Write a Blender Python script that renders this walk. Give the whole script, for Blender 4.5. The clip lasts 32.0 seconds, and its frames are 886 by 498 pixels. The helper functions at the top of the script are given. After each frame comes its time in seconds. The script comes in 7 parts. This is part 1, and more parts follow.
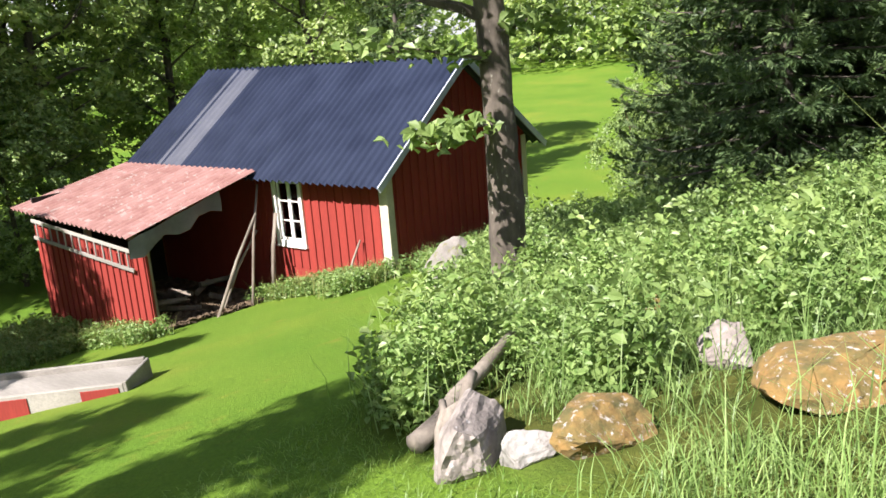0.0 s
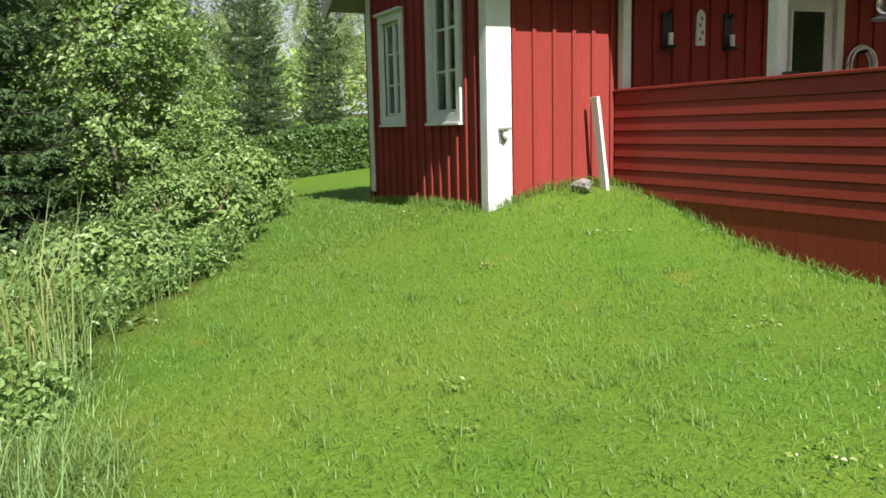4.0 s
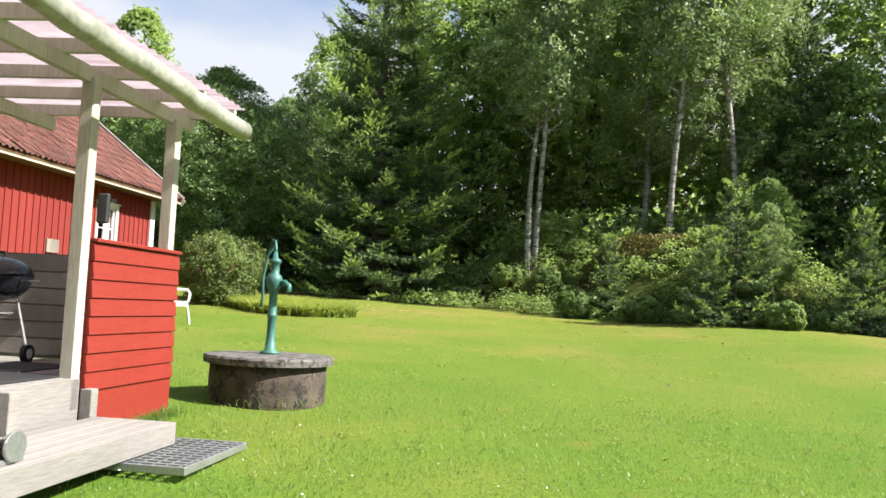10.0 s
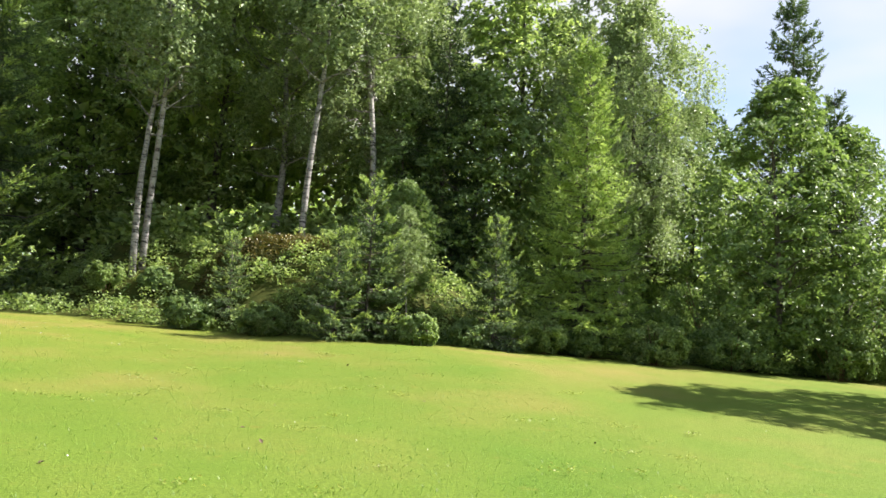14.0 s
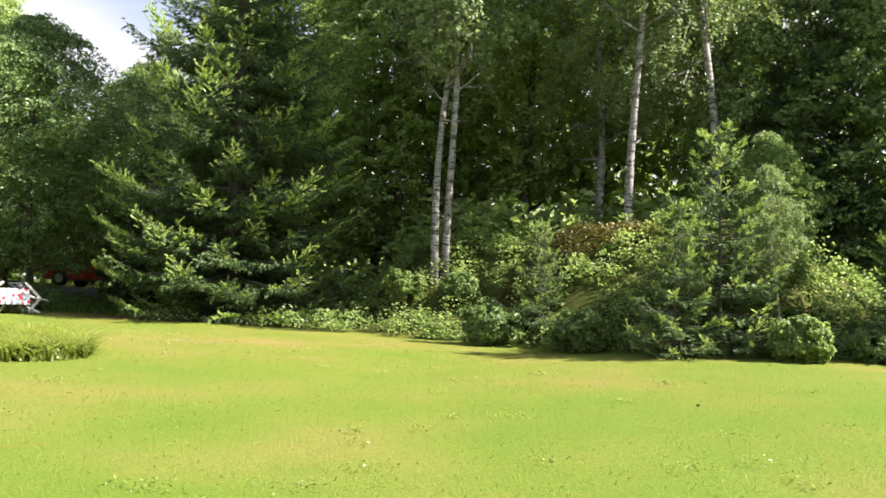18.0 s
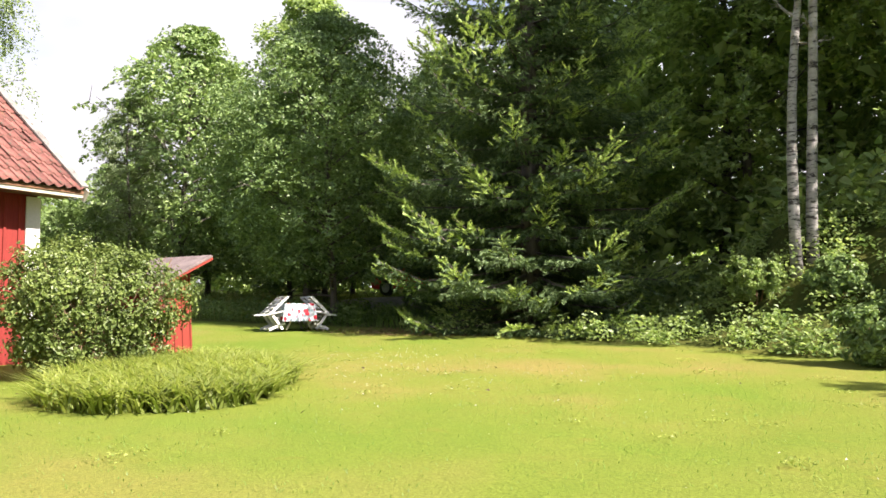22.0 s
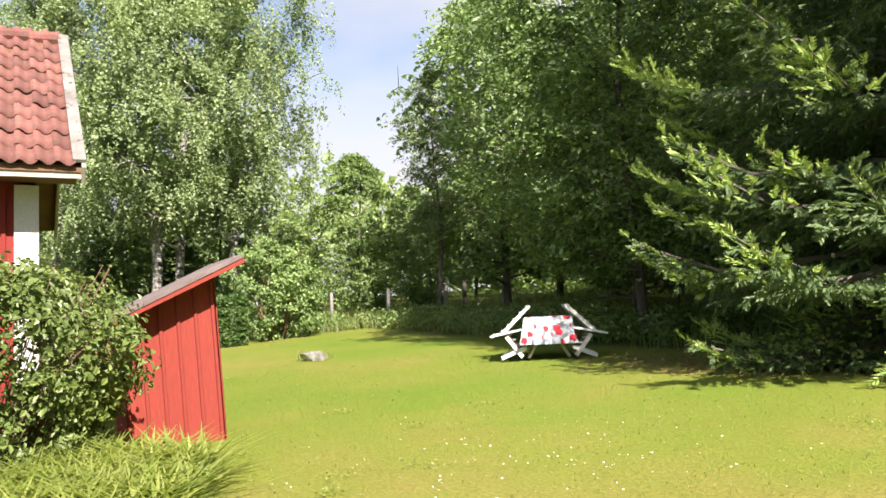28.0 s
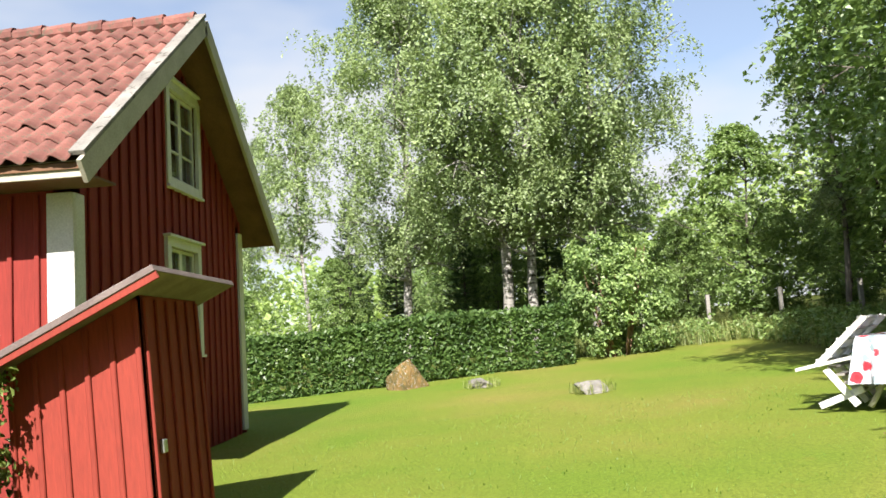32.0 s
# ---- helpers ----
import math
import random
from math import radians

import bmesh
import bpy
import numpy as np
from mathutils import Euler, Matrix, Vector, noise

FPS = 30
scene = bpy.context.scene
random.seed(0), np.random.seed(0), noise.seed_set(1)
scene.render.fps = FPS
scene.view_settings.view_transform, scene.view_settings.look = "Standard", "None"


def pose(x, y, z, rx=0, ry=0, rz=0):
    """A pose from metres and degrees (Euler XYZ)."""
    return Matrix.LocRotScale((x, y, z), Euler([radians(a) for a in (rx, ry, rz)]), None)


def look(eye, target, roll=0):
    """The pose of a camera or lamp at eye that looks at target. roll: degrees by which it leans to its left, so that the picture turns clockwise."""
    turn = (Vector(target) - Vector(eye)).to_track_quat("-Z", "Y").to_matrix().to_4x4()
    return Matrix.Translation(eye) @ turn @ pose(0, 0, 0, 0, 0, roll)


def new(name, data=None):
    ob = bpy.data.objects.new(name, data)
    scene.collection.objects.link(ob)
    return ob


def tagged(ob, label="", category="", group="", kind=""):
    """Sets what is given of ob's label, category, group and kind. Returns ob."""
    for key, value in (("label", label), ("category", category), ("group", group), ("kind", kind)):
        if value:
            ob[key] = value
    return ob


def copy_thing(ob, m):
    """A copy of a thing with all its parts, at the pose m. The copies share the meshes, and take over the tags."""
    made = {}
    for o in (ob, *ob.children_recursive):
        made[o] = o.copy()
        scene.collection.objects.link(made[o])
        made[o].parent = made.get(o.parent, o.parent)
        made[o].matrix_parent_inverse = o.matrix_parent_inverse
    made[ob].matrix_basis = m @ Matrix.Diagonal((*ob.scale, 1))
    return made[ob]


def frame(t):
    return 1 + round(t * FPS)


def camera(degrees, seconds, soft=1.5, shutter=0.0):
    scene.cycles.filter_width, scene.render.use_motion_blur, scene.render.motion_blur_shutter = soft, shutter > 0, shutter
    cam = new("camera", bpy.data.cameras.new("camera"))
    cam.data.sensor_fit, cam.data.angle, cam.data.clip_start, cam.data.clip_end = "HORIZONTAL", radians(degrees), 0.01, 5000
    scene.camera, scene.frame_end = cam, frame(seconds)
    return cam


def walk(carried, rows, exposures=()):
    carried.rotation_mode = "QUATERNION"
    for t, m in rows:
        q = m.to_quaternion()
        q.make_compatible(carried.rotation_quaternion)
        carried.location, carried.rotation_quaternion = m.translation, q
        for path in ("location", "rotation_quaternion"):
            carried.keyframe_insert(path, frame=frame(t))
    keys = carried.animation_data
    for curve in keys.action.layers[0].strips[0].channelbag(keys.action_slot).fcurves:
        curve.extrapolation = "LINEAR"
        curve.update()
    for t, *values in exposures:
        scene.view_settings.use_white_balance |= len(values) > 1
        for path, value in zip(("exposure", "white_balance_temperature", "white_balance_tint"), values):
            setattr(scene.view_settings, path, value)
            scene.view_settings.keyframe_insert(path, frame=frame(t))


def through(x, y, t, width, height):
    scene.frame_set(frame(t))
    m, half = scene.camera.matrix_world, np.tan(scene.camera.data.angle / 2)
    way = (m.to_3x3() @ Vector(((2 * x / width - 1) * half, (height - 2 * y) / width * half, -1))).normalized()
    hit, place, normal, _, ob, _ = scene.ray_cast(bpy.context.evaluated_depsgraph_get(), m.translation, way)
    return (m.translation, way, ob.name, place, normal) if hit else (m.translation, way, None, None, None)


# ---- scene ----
EXPOSURES = [(0, 1.58, 6500, 18), (2, 1.44, 6500, 17), (4, 1.06, 6350, 9), (6.5, 1.26, 6350, 10), (9, 1.42, 6350, 12), (13, 1.55, 6450, 14), (16, 1.65, 6450, 15), (20, 1.74, 6650, 19), (25, 1.64, 6700, 20), (29, 1.5, 6700, 16), (32, 1.46, 6500, 12)]
cam = camera(55.74, 32.0, soft=1.6)
# seconds, place in metres, yaw, pitch and roll in degrees
ROWS = [
    (0.0, -0.182, -0.846, 1.624, -52.70, -14.39, 4.17),
    (0.5, -0.181, -0.969, 1.617, -57.89, -13.96, 3.81),
    (1.0, -0.195, -1.112, 1.609, -64.23, -13.96, 3.48),
    (1.5, -0.238, -1.176, 1.623, -73.00, -13.95, 3.30),
    (2.0, -0.267, -1.215, 1.643, -83.18, -13.82, 3.12),
    (2.5, -0.299, -1.202, 1.657, -94.60, -13.23, 2.61),
    (3.0, -0.337, -1.143, 1.689, -103.42, -11.93, 2.13),
    (3.5, -0.457, -1.083, 1.743, -110.46, -10.20, 1.74),
    (4.0, -0.630, -1.078, 1.775, -114.88, -8.24, 1.34),
    (4.5, -0.804, -1.103, 1.798, -119.16, -5.95, 0.96),
    (5.0, -0.955, -1.130, 1.809, -122.68, -3.79, 0.54),
    (5.5, -1.067, -1.173, 1.807, -126.13, -1.69, 0.09),
    (6.0, -1.122, -1.244, 1.794, -130.16, 0.25, -0.38),
    (6.5, -1.106, -1.359, 1.770, -135.41, 1.74, -0.84),
    (7.0, -1.001, -1.528, 1.737, -142.54, 2.46, -1.32),
    (7.5, -0.925, -1.784, 1.710, -150.10, 2.65, -1.68),
    (8.0, -0.878, -2.157, 1.708, -155.47, 3.19, -1.92),
    (8.5, -0.843, -2.578, 1.694, -159.48, 2.99, -2.18),
    (9.0, -0.809, -3.074, 1.754, -164.03, 3.81, -2.29),
    (9.5, -0.894, -3.566, 1.738, -168.47, 3.80, -2.57),
    (10.0, -0.939, -4.045, 1.748, -172.28, 4.03, -2.79),
    (10.5, -0.947, -4.574, 1.782, -176.21, 4.44, -2.94),
    (11.0, -1.016, -5.088, 1.776, -181.34, 4.53, -3.20),
    (11.5, -1.132, -5.502, 1.829, -185.86, 4.91, -3.40),
    (12.0, -1.243, -5.855, 1.879, -190.34, 5.26, -3.60),
    (12.5, -1.366, -6.233, 1.918, -193.95, 5.38, -3.67),
    (13.0, -1.496, -6.660, 1.943, -195.35, 5.02, -3.66),
    (13.5, -1.633, -7.138, 1.960, -196.06, 5.30, -3.57),
    (14.0, -1.776, -7.644, 1.964, -196.42, 5.63, -3.38),
    (14.5, -1.923, -8.187, 1.960, -196.07, 5.78, -3.12),
    (15.0, -2.071, -8.774, 1.953, -194.74, 5.77, -2.81),
    (15.5, -2.218, -9.412, 1.947, -192.18, 5.63, -2.50),
    (16.0, -2.362, -10.108, 1.948, -188.23, 5.34, -2.32),
    (16.5, -2.534, -10.798, 1.970, -184.31, 5.29, -2.17),
    (17.0, -2.638, -11.497, 2.017, -180.49, 5.20, -2.07),
    (17.5, -2.670, -12.165, 2.068, -176.84, 5.21, -1.94),
    (18.0, -2.693, -12.750, 2.105, -173.21, 4.97, -1.65),
    (18.5, -2.654, -13.343, 2.128, -169.05, 4.56, -1.25),
    (19.0, -2.658, -13.954, 2.186, -165.12, 4.65, -1.01),
    (19.5, -2.684, -14.680, 2.234, -161.46, 4.49, -0.69),
    (20.0, -2.719, -15.416, 2.270, -157.60, 4.34, -0.47),
    (20.5, -2.752, -16.109, 2.307, -155.05, 4.42, -0.28),
    (21.0, -2.732, -16.715, 2.339, -152.68, 4.58, -0.13),
    (21.5, -2.670, -17.310, 2.360, -150.06, 4.39, 0.05),
    (22.0, -2.581, -17.962, 2.375, -147.68, 4.47, 0.24),
    (22.5, -2.484, -18.568, 2.387, -145.59, 4.62, 0.44),
    (23.0, -2.325, -19.191, 2.400, -142.12, 4.80, 0.81),
    (23.5, -2.149, -19.820, 2.413, -139.08, 4.80, 0.99),
    (24.0, -1.997, -20.550, 2.444, -135.50, 4.72, 1.17),
    (24.5, -1.803, -21.240, 2.492, -131.89, 5.09, 1.52),
    (25.0, -1.541, -21.890, 2.518, -128.75, 5.24, 1.95),
    (25.5, -1.258, -22.537, 2.527, -126.26, 4.90, 2.09),
    (26.0, -0.972, -23.181, 2.556, -124.41, 4.83, 2.23),
    (26.5, -0.678, -23.818, 2.599, -122.85, 4.92, 2.33),
    (27.0, -0.373, -24.444, 2.648, -121.29, 5.02, 2.37),
    (27.5, -0.052, -25.052, 2.696, -119.53, 4.95, 2.32),
    (28.0, 0.289, -25.638, 2.737, -117.39, 4.48, 2.26),
    (28.5, 0.627, -26.204, 2.774, -115.58, 4.89, 2.36),
    (29.0, 0.985, -26.734, 2.803, -113.82, 5.10, 2.39),
    (29.5, 1.378, -27.203, 2.813, -111.37, 4.72, 2.52),
    (30.0, 1.742, -27.666, 2.831, -108.12, 5.04, 2.84),
    (30.5, 2.146, -28.117, 2.845, -102.43, 5.18, 3.12),
    (31.0, 2.594, -28.586, 2.852, -96.35, 5.72, 3.38),
    (31.5, 2.998, -29.063, 2.850, -90.90, 5.97, 3.59),
    (32.0, 3.409, -29.492, 2.844, -86.02, 6.19, 3.63),
]
walk(cam, [(t, pose(x, y, z, 90 + pitch, roll, yaw)) for t, x, y, z, yaw, pitch, roll in ROWS], EXPOSURES)

# ---------- world and sun ----------
SUN_DIR = Vector((-0.9954 * math.cos(radians(43)), 0.096 * math.cos(radians(43)), math.sin(radians(43))))
sun = new("sun", bpy.data.lights.new("sun", "SUN"))
sun.data.energy, sun.data.angle, sun.data.color = 5.0, radians(0.55), (1.0, 0.95, 0.87)
sun.matrix_world = look(SUN_DIR * 40, (0, 0, 0))
world = bpy.data.worlds.new("sky")
scene.world = world
world.use_nodes = True
wn, wl = world.node_tree.nodes, world.node_tree.links
sky = wn.new("ShaderNodeTexSky")
sky.sky_type, sky.sun_disc = "NISHITA", False
sky.sun_elevation, sky.sun_rotation = radians(43), math.atan2(SUN_DIR.x, SUN_DIR.y)
sky.air_density, sky.dust_density, sky.ozone_density = 1.0, 0.6, 1.0
coord, mapping, clouds, ramp, mix = (wn.new("ShaderNode" + k) for k in ("TexCoord", "Mapping", "TexNoise", "ValToRGB", "Mix"))
mapping.inputs["Scale"].default_value = (1.0, 1.0, 2.6)
mapping.inputs["Location"].default_value = (0.35, 0.1, 0.0)
clouds.inputs["Scale"].default_value, clouds.inputs["Detail"].default_value, clouds.inputs["Roughness"].default_value = 1.7, 4.5, 0.5
ramp.color_ramp.elements[0].position, ramp.color_ramp.elements[1].position = 0.32, 0.50
ramp.color_ramp.elements[0].color = (0.22, 0.22, 0.22, 1.0)
mix.data_type = "RGBA"
mix.inputs[7].default_value = (8.0, 8.3, 8.7, 1.0)
wl.new(coord.outputs["Generated"], mapping.inputs["Vector"])
wl.new(mapping.outputs["Vector"], clouds.inputs["Vector"])
axes_s, thin = wn.new("ShaderNodeSeparateXYZ"), wn.new("ShaderNodeMath")
thin.operation = "MULTIPLY_ADD"
thin.inputs[1].default_value = -0.25
wl.new(coord.outputs["Generated"], axes_s.inputs["Vector"])
wl.new(axes_s.outputs["Z"], thin.inputs[0])
wl.new(clouds.outputs["Fac"], thin.inputs[2])
wl.new(thin.outputs["Value"], ramp.inputs["Fac"])
wl.new(ramp.outputs["Color"], mix.inputs[0])
clear = wn.new("ShaderNodeVectorMath")
clear.operation = "SCALE"
clear.inputs["Scale"].default_value = 1.8
wl.new(sky.outputs["Color"], clear.inputs[0])
wl.new(clear.outputs["Vector"], mix.inputs[6])
wl.new(mix.outputs[2], wn["Background"].inputs["Color"])
wn["Background"].inputs["Strength"].default_value = 0.04


# ---------- materials ----------
def base_material(name, rough=0.7, metal=0.0):
    m = bpy.data.materials.new(name)
    m.use_nodes = True
    b = m.node_tree.nodes["Principled BSDF"]
    b.inputs["Roughness"].default_value, b.inputs["Metallic"].default_value = rough, metal
    return m, m.node_tree.nodes, m.node_tree.links, b


def noise_node(n, l, scale, detail=4.0, rough=0.55, stretch=(1, 1, 1), space="Object"):
    c, mp, t = n.new("ShaderNodeTexCoord"), n.new("ShaderNodeMapping"), n.new("ShaderNodeTexNoise")
    mp.inputs["Scale"].default_value = stretch
    t.inputs["Scale"].default_value, t.inputs["Detail"].default_value, t.inputs["Roughness"].default_value = scale, detail, rough
    l.new(c.outputs[space], mp.inputs["Vector"])
    l.new(mp.outputs["Vector"], t.inputs["Vector"])
    return t


def ramp_node(n, l, source, stops):
    r = n.new("ShaderNodeValToRGB")
    while len(r.color_ramp.elements) < len(stops):
        r.color_ramp.elements.new(0.5)
    for e, (p, col) in zip(r.color_ramp.elements, stops):
        e.position, e.color = p, (*col, 1.0)
    l.new(source, r.inputs["Fac"])
    return r


def mix_node(n, l, fac, a, b, mode="MIX"):
    m = n.new("ShaderNodeMix")
    m.data_type, m.blend_type = "RGBA", mode
    for value, slot in ((fac, 0), (a, 6), (b, 7)):
        if isinstance(value, (int, float)):
            m.inputs[slot].default_value = value
        elif isinstance(value, tuple):
            m.inputs[slot].default_value = (*value, 1.0)
        else:
            l.new(value, m.inputs[slot])
    return m.outputs[2]


def surface(name, dark, light, scale=3.0, rough=0.75, metal=0.0, bump=0.2, fine=60.0, stretch=(1, 1, 1), wear=None, wear_at=0.66, vary=0.0):
    """A two-scale surface: broad mottling between two colours, fine grain as relief, and worn patches of a third colour."""
    m, n, l, b = base_material(name, rough, metal)
    broad = noise_node(n, l, scale, 5.0, 0.6, stretch)
    col = ramp_node(n, l, broad.outputs["Fac"], [(0.32, dark), (0.7, light)]).outputs["Color"]
    grain = noise_node(n, l, fine, 3.0, 0.6, stretch)
    col = mix_node(n, l, 0.35, col, ramp_node(n, l, grain.outputs["Fac"], [(0.3, (0.55, 0.55, 0.55)), (0.7, (1.25, 1.25, 1.25))]).outputs["Color"], "MULTIPLY")
    if wear:
        w = noise_node(n, l, scale * 2.7, 8.0, 0.7, stretch)
        col = mix_node(n, l, ramp_node(n, l, w.outputs["Fac"], [(wear_at, (0, 0, 0)), (wear_at + 0.06, (1, 1, 1))]).outputs["Color"], col, wear)
    if vary:
        info = n.new("ShaderNodeObjectInfo")
        col = mix_node(n, l, 1.0, col, ramp_node(n, l, info.outputs["Random"], [(0.0, (1 - vary,) * 3), (1.0, (1 + vary,) * 3)]).outputs["Color"], "MULTIPLY")
    l.new(col, b.inputs["Base Color"])
    if bump:
        bp = n.new("ShaderNodeBump")
        bp.inputs["Strength"].default_value, bp.inputs["Distance"].default_value = bump, 0.01
        l.new(grain.outputs["Fac"], bp.inputs["Height"])
        l.new(bp.outputs["Normal"], b.inputs["Normal"])
    return m


def foliage(name, dark, light, through=0.35, rough=0.45, gloss=0.5):
    """Leaves: each one takes its own tone between two greens, and some light passes through."""
    m, n, l, b = base_material(name, rough)
    geo = n.new("ShaderNodeNewGeometry")
    col = ramp_node(n, l, geo.outputs["Random Per Island"], [(0.0, dark), (1.0, light)]).outputs["Color"]
    broad = noise_node(n, l, 0.6, 3.0)
    col = mix_node(n, l, 0.6, col, ramp_node(n, l, broad.outputs["Fac"], [(0.3, (0.6, 0.65, 0.6)), (0.7, (1.25, 1.2, 1.05))]).outputs["Color"], "MULTIPLY")
    l.new(col, b.inputs["Base Color"])
    b.inputs["Specular IOR Level"].default_value = gloss
    tr, mx = n.new("ShaderNodeBsdfTranslucent"), n.new("ShaderNodeMixShader")
    warm = mix_node(n, l, 1.0, col, (1.12, 1.12, 0.75), "MULTIPLY")
    l.new(warm, tr.inputs["Color"])
    mx.inputs["Fac"].default_value = through
    l.new(b.outputs["BSDF"], mx.inputs[1])
    l.new(tr.outputs["BSDF"], mx.inputs[2])
    l.new(mx.outputs["Shader"], n["Material Output"].inputs["Surface"])
    return m


RED = surface("falu_red_paint", (0.190, 0.017, 0.012), (0.250, 0.026, 0.017), 1.6, 0.85, bump=0.35, fine=45, stretch=(1, 1, 0.12), wear=(0.137, 0.029, 0.022), wear_at=0.7)
PORCH_RED = surface("porch_red_paint", (0.200, 0.019, 0.012), (0.265, 0.029, 0.018), 1.3, 0.55, bump=0.15, fine=40, stretch=(0.3, 0.3, 1), wear=(0.176, 0.021, 0.014), wear_at=0.68)
SHED_RED = surface("old_red_paint", (0.195, 0.022, 0.013), (0.265, 0.034, 0.019), 1.5, 0.8, bump=0.3, fine=50, stretch=(1, 1, 0.15), wear=(0.14, 0.03, 0.02), wear_at=0.69)
WHITE = surface("white_paint", (0.602, 0.593, 0.568), (0.688, 0.679, 0.662), 2.5, 0.6, bump=0.1, wear=(0.430, 0.413, 0.370), wear_at=0.74)
PALE = surface("old_white_wash", (0.360, 0.338, 0.259), (0.490, 0.461, 0.374), 3.0, 0.75, bump=0.2, fine=50, wear=(0.259, 0.238, 0.187), wear_at=0.68)
GREY_WOOD = surface("weathered_wood", (0.180, 0.169, 0.150), (0.300, 0.285, 0.259), 2.0, 0.85, bump=0.4, fine=55, stretch=(1, 0.12, 1), wear=(0.120, 0.112, 0.098), wear_at=0.7, vary=0.12)
BARK_WOOD = surface("old_dry_wood", (0.128, 0.105, 0.083), (0.255, 0.225, 0.188), 4.0, 0.9, bump=0.5, fine=40, stretch=(1, 1, 0.2))
TIMBER = surface("post_timber", (0.37, 0.34, 0.26), (0.52, 0.485, 0.40), 3.0, 0.75, bump=0.25, fine=60, stretch=(1, 1, 0.15), wear=(0.27, 0.24, 0.18), wear_at=0.7)
BROWN_WOOD = surface("brown_wood", (0.112, 0.052, 0.025), (0.189, 0.091, 0.042), 3.0, 0.75, bump=0.3, fine=50, stretch=(1, 1, 0.15))
TILE = surface("clay_tile", (0.133, 0.048, 0.039), (0.242, 0.098, 0.078), 5.0, 0.9, bump=0.6, fine=50, wear=(0.094, 0.082, 0.058), wear_at=0.54, vary=0.28)
STONE = surface("grey_granite", (0.128, 0.120, 0.109), (0.247, 0.232, 0.214), 4.0, 0.9, bump=0.8, fine=30, wear=(0.120, 0.116, 0.053), wear_at=0.56)
PALE_STONE = surface("pale_stone", (0.150, 0.130, 0.118), (0.280, 0.250, 0.230), 6.0, 0.9, bump=0.9, fine=28, wear=(0.370, 0.362, 0.350), wear_at=0.6)
LICHEN_STONE = surface("lichen_stone", (0.215, 0.202, 0.190), (0.370, 0.362, 0.350), 8.0, 0.9, bump=0.9, fine=28, wear=(0.128, 0.112, 0.096), wear_at=0.6)
MOSS_STONE = surface("moss_stone", (0.075, 0.071, 0.022), (0.225, 0.131, 0.041), 9.0, 0.95, bump=1.0, fine=26, wear=(0.338, 0.315, 0.285), wear_at=0.57)
CONCRETE = surface("old_concrete", (0.150, 0.139, 0.124), (0.270, 0.255, 0.232), 3.0, 0.9, bump=0.5, fine=40, wear=(0.060, 0.053, 0.038), wear_at=0.58)
DAMP_CONCRETE = surface("damp_concrete", (0.045, 0.034, 0.022), (0.112, 0.086, 0.064), 3.5, 0.9, bump=0.6, fine=40, wear=(0.022, 0.019, 0.015), wear_at=0.52)
METAL_BLUE = surface("blue_black_sheet", (0.008, 0.012, 0.027), (0.019, 0.026, 0.050), 1.2, 0.3, bump=0.03, wear=(0.038, 0.045, 0.068), wear_at=0.72)
METAL_PALE = surface("pale_blue_sheet", (0.053, 0.060, 0.083), (0.083, 0.090, 0.112), 1.2, 0.4, bump=0.03)
OLD_BARK = surface("lichened_bark", (0.045, 0.038, 0.03), (0.13, 0.11, 0.09), 7.0, 0.95, bump=1.0, fine=18, stretch=(1, 1, 0.4), wear=(0.30, 0.30, 0.25), wear_at=0.62)
METAL_RED = surface("faded_red_sheet", (0.19, 0.088, 0.076), (0.29, 0.165, 0.150), 2.5, 0.7, bump=0.15, wear=(0.27, 0.215, 0.195), wear_at=0.56)
BLACK = surface("black_enamel", (0.010, 0.011, 0.014), (0.022, 0.023, 0.028), 3.0, 0.22, bump=0.02)
BLACK_MATT = surface("black_plastic", (0.014, 0.014, 0.014), (0.03, 0.03, 0.03), 5.0, 0.6, bump=0.1)
STEEL = surface("galvanised_steel", (0.36, 0.37, 0.38), (0.52, 0.53, 0.54), 6.0, 0.45, 0.8, bump=0.1)
PUMP_GREEN = surface("green_pump_paint", (0.034, 0.128, 0.101), (0.064, 0.188, 0.150), 5.0, 0.5, bump=0.2, wear=(0.150, 0.105, 0.068), wear_at=0.72)
# near-black colour that stands in for the shade of unlit interiors
SHADE_DARK = surface("painted_interior_shade", (0.012, 0.010, 0.009), (0.03, 0.025, 0.02), 3.0, 0.95, bump=0.2)
TARP = surface("grey_tarp", (0.070, 0.077, 0.091), (0.133, 0.140, 0.161), 2.0, 0.5, bump=0.2)
TUBE = surface("rolled_plastic", (0.225, 0.232, 0.180), (0.375, 0.375, 0.315), 5.0, 0.4, bump=0.4, fine=20)
SOIL = surface("leaf_litter", (0.05, 0.035, 0.02), (0.14, 0.10, 0.06), 5.0, 0.95, bump=0.7, fine=30)
BARK = surface("grey_bark", (0.055, 0.045, 0.037), (0.16, 0.14, 0.12), 6.0, 0.95, bump=0.8, fine=22, stretch=(1, 1, 0.3))
TWIG_BARK = surface("brown_twig", (0.13, 0.075, 0.045), (0.26, 0.16, 0.10), 6.0, 0.9, bump=0.4)
BIRCH_BARK = surface("birch_bark", (0.204, 0.191, 0.170), (0.391, 0.374, 0.348), 4.0, 0.8, bump=0.3, fine=20, stretch=(0.4, 0.4, 1.6), wear=(0.030, 0.025, 0.021), wear_at=0.52)
LEAF = foliage("broad_leaf", (0.12, 0.20, 0.07), (0.33, 0.45, 0.17), 0.36)
LEAF_LIGHT = foliage("light_leaf", (0.12, 0.20, 0.056), (0.285, 0.395, 0.14), 0.37)
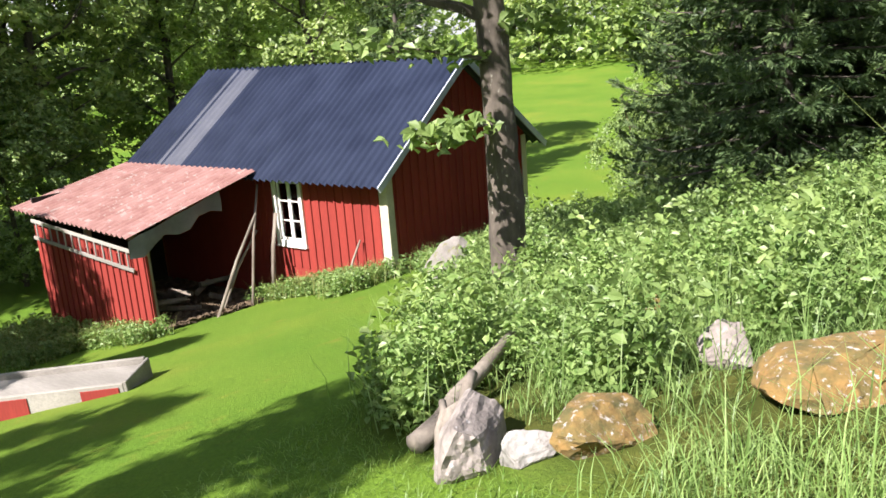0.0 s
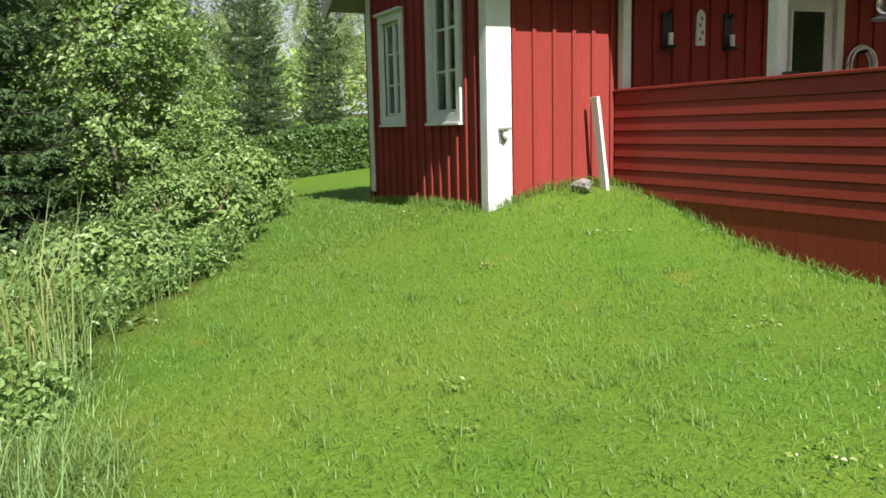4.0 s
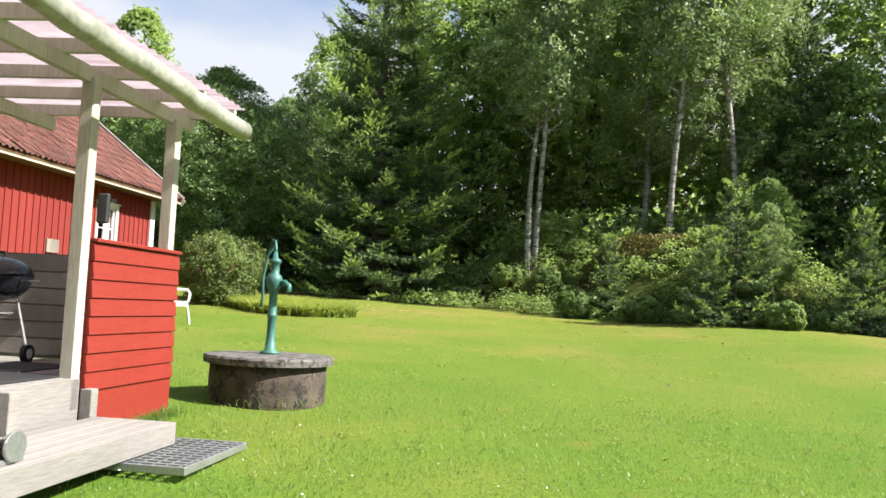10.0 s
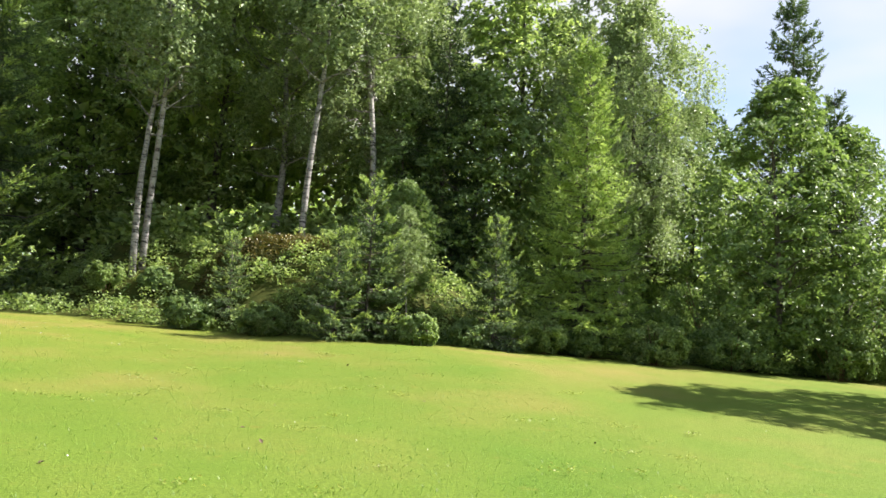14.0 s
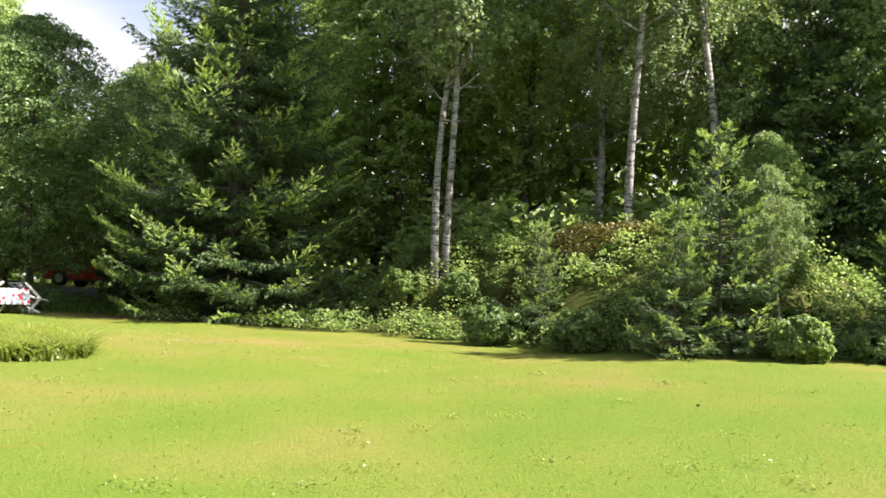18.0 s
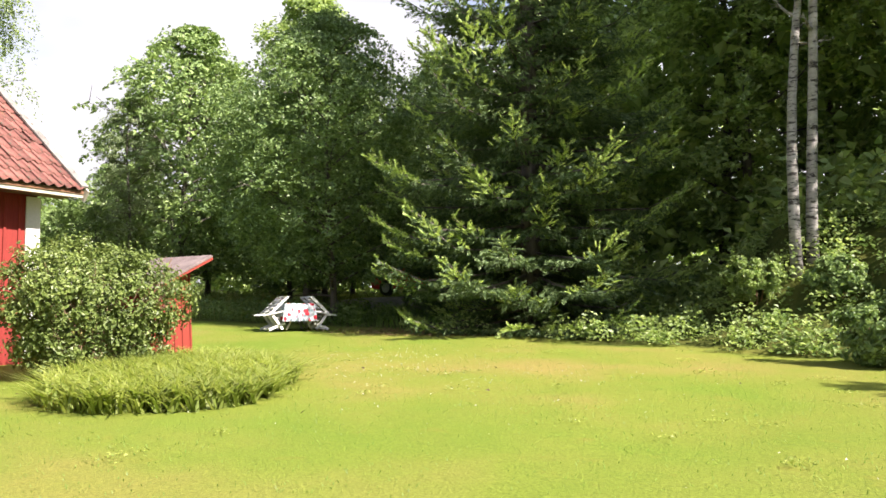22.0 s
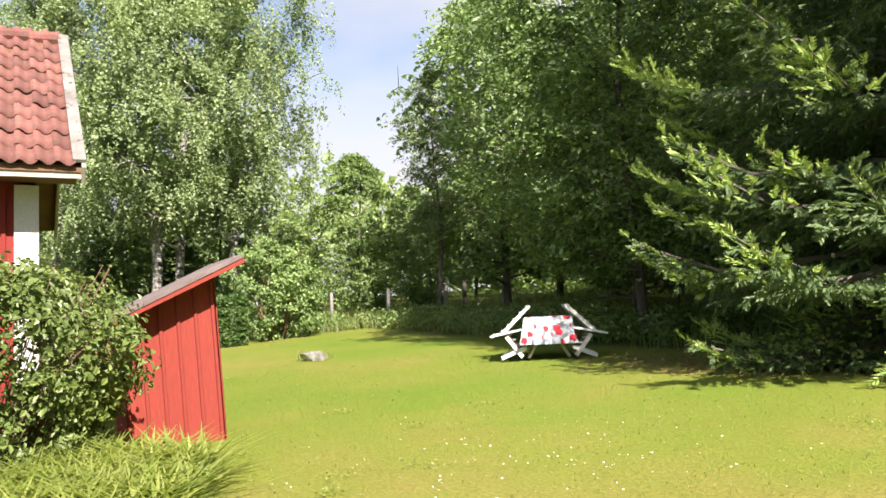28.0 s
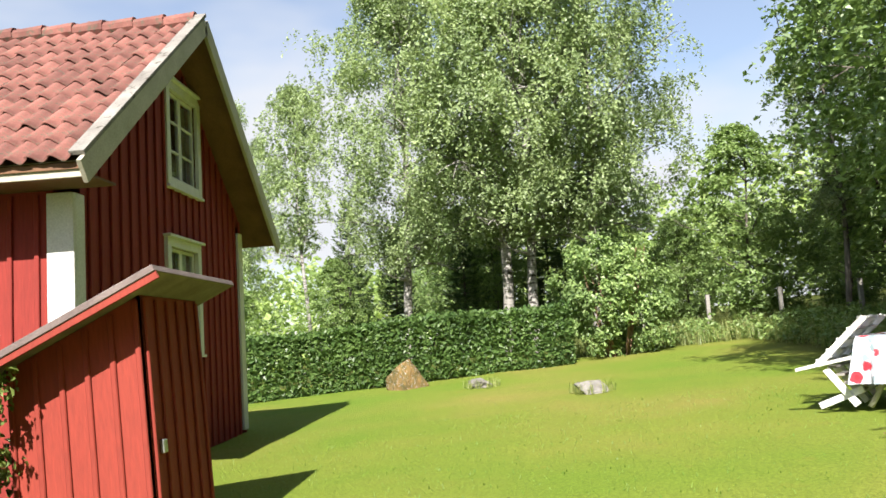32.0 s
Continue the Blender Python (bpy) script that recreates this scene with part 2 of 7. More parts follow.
BUSH_LEAF = foliage("shrub_leaf", (0.098, 0.150, 0.034), (0.240, 0.307, 0.090), 0.3)
BEECH_LEAF = foliage("beech_leaf", (0.095, 0.165, 0.055), (0.30, 0.42, 0.165), 0.36)
PINE_LEAF = foliage("pine_needle", (0.144, 0.202, 0.096), (0.288, 0.355, 0.182), 0.25)
YOUNG_NEEDLE = foliage("soft_needle", (0.105, 0.180, 0.050), (0.235, 0.330, 0.110), 0.32, 0.5, 0.25)
BIRCH_LEAF = foliage("birch_leaf", (0.18, 0.25, 0.11), (0.40, 0.50, 0.26), 0.4)
DEEP_LEAF = foliage("deep_leaf", (0.17, 0.26, 0.085), (0.48, 0.60, 0.24), 0.52)
NEEDLE = foliage("spruce_needle", (0.075, 0.128, 0.056), (0.180, 0.255, 0.112), 0.30, 0.5, 0.25)
# darker copy of the spruce needles, with shade put into the colour
SHADED_NEEDLE = foliage("shaded_spruce_needle", (0.045, 0.085, 0.035), (0.11, 0.17, 0.07), 0.25, 0.5, 0.25)
NEEDLE_TIP = foliage("spruce_young_needle", (0.27, 0.40, 0.11), (0.50, 0.62, 0.22), 0.35, 0.5, 0.25)
HEDGE_LEAF = foliage("hedge_leaf", (0.046, 0.100, 0.024), (0.130, 0.215, 0.058), 0.3)
GRASS = foliage("grass_blade", (0.121, 0.242, 0.042), (0.235, 0.344, 0.094), 0.5)
WEED = foliage("weed_leaf", (0.121, 0.222, 0.058), (0.278, 0.398, 0.146), 0.39)
LONG_GRASS = foliage("long_grass", (0.158, 0.230, 0.058), (0.360, 0.374, 0.158), 0.45)
LILY = foliage("lily_leaf", (0.200, 0.275, 0.050), (0.390, 0.440, 0.135), 0.5, 0.35)
FLOWER = surface("white_petal", (0.75, 0.75, 0.72), (0.82, 0.82, 0.8), 8.0, 0.6, bump=0)

glass_m, gn, gl, gb = base_material("window_glass", 0.03)
gb.inputs["Base Color"].default_value = (0.75, 0.8, 0.8, 1)
gb.inputs["Transmission Weight"].default_value = 1.0
GLASS = glass_m
sheet_m, gn, gl, gb = base_material("translucent_sheet", 0.5)
s_tr, s_mx = gn.new("ShaderNodeBsdfTranslucent"), gn.new("ShaderNodeMixShader")
s_col = ramp_node(gn, gl, noise_node(gn, gl, 2.0, 5.0, 0.6, (1, 6, 1)).outputs["Fac"], [(0.3, (0.30, 0.22, 0.23)), (0.7, (0.46, 0.40, 0.42))]).outputs["Color"]
gl.new(s_col, gb.inputs["Base Color"])
gl.new(s_col, s_tr.inputs["Color"])
s_mx.inputs["Fac"].default_value = 0.72
gl.new(gb.outputs["BSDF"], s_mx.inputs[1])
gl.new(s_tr.outputs["BSDF"], s_mx.inputs[2])
gl.new(s_mx.outputs["Shader"], gn["Material Output"].inputs["Surface"])
SHEET = sheet_m


def lawn_material():
    m, n, l, b = base_material("lawn", 0.9)
    patch, mid, fine = noise_node(n, l, 0.35, 4.0), noise_node(n, l, 2.2, 5.0, 0.65), noise_node(n, l, 38.0, 4.0, 0.7)
    col = ramp_node(n, l, patch.outputs["Fac"], [(0.25, (0.067, 0.146, 0.013)), (0.55, (0.099, 0.173, 0.018)), (0.8, (0.150, 0.190, 0.025))]).outputs["Color"]
    place_node, axes_node, band = n.new("ShaderNodeTexCoord"), n.new("ShaderNodeSeparateXYZ"), n.new("ShaderNodeMapRange")
    l.new(place_node.outputs["Object"], axes_node.inputs["Vector"])
    l.new(axes_node.outputs["Y"], band.inputs["Value"])
    band.inputs["From Min"].default_value, band.inputs["From Max"].default_value = -8.0, -29.0
    sunburnt = ramp_node(n, l, patch.outputs["Fac"], [(0.32, (0.126, 0.187, 0.021)), (0.5, (0.165, 0.192, 0.030)), (0.68, (0.225, 0.190, 0.052))]).outputs["Color"]
    lee, share = n.new("ShaderNodeMapRange"), n.new("ShaderNodeMath")
    l.new(axes_node.outputs["X"], lee.inputs["Value"])
    lee.inputs["From Min"].default_value, lee.inputs["From Max"].default_value = 15.0, 6.0
    lee.inputs["To Min"].default_value = 0.75
    share.operation = "MULTIPLY"
    l.new(band.outputs["Result"], share.inputs[0])
    l.new(lee.outputs["Result"], share.inputs[1])
    col = mix_node(n, l, share.outputs["Value"], col, sunburnt)
    dry = ramp_node(n, l, mid.outputs["Fac"], [(0.6, (0, 0, 0)), (0.82, (0.8, 0.8, 0.8))])
    col = mix_node(n, l, dry.outputs["Color"], col, (0.197, 0.170, 0.033))
    col = mix_node(n, l, 0.75, col, ramp_node(n, l, fine.outputs["Fac"], [(0.28, (0.5, 0.55, 0.45)), (0.72, (1.45, 1.4, 1.4))]).outputs["Color"], "MULTIPLY")
    wild = n.new("ShaderNodeVertexColor")
    wild.layer_name = "wild"
    rough_ground = ramp_node(n, l, mid.outputs["Fac"], [(0.35, (0.031, 0.048, 0.007)), (0.65, (0.082, 0.088, 0.018))]).outputs["Color"]
    col = mix_node(n, l, wild.outputs["Color"], col, rough_ground)
    l.new(col, b.inputs["Base Color"])
    b.inputs["Specular IOR Level"].default_value = 0.15
    bp = n.new("ShaderNodeBump")
    bp.inputs["Strength"].default_value, bp.inputs["Distance"].default_value = 0.7, 0.03
    l.new(fine.outputs["Fac"], bp.inputs["Height"])
    l.new(bp.outputs["Normal"], b.inputs["Normal"])
    return m


LAWN = lawn_material()


# ---------- mesh helpers ----------
def mesh_of(name, bm, mat, smooth=False):
    me = bpy.data.meshes.new(name)
    bm.to_mesh(me)
    bm.free()
    if mat:
        me.materials.append(mat)
    if smooth:
        me.polygons.foreach_set("use_smooth", [True] * len(me.polygons))
    return me


def hang(ob, parent):
    ob.parent = parent
    ob.matrix_parent_inverse = parent.matrix_world.inverted() if parent.parent is None else Matrix.Identity(4)
    return ob


def thing(name, label, category, at=(0, 0, 0), group="", kind=""):
    ob = new(name)
    ob.location = at
    ob.matrix_world = Matrix.Translation(at)
    ob.empty_display_size = 0.2
    return tagged(ob, label, category, group, kind)


def part(name, bm, mat, parent, label="", smooth=False):
    """One mesh under a thing or a part. Its coordinates are the world's for things built in place."""
    ob = new(name, mesh_of(name, bm, mat, smooth))
    hang(ob, parent)
    return tagged(ob, label)


def piece(name, mesh, parent, place):
    ob = new(name, mesh)
    hang(ob, parent)
    ob.matrix_basis = place
    return ob


def solo(name, bm, mat, label, category, group="", kind="", smooth=False):
    return tagged(new(name, mesh_of(name, bm, mat, smooth)), label, category, group, kind)


def box(bm, x0, x1, y0, y1, z0, z1, bevel=0.0, m=None):
    made = bmesh.ops.create_cube(bm, size=1.0)["verts"]
    t = Matrix.LocRotScale(((x0 + x1) / 2, (y0 + y1) / 2, (z0 + z1) / 2), None, (x1 - x0, y1 - y0, z1 - z0))
    bmesh.ops.transform(bm, matrix=(m @ t) if m else t, verts=made)
    if bevel:
        edges = list({e for v in made for e in v.link_edges})
        bmesh.ops.bevel(bm, geom=edges, offset=bevel, segments=1, affect="EDGES")
    return bm


def boxed(x0, x1, y0, y1, z0, z1, bevel=0.0, m=None):
    return box(bmesh.new(), x0, x1, y0, y1, z0, z1, bevel, m)


def rod(bm, a, b, r0, r1=None, seg=8):
    a, b = Vector(a), Vector(b)
    d = b - a
    m = Matrix.Translation((a + b) / 2) @ d.to_track_quat("Z", "Y").to_matrix().to_4x4()
    bmesh.ops.create_cone(bm, cap_ends=True, segments=seg, radius1=r0, radius2=r0 if r1 is None else r1, depth=d.length, matrix=m)
    return bm


def beam(bm, a, b, w, h):
    """A squared timber from a to b, w wide and h high."""
    a, b = Vector(a), Vector(b)
    d = b - a
    side = d.cross(Vector((0, 0, 1))).normalized() if abs(d.normalized().z) < 0.98 else Vector((1, 0, 0))
    up = side.cross(d).normalized()
    m = Matrix((side, up, d.normalized())).transposed().to_4x4()
    m.translation = (a + b) / 2
    made = bmesh.ops.create_cube(bm, size=1.0, matrix=m @ Matrix.Diagonal((w, h, d.length, 1)))["verts"]
    bmesh.ops.bevel(bm, geom=list({e for v in made for e in v.link_edges}), offset=min(w, h) * 0.08, segments=1, affect="EDGES")
    return bm


def lathe(profile, seg=20, at=(0, 0, 0)):
    """A turned shape from (radius, height) pairs."""
    bm = bmesh.new()
    rings = [[bm.verts.new((at[0] + r * math.cos(2 * math.pi * i / seg), at[1] + r * math.sin(2 * math.pi * i / seg), at[2] + z)) for i in range(seg)] for r, z in profile]
    for a, b in zip(rings, rings[1:]):
        for i in range(seg):
            bm.faces.new((a[i], a[(i + 1) % seg], b[(i + 1) % seg], b[i]))
    bm.faces.new(rings[0][::-1])
    bm.faces.new(rings[-1])
    return bm


def tube(points, radius, seg=8, taper=1.0, bm=None):
    bm = bm or bmesh.new()
    pts = [Vector(p) for p in points]
    rings = []
    for i, p in enumerate(pts):
        d = (pts[min(i + 1, len(pts) - 1)] - pts[max(i - 1, 0)]).normalized()
        side = d.cross(Vector((0.31, 0.17, 0.93))).normalized()
        up = side.cross(d)
        r = radius * (1 + (taper - 1) * i / (len(pts) - 1))
        rings.append([bm.verts.new(p + (side * math.cos(a) + up * math.sin(a)) * r) for a in (2 * math.pi * k / seg for k in range(seg))])
    for a, b in zip(rings, rings[1:]):
        for i in range(seg):
            bm.faces.new((a[i], a[(i + 1) % seg], b[(i + 1) % seg], b[i]))
    bm.faces.new(rings[0][::-1])
    bm.faces.new(rings[-1])
    return bm


def rock(at, size, seed, turn=0.0, tilt=0.0, sub=4):
    """An angular weathered stone: a lumpy ball cut by broken faces."""
    bm = bmesh.new()
    bmesh.ops.create_icosphere(bm, subdivisions=sub, radius=1.0)
    rng = random.Random(seed)
    cuts = [(Vector((rng.gauss(0, 1), rng.gauss(0, 1), rng.gauss(0, 0.8))).normalized(), rng.uniform(0.36, 0.72)) for _ in range(12)]
    off = Vector((seed * 7.3, seed * 3.1, seed * 1.7))
    spin = pose(*at, 0, tilt, turn)
    for v in bm.verts:
        p = v.co * (1 + 0.15 * noise.noise(v.co * 1.4 + off))
        for n, d in cuts:
            over = p.dot(n) - d
            if over > 0:
                p = p - n * over * 0.9
        p = p * (1.25 + 0.10 * noise.noise(p * 4 + off) + 0.06 * noise.noise(p * 11 + off))
        v.co = spin @ Vector((p.x * size[0] * 1.25, p.y * size[1] * 1.25, p.z * size[2] * 1.25))
    return bm


def boulder(at, size, seed, rough=0.25, sub=3):
    bm = bmesh.new()
    bmesh.ops.create_icosphere(bm, subdivisions=sub, radius=1.0)
    off = Vector((seed * 7.3, seed * 3.1, seed * 1.7))
    for v in bm.verts:
        k = 1 + rough * (noise.noise(v.co * 1.3 + off) + 0.5 * noise.noise(v.co * 3.1 + off) + 0.25 * noise.noise(v.co * 7 + off))
        v.co = Vector((v.co.x * size[0], v.co.y * size[1], v.co.z * size[2])) * k + Vector(at)
    return bm


# ---------- the lie of the land ----------
def soft(u):
    return math.log1p(math.exp(2 * u)) / 2 if u < 15 else u


def step(u):
    u = min(1.0, max(0.0, u))
    return u * u * (3 - 2 * u)


def wood_edge(x):
    """y of the lawn's far edge, where the wood begins."""
    return -33.4 + 4.9 * step((2.0 - x) / 7.0) + 1.6 * step((-11.0 - x) / 7.0) + 0.5 * math.sin(x * 0.7) + 0.3 * math.sin(x * 1.9 + 1)


def land(x, y):
    x, y = max(-70.0, min(70.0, x)), max(-75.0, min(75.0, y))
    h = 0.5 + 0.026 * (x - 2.4) + 0.048 * (-6.5 - y)
    h += 0.58 * math.exp(-((x - 7) ** 2 / (4.2 if x < 7 else 12.0) + (y + 6) ** 2 / 3.0))
    d = 0.3 * (x + 0.18) + 0.95 * (y + 0.85)
    h -= 0.205 * soft(d - 0.6) - 0.26 * soft(d - 15.5)
    h += 0.36 * step(-x / 8.0) * step((-10.0 - y) / 14.0)
    h += 2.5 * step((wood_edge(x) - 0.2 - y) / 4.5) * step((3.5 - x) / 3.0) * step((x + 13) / 6.0)
    return h


def wildness(x, y):
    """1 where the ground is rough and 0 where it is mown."""
    w = step((wood_edge(x) + 0.2 - y) / 0.6) if x < 8.5 else step((-34.2 - 0.04 * (x - 8.5) - y) / 0.8)
    w = max(w, step((x - 23.0) / 1.0) * step((-y - 20) / 2))
    rim = 0.2 * math.sin(x * 1.3) - 1.1 - 0.42 * max(0, x - 4.5)
    bank = step((y - rim) / 0.5) * step((x - 2.0 - 0.35 * max(0.0, y)) / 0.5) * step((15.0 - x) / 2)
    bank *= step((2.3 + 0.6 * (x - 2.27) - y) / 0.6) if x < 9.5 else step((8.0 - y) / 1.0)
    return max(w, bank)


def axis_steps(lo, hi, fine, far):
    mid = list(np.arange(lo, hi + 0.01, fine))
    out = [1.5, 4, 9, 18, 35, 70, 150, 350, far]
    return [lo - o for o in reversed(out)] + mid + [hi + o for o in out]


def make_ground():
    xs, ys = axis_steps(-32, 44, 0.5, 900), axis_steps(-52, 40, 0.5, 900)
    me = bpy.data.meshes.new("ground")
    nx = len(xs)
    verts = [(x, y, land(x, y) + 0.03 * noise.noise(Vector((x * 0.8, y * 0.8, 0)))) for y in ys for x in xs]
    faces = [(j * nx + i, j * nx + i + 1, (j + 1) * nx + i + 1, (j + 1) * nx + i) for j in range(len(ys) - 1) for i in range(nx - 1)]
    me.from_pydata(verts, [], faces)
    layer = me.color_attributes.new("wild", "FLOAT_COLOR", "POINT")
    layer.data.foreach_set("color", [c for x, y, z in verts for c in (wildness(x, y),) * 3 + (1.0,)])
    me.polygons.foreach_set("use_smooth", [True] * len(faces))
    me.materials.append(LAWN)
    tagged(new("ground", me), "sloping mown summer lawn with rough wood floor at its edges", "ground", kind="structure")


make_ground()


# ---------- building parts ----------
def wall_sheet(name, parent, quad, thick, mat, holes=(), axis="x"):
    """An upright wall in a plane of constant x or y: quad = (a0, a1, at, z0, tops) where tops lists (a, z) along the wall's top; holes go through it."""
    a0, a1, at, z0, tops = quad
    bm = bmesh.new()
    cuts = sorted({a0, a1, *[a for a, _ in tops], *[h[0] for h in holes], *[h[1] for h in holes]})

    def top(a):
        for (p, zp), (q, zq) in zip(tops, tops[1:]):
            if p <= a <= q:
                return zp + (zq - zp) * (a - p) / max(q - p, 1e-6)
        return tops[-1][1]

    def slab(a, b, lo_a, lo_b, hi_a, hi_b):
        cs = []
        for off in (0, thick):
            for aa, zz in ((a, lo_a), (b, lo_b), (b, hi_b), (a, hi_a)):
                cs.append(bm.verts.new((at + off, aa, zz) if axis == "x" else (aa, at + off, zz)))
        for f in ((0, 1, 2, 3), (7, 6, 5, 4), (0, 4, 5, 1), (1, 5, 6, 2), (2, 6, 7, 3), (3, 7, 4, 0)):
            bm.faces.new([cs[i] for i in f])

    for a, b in zip(cuts, cuts[1:]):
        inside = sorted((h for h in holes if h[0] <= a + 1e-6 and h[1] >= b - 1e-6), key=lambda h: h[2])
        lo = z0
        for h in inside:
            slab(a, b, lo, lo, h[2], h[2])
            lo = h[3]
        slab(a, b, lo, lo, top(a), top(b))
    bmesh.ops.remove_doubles(bm, verts=bm.verts, dist=0.0005)
    bmesh.ops.recalc_face_normals(bm, faces=bm.faces)
    return part(name, bm, mat, parent)


def battens(parent, mat, spots, at, z0, top, axis, out, width=0.045, deep=0.028, holes=()):
    """Cover strips on a boarded wall, each a piece of its own."""
    cache = {}
    for a in spots:
        runs, lo = [], z0
        for h in sorted((h for h in holes if h[0] - 0.1 < a < h[1] + 0.1), key=lambda h: h[2]):
            runs.append((lo, h[2] - 0.1))
            lo = h[3] + 0.1
        runs.append((lo, top(a)))
        for lo, hi in runs:
            if hi - lo < 0.1:
                continue
            key = round((hi - lo) * 50)
            if key not in cache:
                w2, ln = width / 2, hi - lo
                bm = boxed(-w2, w2, -deep / 2, deep / 2, 0, ln)
                bmesh.ops.bevel(bm, geom=[e for e in bm.edges if abs(e.verts[0].co.z - e.verts[1].co.z) > 0.05], offset=0.006, segments=1, affect="EDGES")
                cache[key] = mesh_of("batten", bm, mat)
            place = pose(at + out * deep / 2, a, lo, 0, 0, 90) if axis == "x" else pose(a, at + out * deep / 2, lo)
            piece("batten", cache[key], parent, place)


def window(parent, at, a0, a1, z0, z1, axis, out, cols=2, rows=3, frame_w=0.09, name="window", sill=True, curtain=None):
    """A casement window let into a wall: casing, sashes, glazing bars, panes, and a sill. out is the wall's outward sign."""
    def put(bm, u0, u1, w0, w1, v0, v1):
        lo, hi = sorted((at + out * w0, at + out * w1))
        if axis == "x":
            box(bm, lo, hi, u0, u1, v0, v1, 0.004)
        else:
            box(bm, u0, u1, lo, hi, v0, v1, 0.004)
    bm = bmesh.new()
    put(bm, a0 - frame_w, a0, -0.02, 0.045, z0 - frame_w, z1 + frame_w)
    put(bm, a1, a1 + frame_w, -0.02, 0.045, z0 - frame_w, z1 + frame_w)
    put(bm, a0, a1, -0.02, 0.043, z1, z1 + frame_w)
    put(bm, a0, a1, -0.02, 0.043, z0 - frame_w, z0)
    win = part(name, bm, WHITE, parent)
    bm = bmesh.new()
    for k in range(cols):
        u0, u1 = a0 + (a1 - a0) * k / cols, a0 + (a1 - a0) * (k + 1) / cols
        s = 0.04
        put(bm, u0, u0 + s, -0.06, -0.015, z0, z1)
        put(bm, u1 - s, u1, -0.06, -0.015, z0, z1)
        put(bm, u0 + s, u1 - s, -0.06, -0.017, z0, z0 + s)
        put(bm, u0 + s, u1 - s, -0.06, -0.017, z1 - s, z1)
        for r in range(1, rows):
            z = z0 + (z1 - z0) * r / rows
            put(bm, u0 + s, u1 - s, -0.055, -0.02, z - 0.013, z + 0.013)
    part("sash", bm, WHITE, win)
    for k in range(cols):
        for r in range(rows):
            bm = bmesh.new()
            u0, u1 = a0 + (a1 - a0) * k / cols + 0.035, a0 + (a1 - a0) * (k + 1) / cols - 0.035
            put(bm, u0, u1, -0.042, -0.036, z0 + (z1 - z0) * r / rows + 0.012, z0 + (z1 - z0) * (r + 1) / rows - 0.012)
            part("pane", bm, GLASS, win).visible_shadow = False
    if sill:
        bm = bmesh.new()
        put(bm, a0 - frame_w - 0.03, a1 + frame_w + 0.03, 0.0, 0.09, z1 + frame_w, z1 + frame_w + 0.03)
        part("head_board", bm, WHITE, win)
        bm = bmesh.new()
        put(bm, a0 - frame_w - 0.01, a1 + frame_w + 0.01, 0.0, 0.07, z0 - frame_w - 0.03, z0 - frame_w)
        part("window_sill", bm, WHITE, win)
    if curtain:
        bm = bmesh.new()
        n = 40
        for side in (0, 1):
            c0, c1 = (a0, a0 + (a1 - a0) * 0.3) if side == 0 else (a1 - (a1 - a0) * 0.3, a1)
            if curtain == "full":
                c0, c1 = (a0, (a0 + a1) / 2) if side == 0 else ((a0 + a1) / 2, a1)
            row = []
            for i in range(n + 1):
                u = c0 + (c1 - c0) * i / n
                w = at - out * (0.13 + 0.02 * math.sin(i * 1.3 + side))
                row.append([bm.verts.new((w, u, z) if axis == "x" else (u, w, z)) for z in (z0 + 0.02, z1 - 0.02)])
            for p, q in zip(row, row[1:]):
                bm.faces.new((p[0], q[0], q[1], p[1]))
        part("curtain", bm, WHITE, win, "thin white curtain", True)
    return win


def pantile_mesh(width, length):
    """One S-shaped clay tile: its own trough and roll, with thickness at the lower edge."""
    bm = bmesh.new()
    n, t = 7, 0.016
    prof = [(width * i / n - width * 0.04, 0.028 * math.sin(2 * math.pi * (i / n) + 0.6)) for i in range(n + 1)]
    up = [[bm.verts.new((x, y, z + (0.03 if y == 0 else 0.0))) for x, z in prof] for y in (0.0, length)]
    lo = [bm.verts.new((x, 0.0, z + 0.03 - t)) for x, z in prof]
    for i in range(n):
        bm.faces.new((up[0][i], up[0][i + 1], up[1][i + 1], up[1][i]))
        bm.faces.new((lo[i], lo[i + 1], up[0][i + 1], up[0][i]))
    return mesh_of("roof_tile", bm, TILE, True)


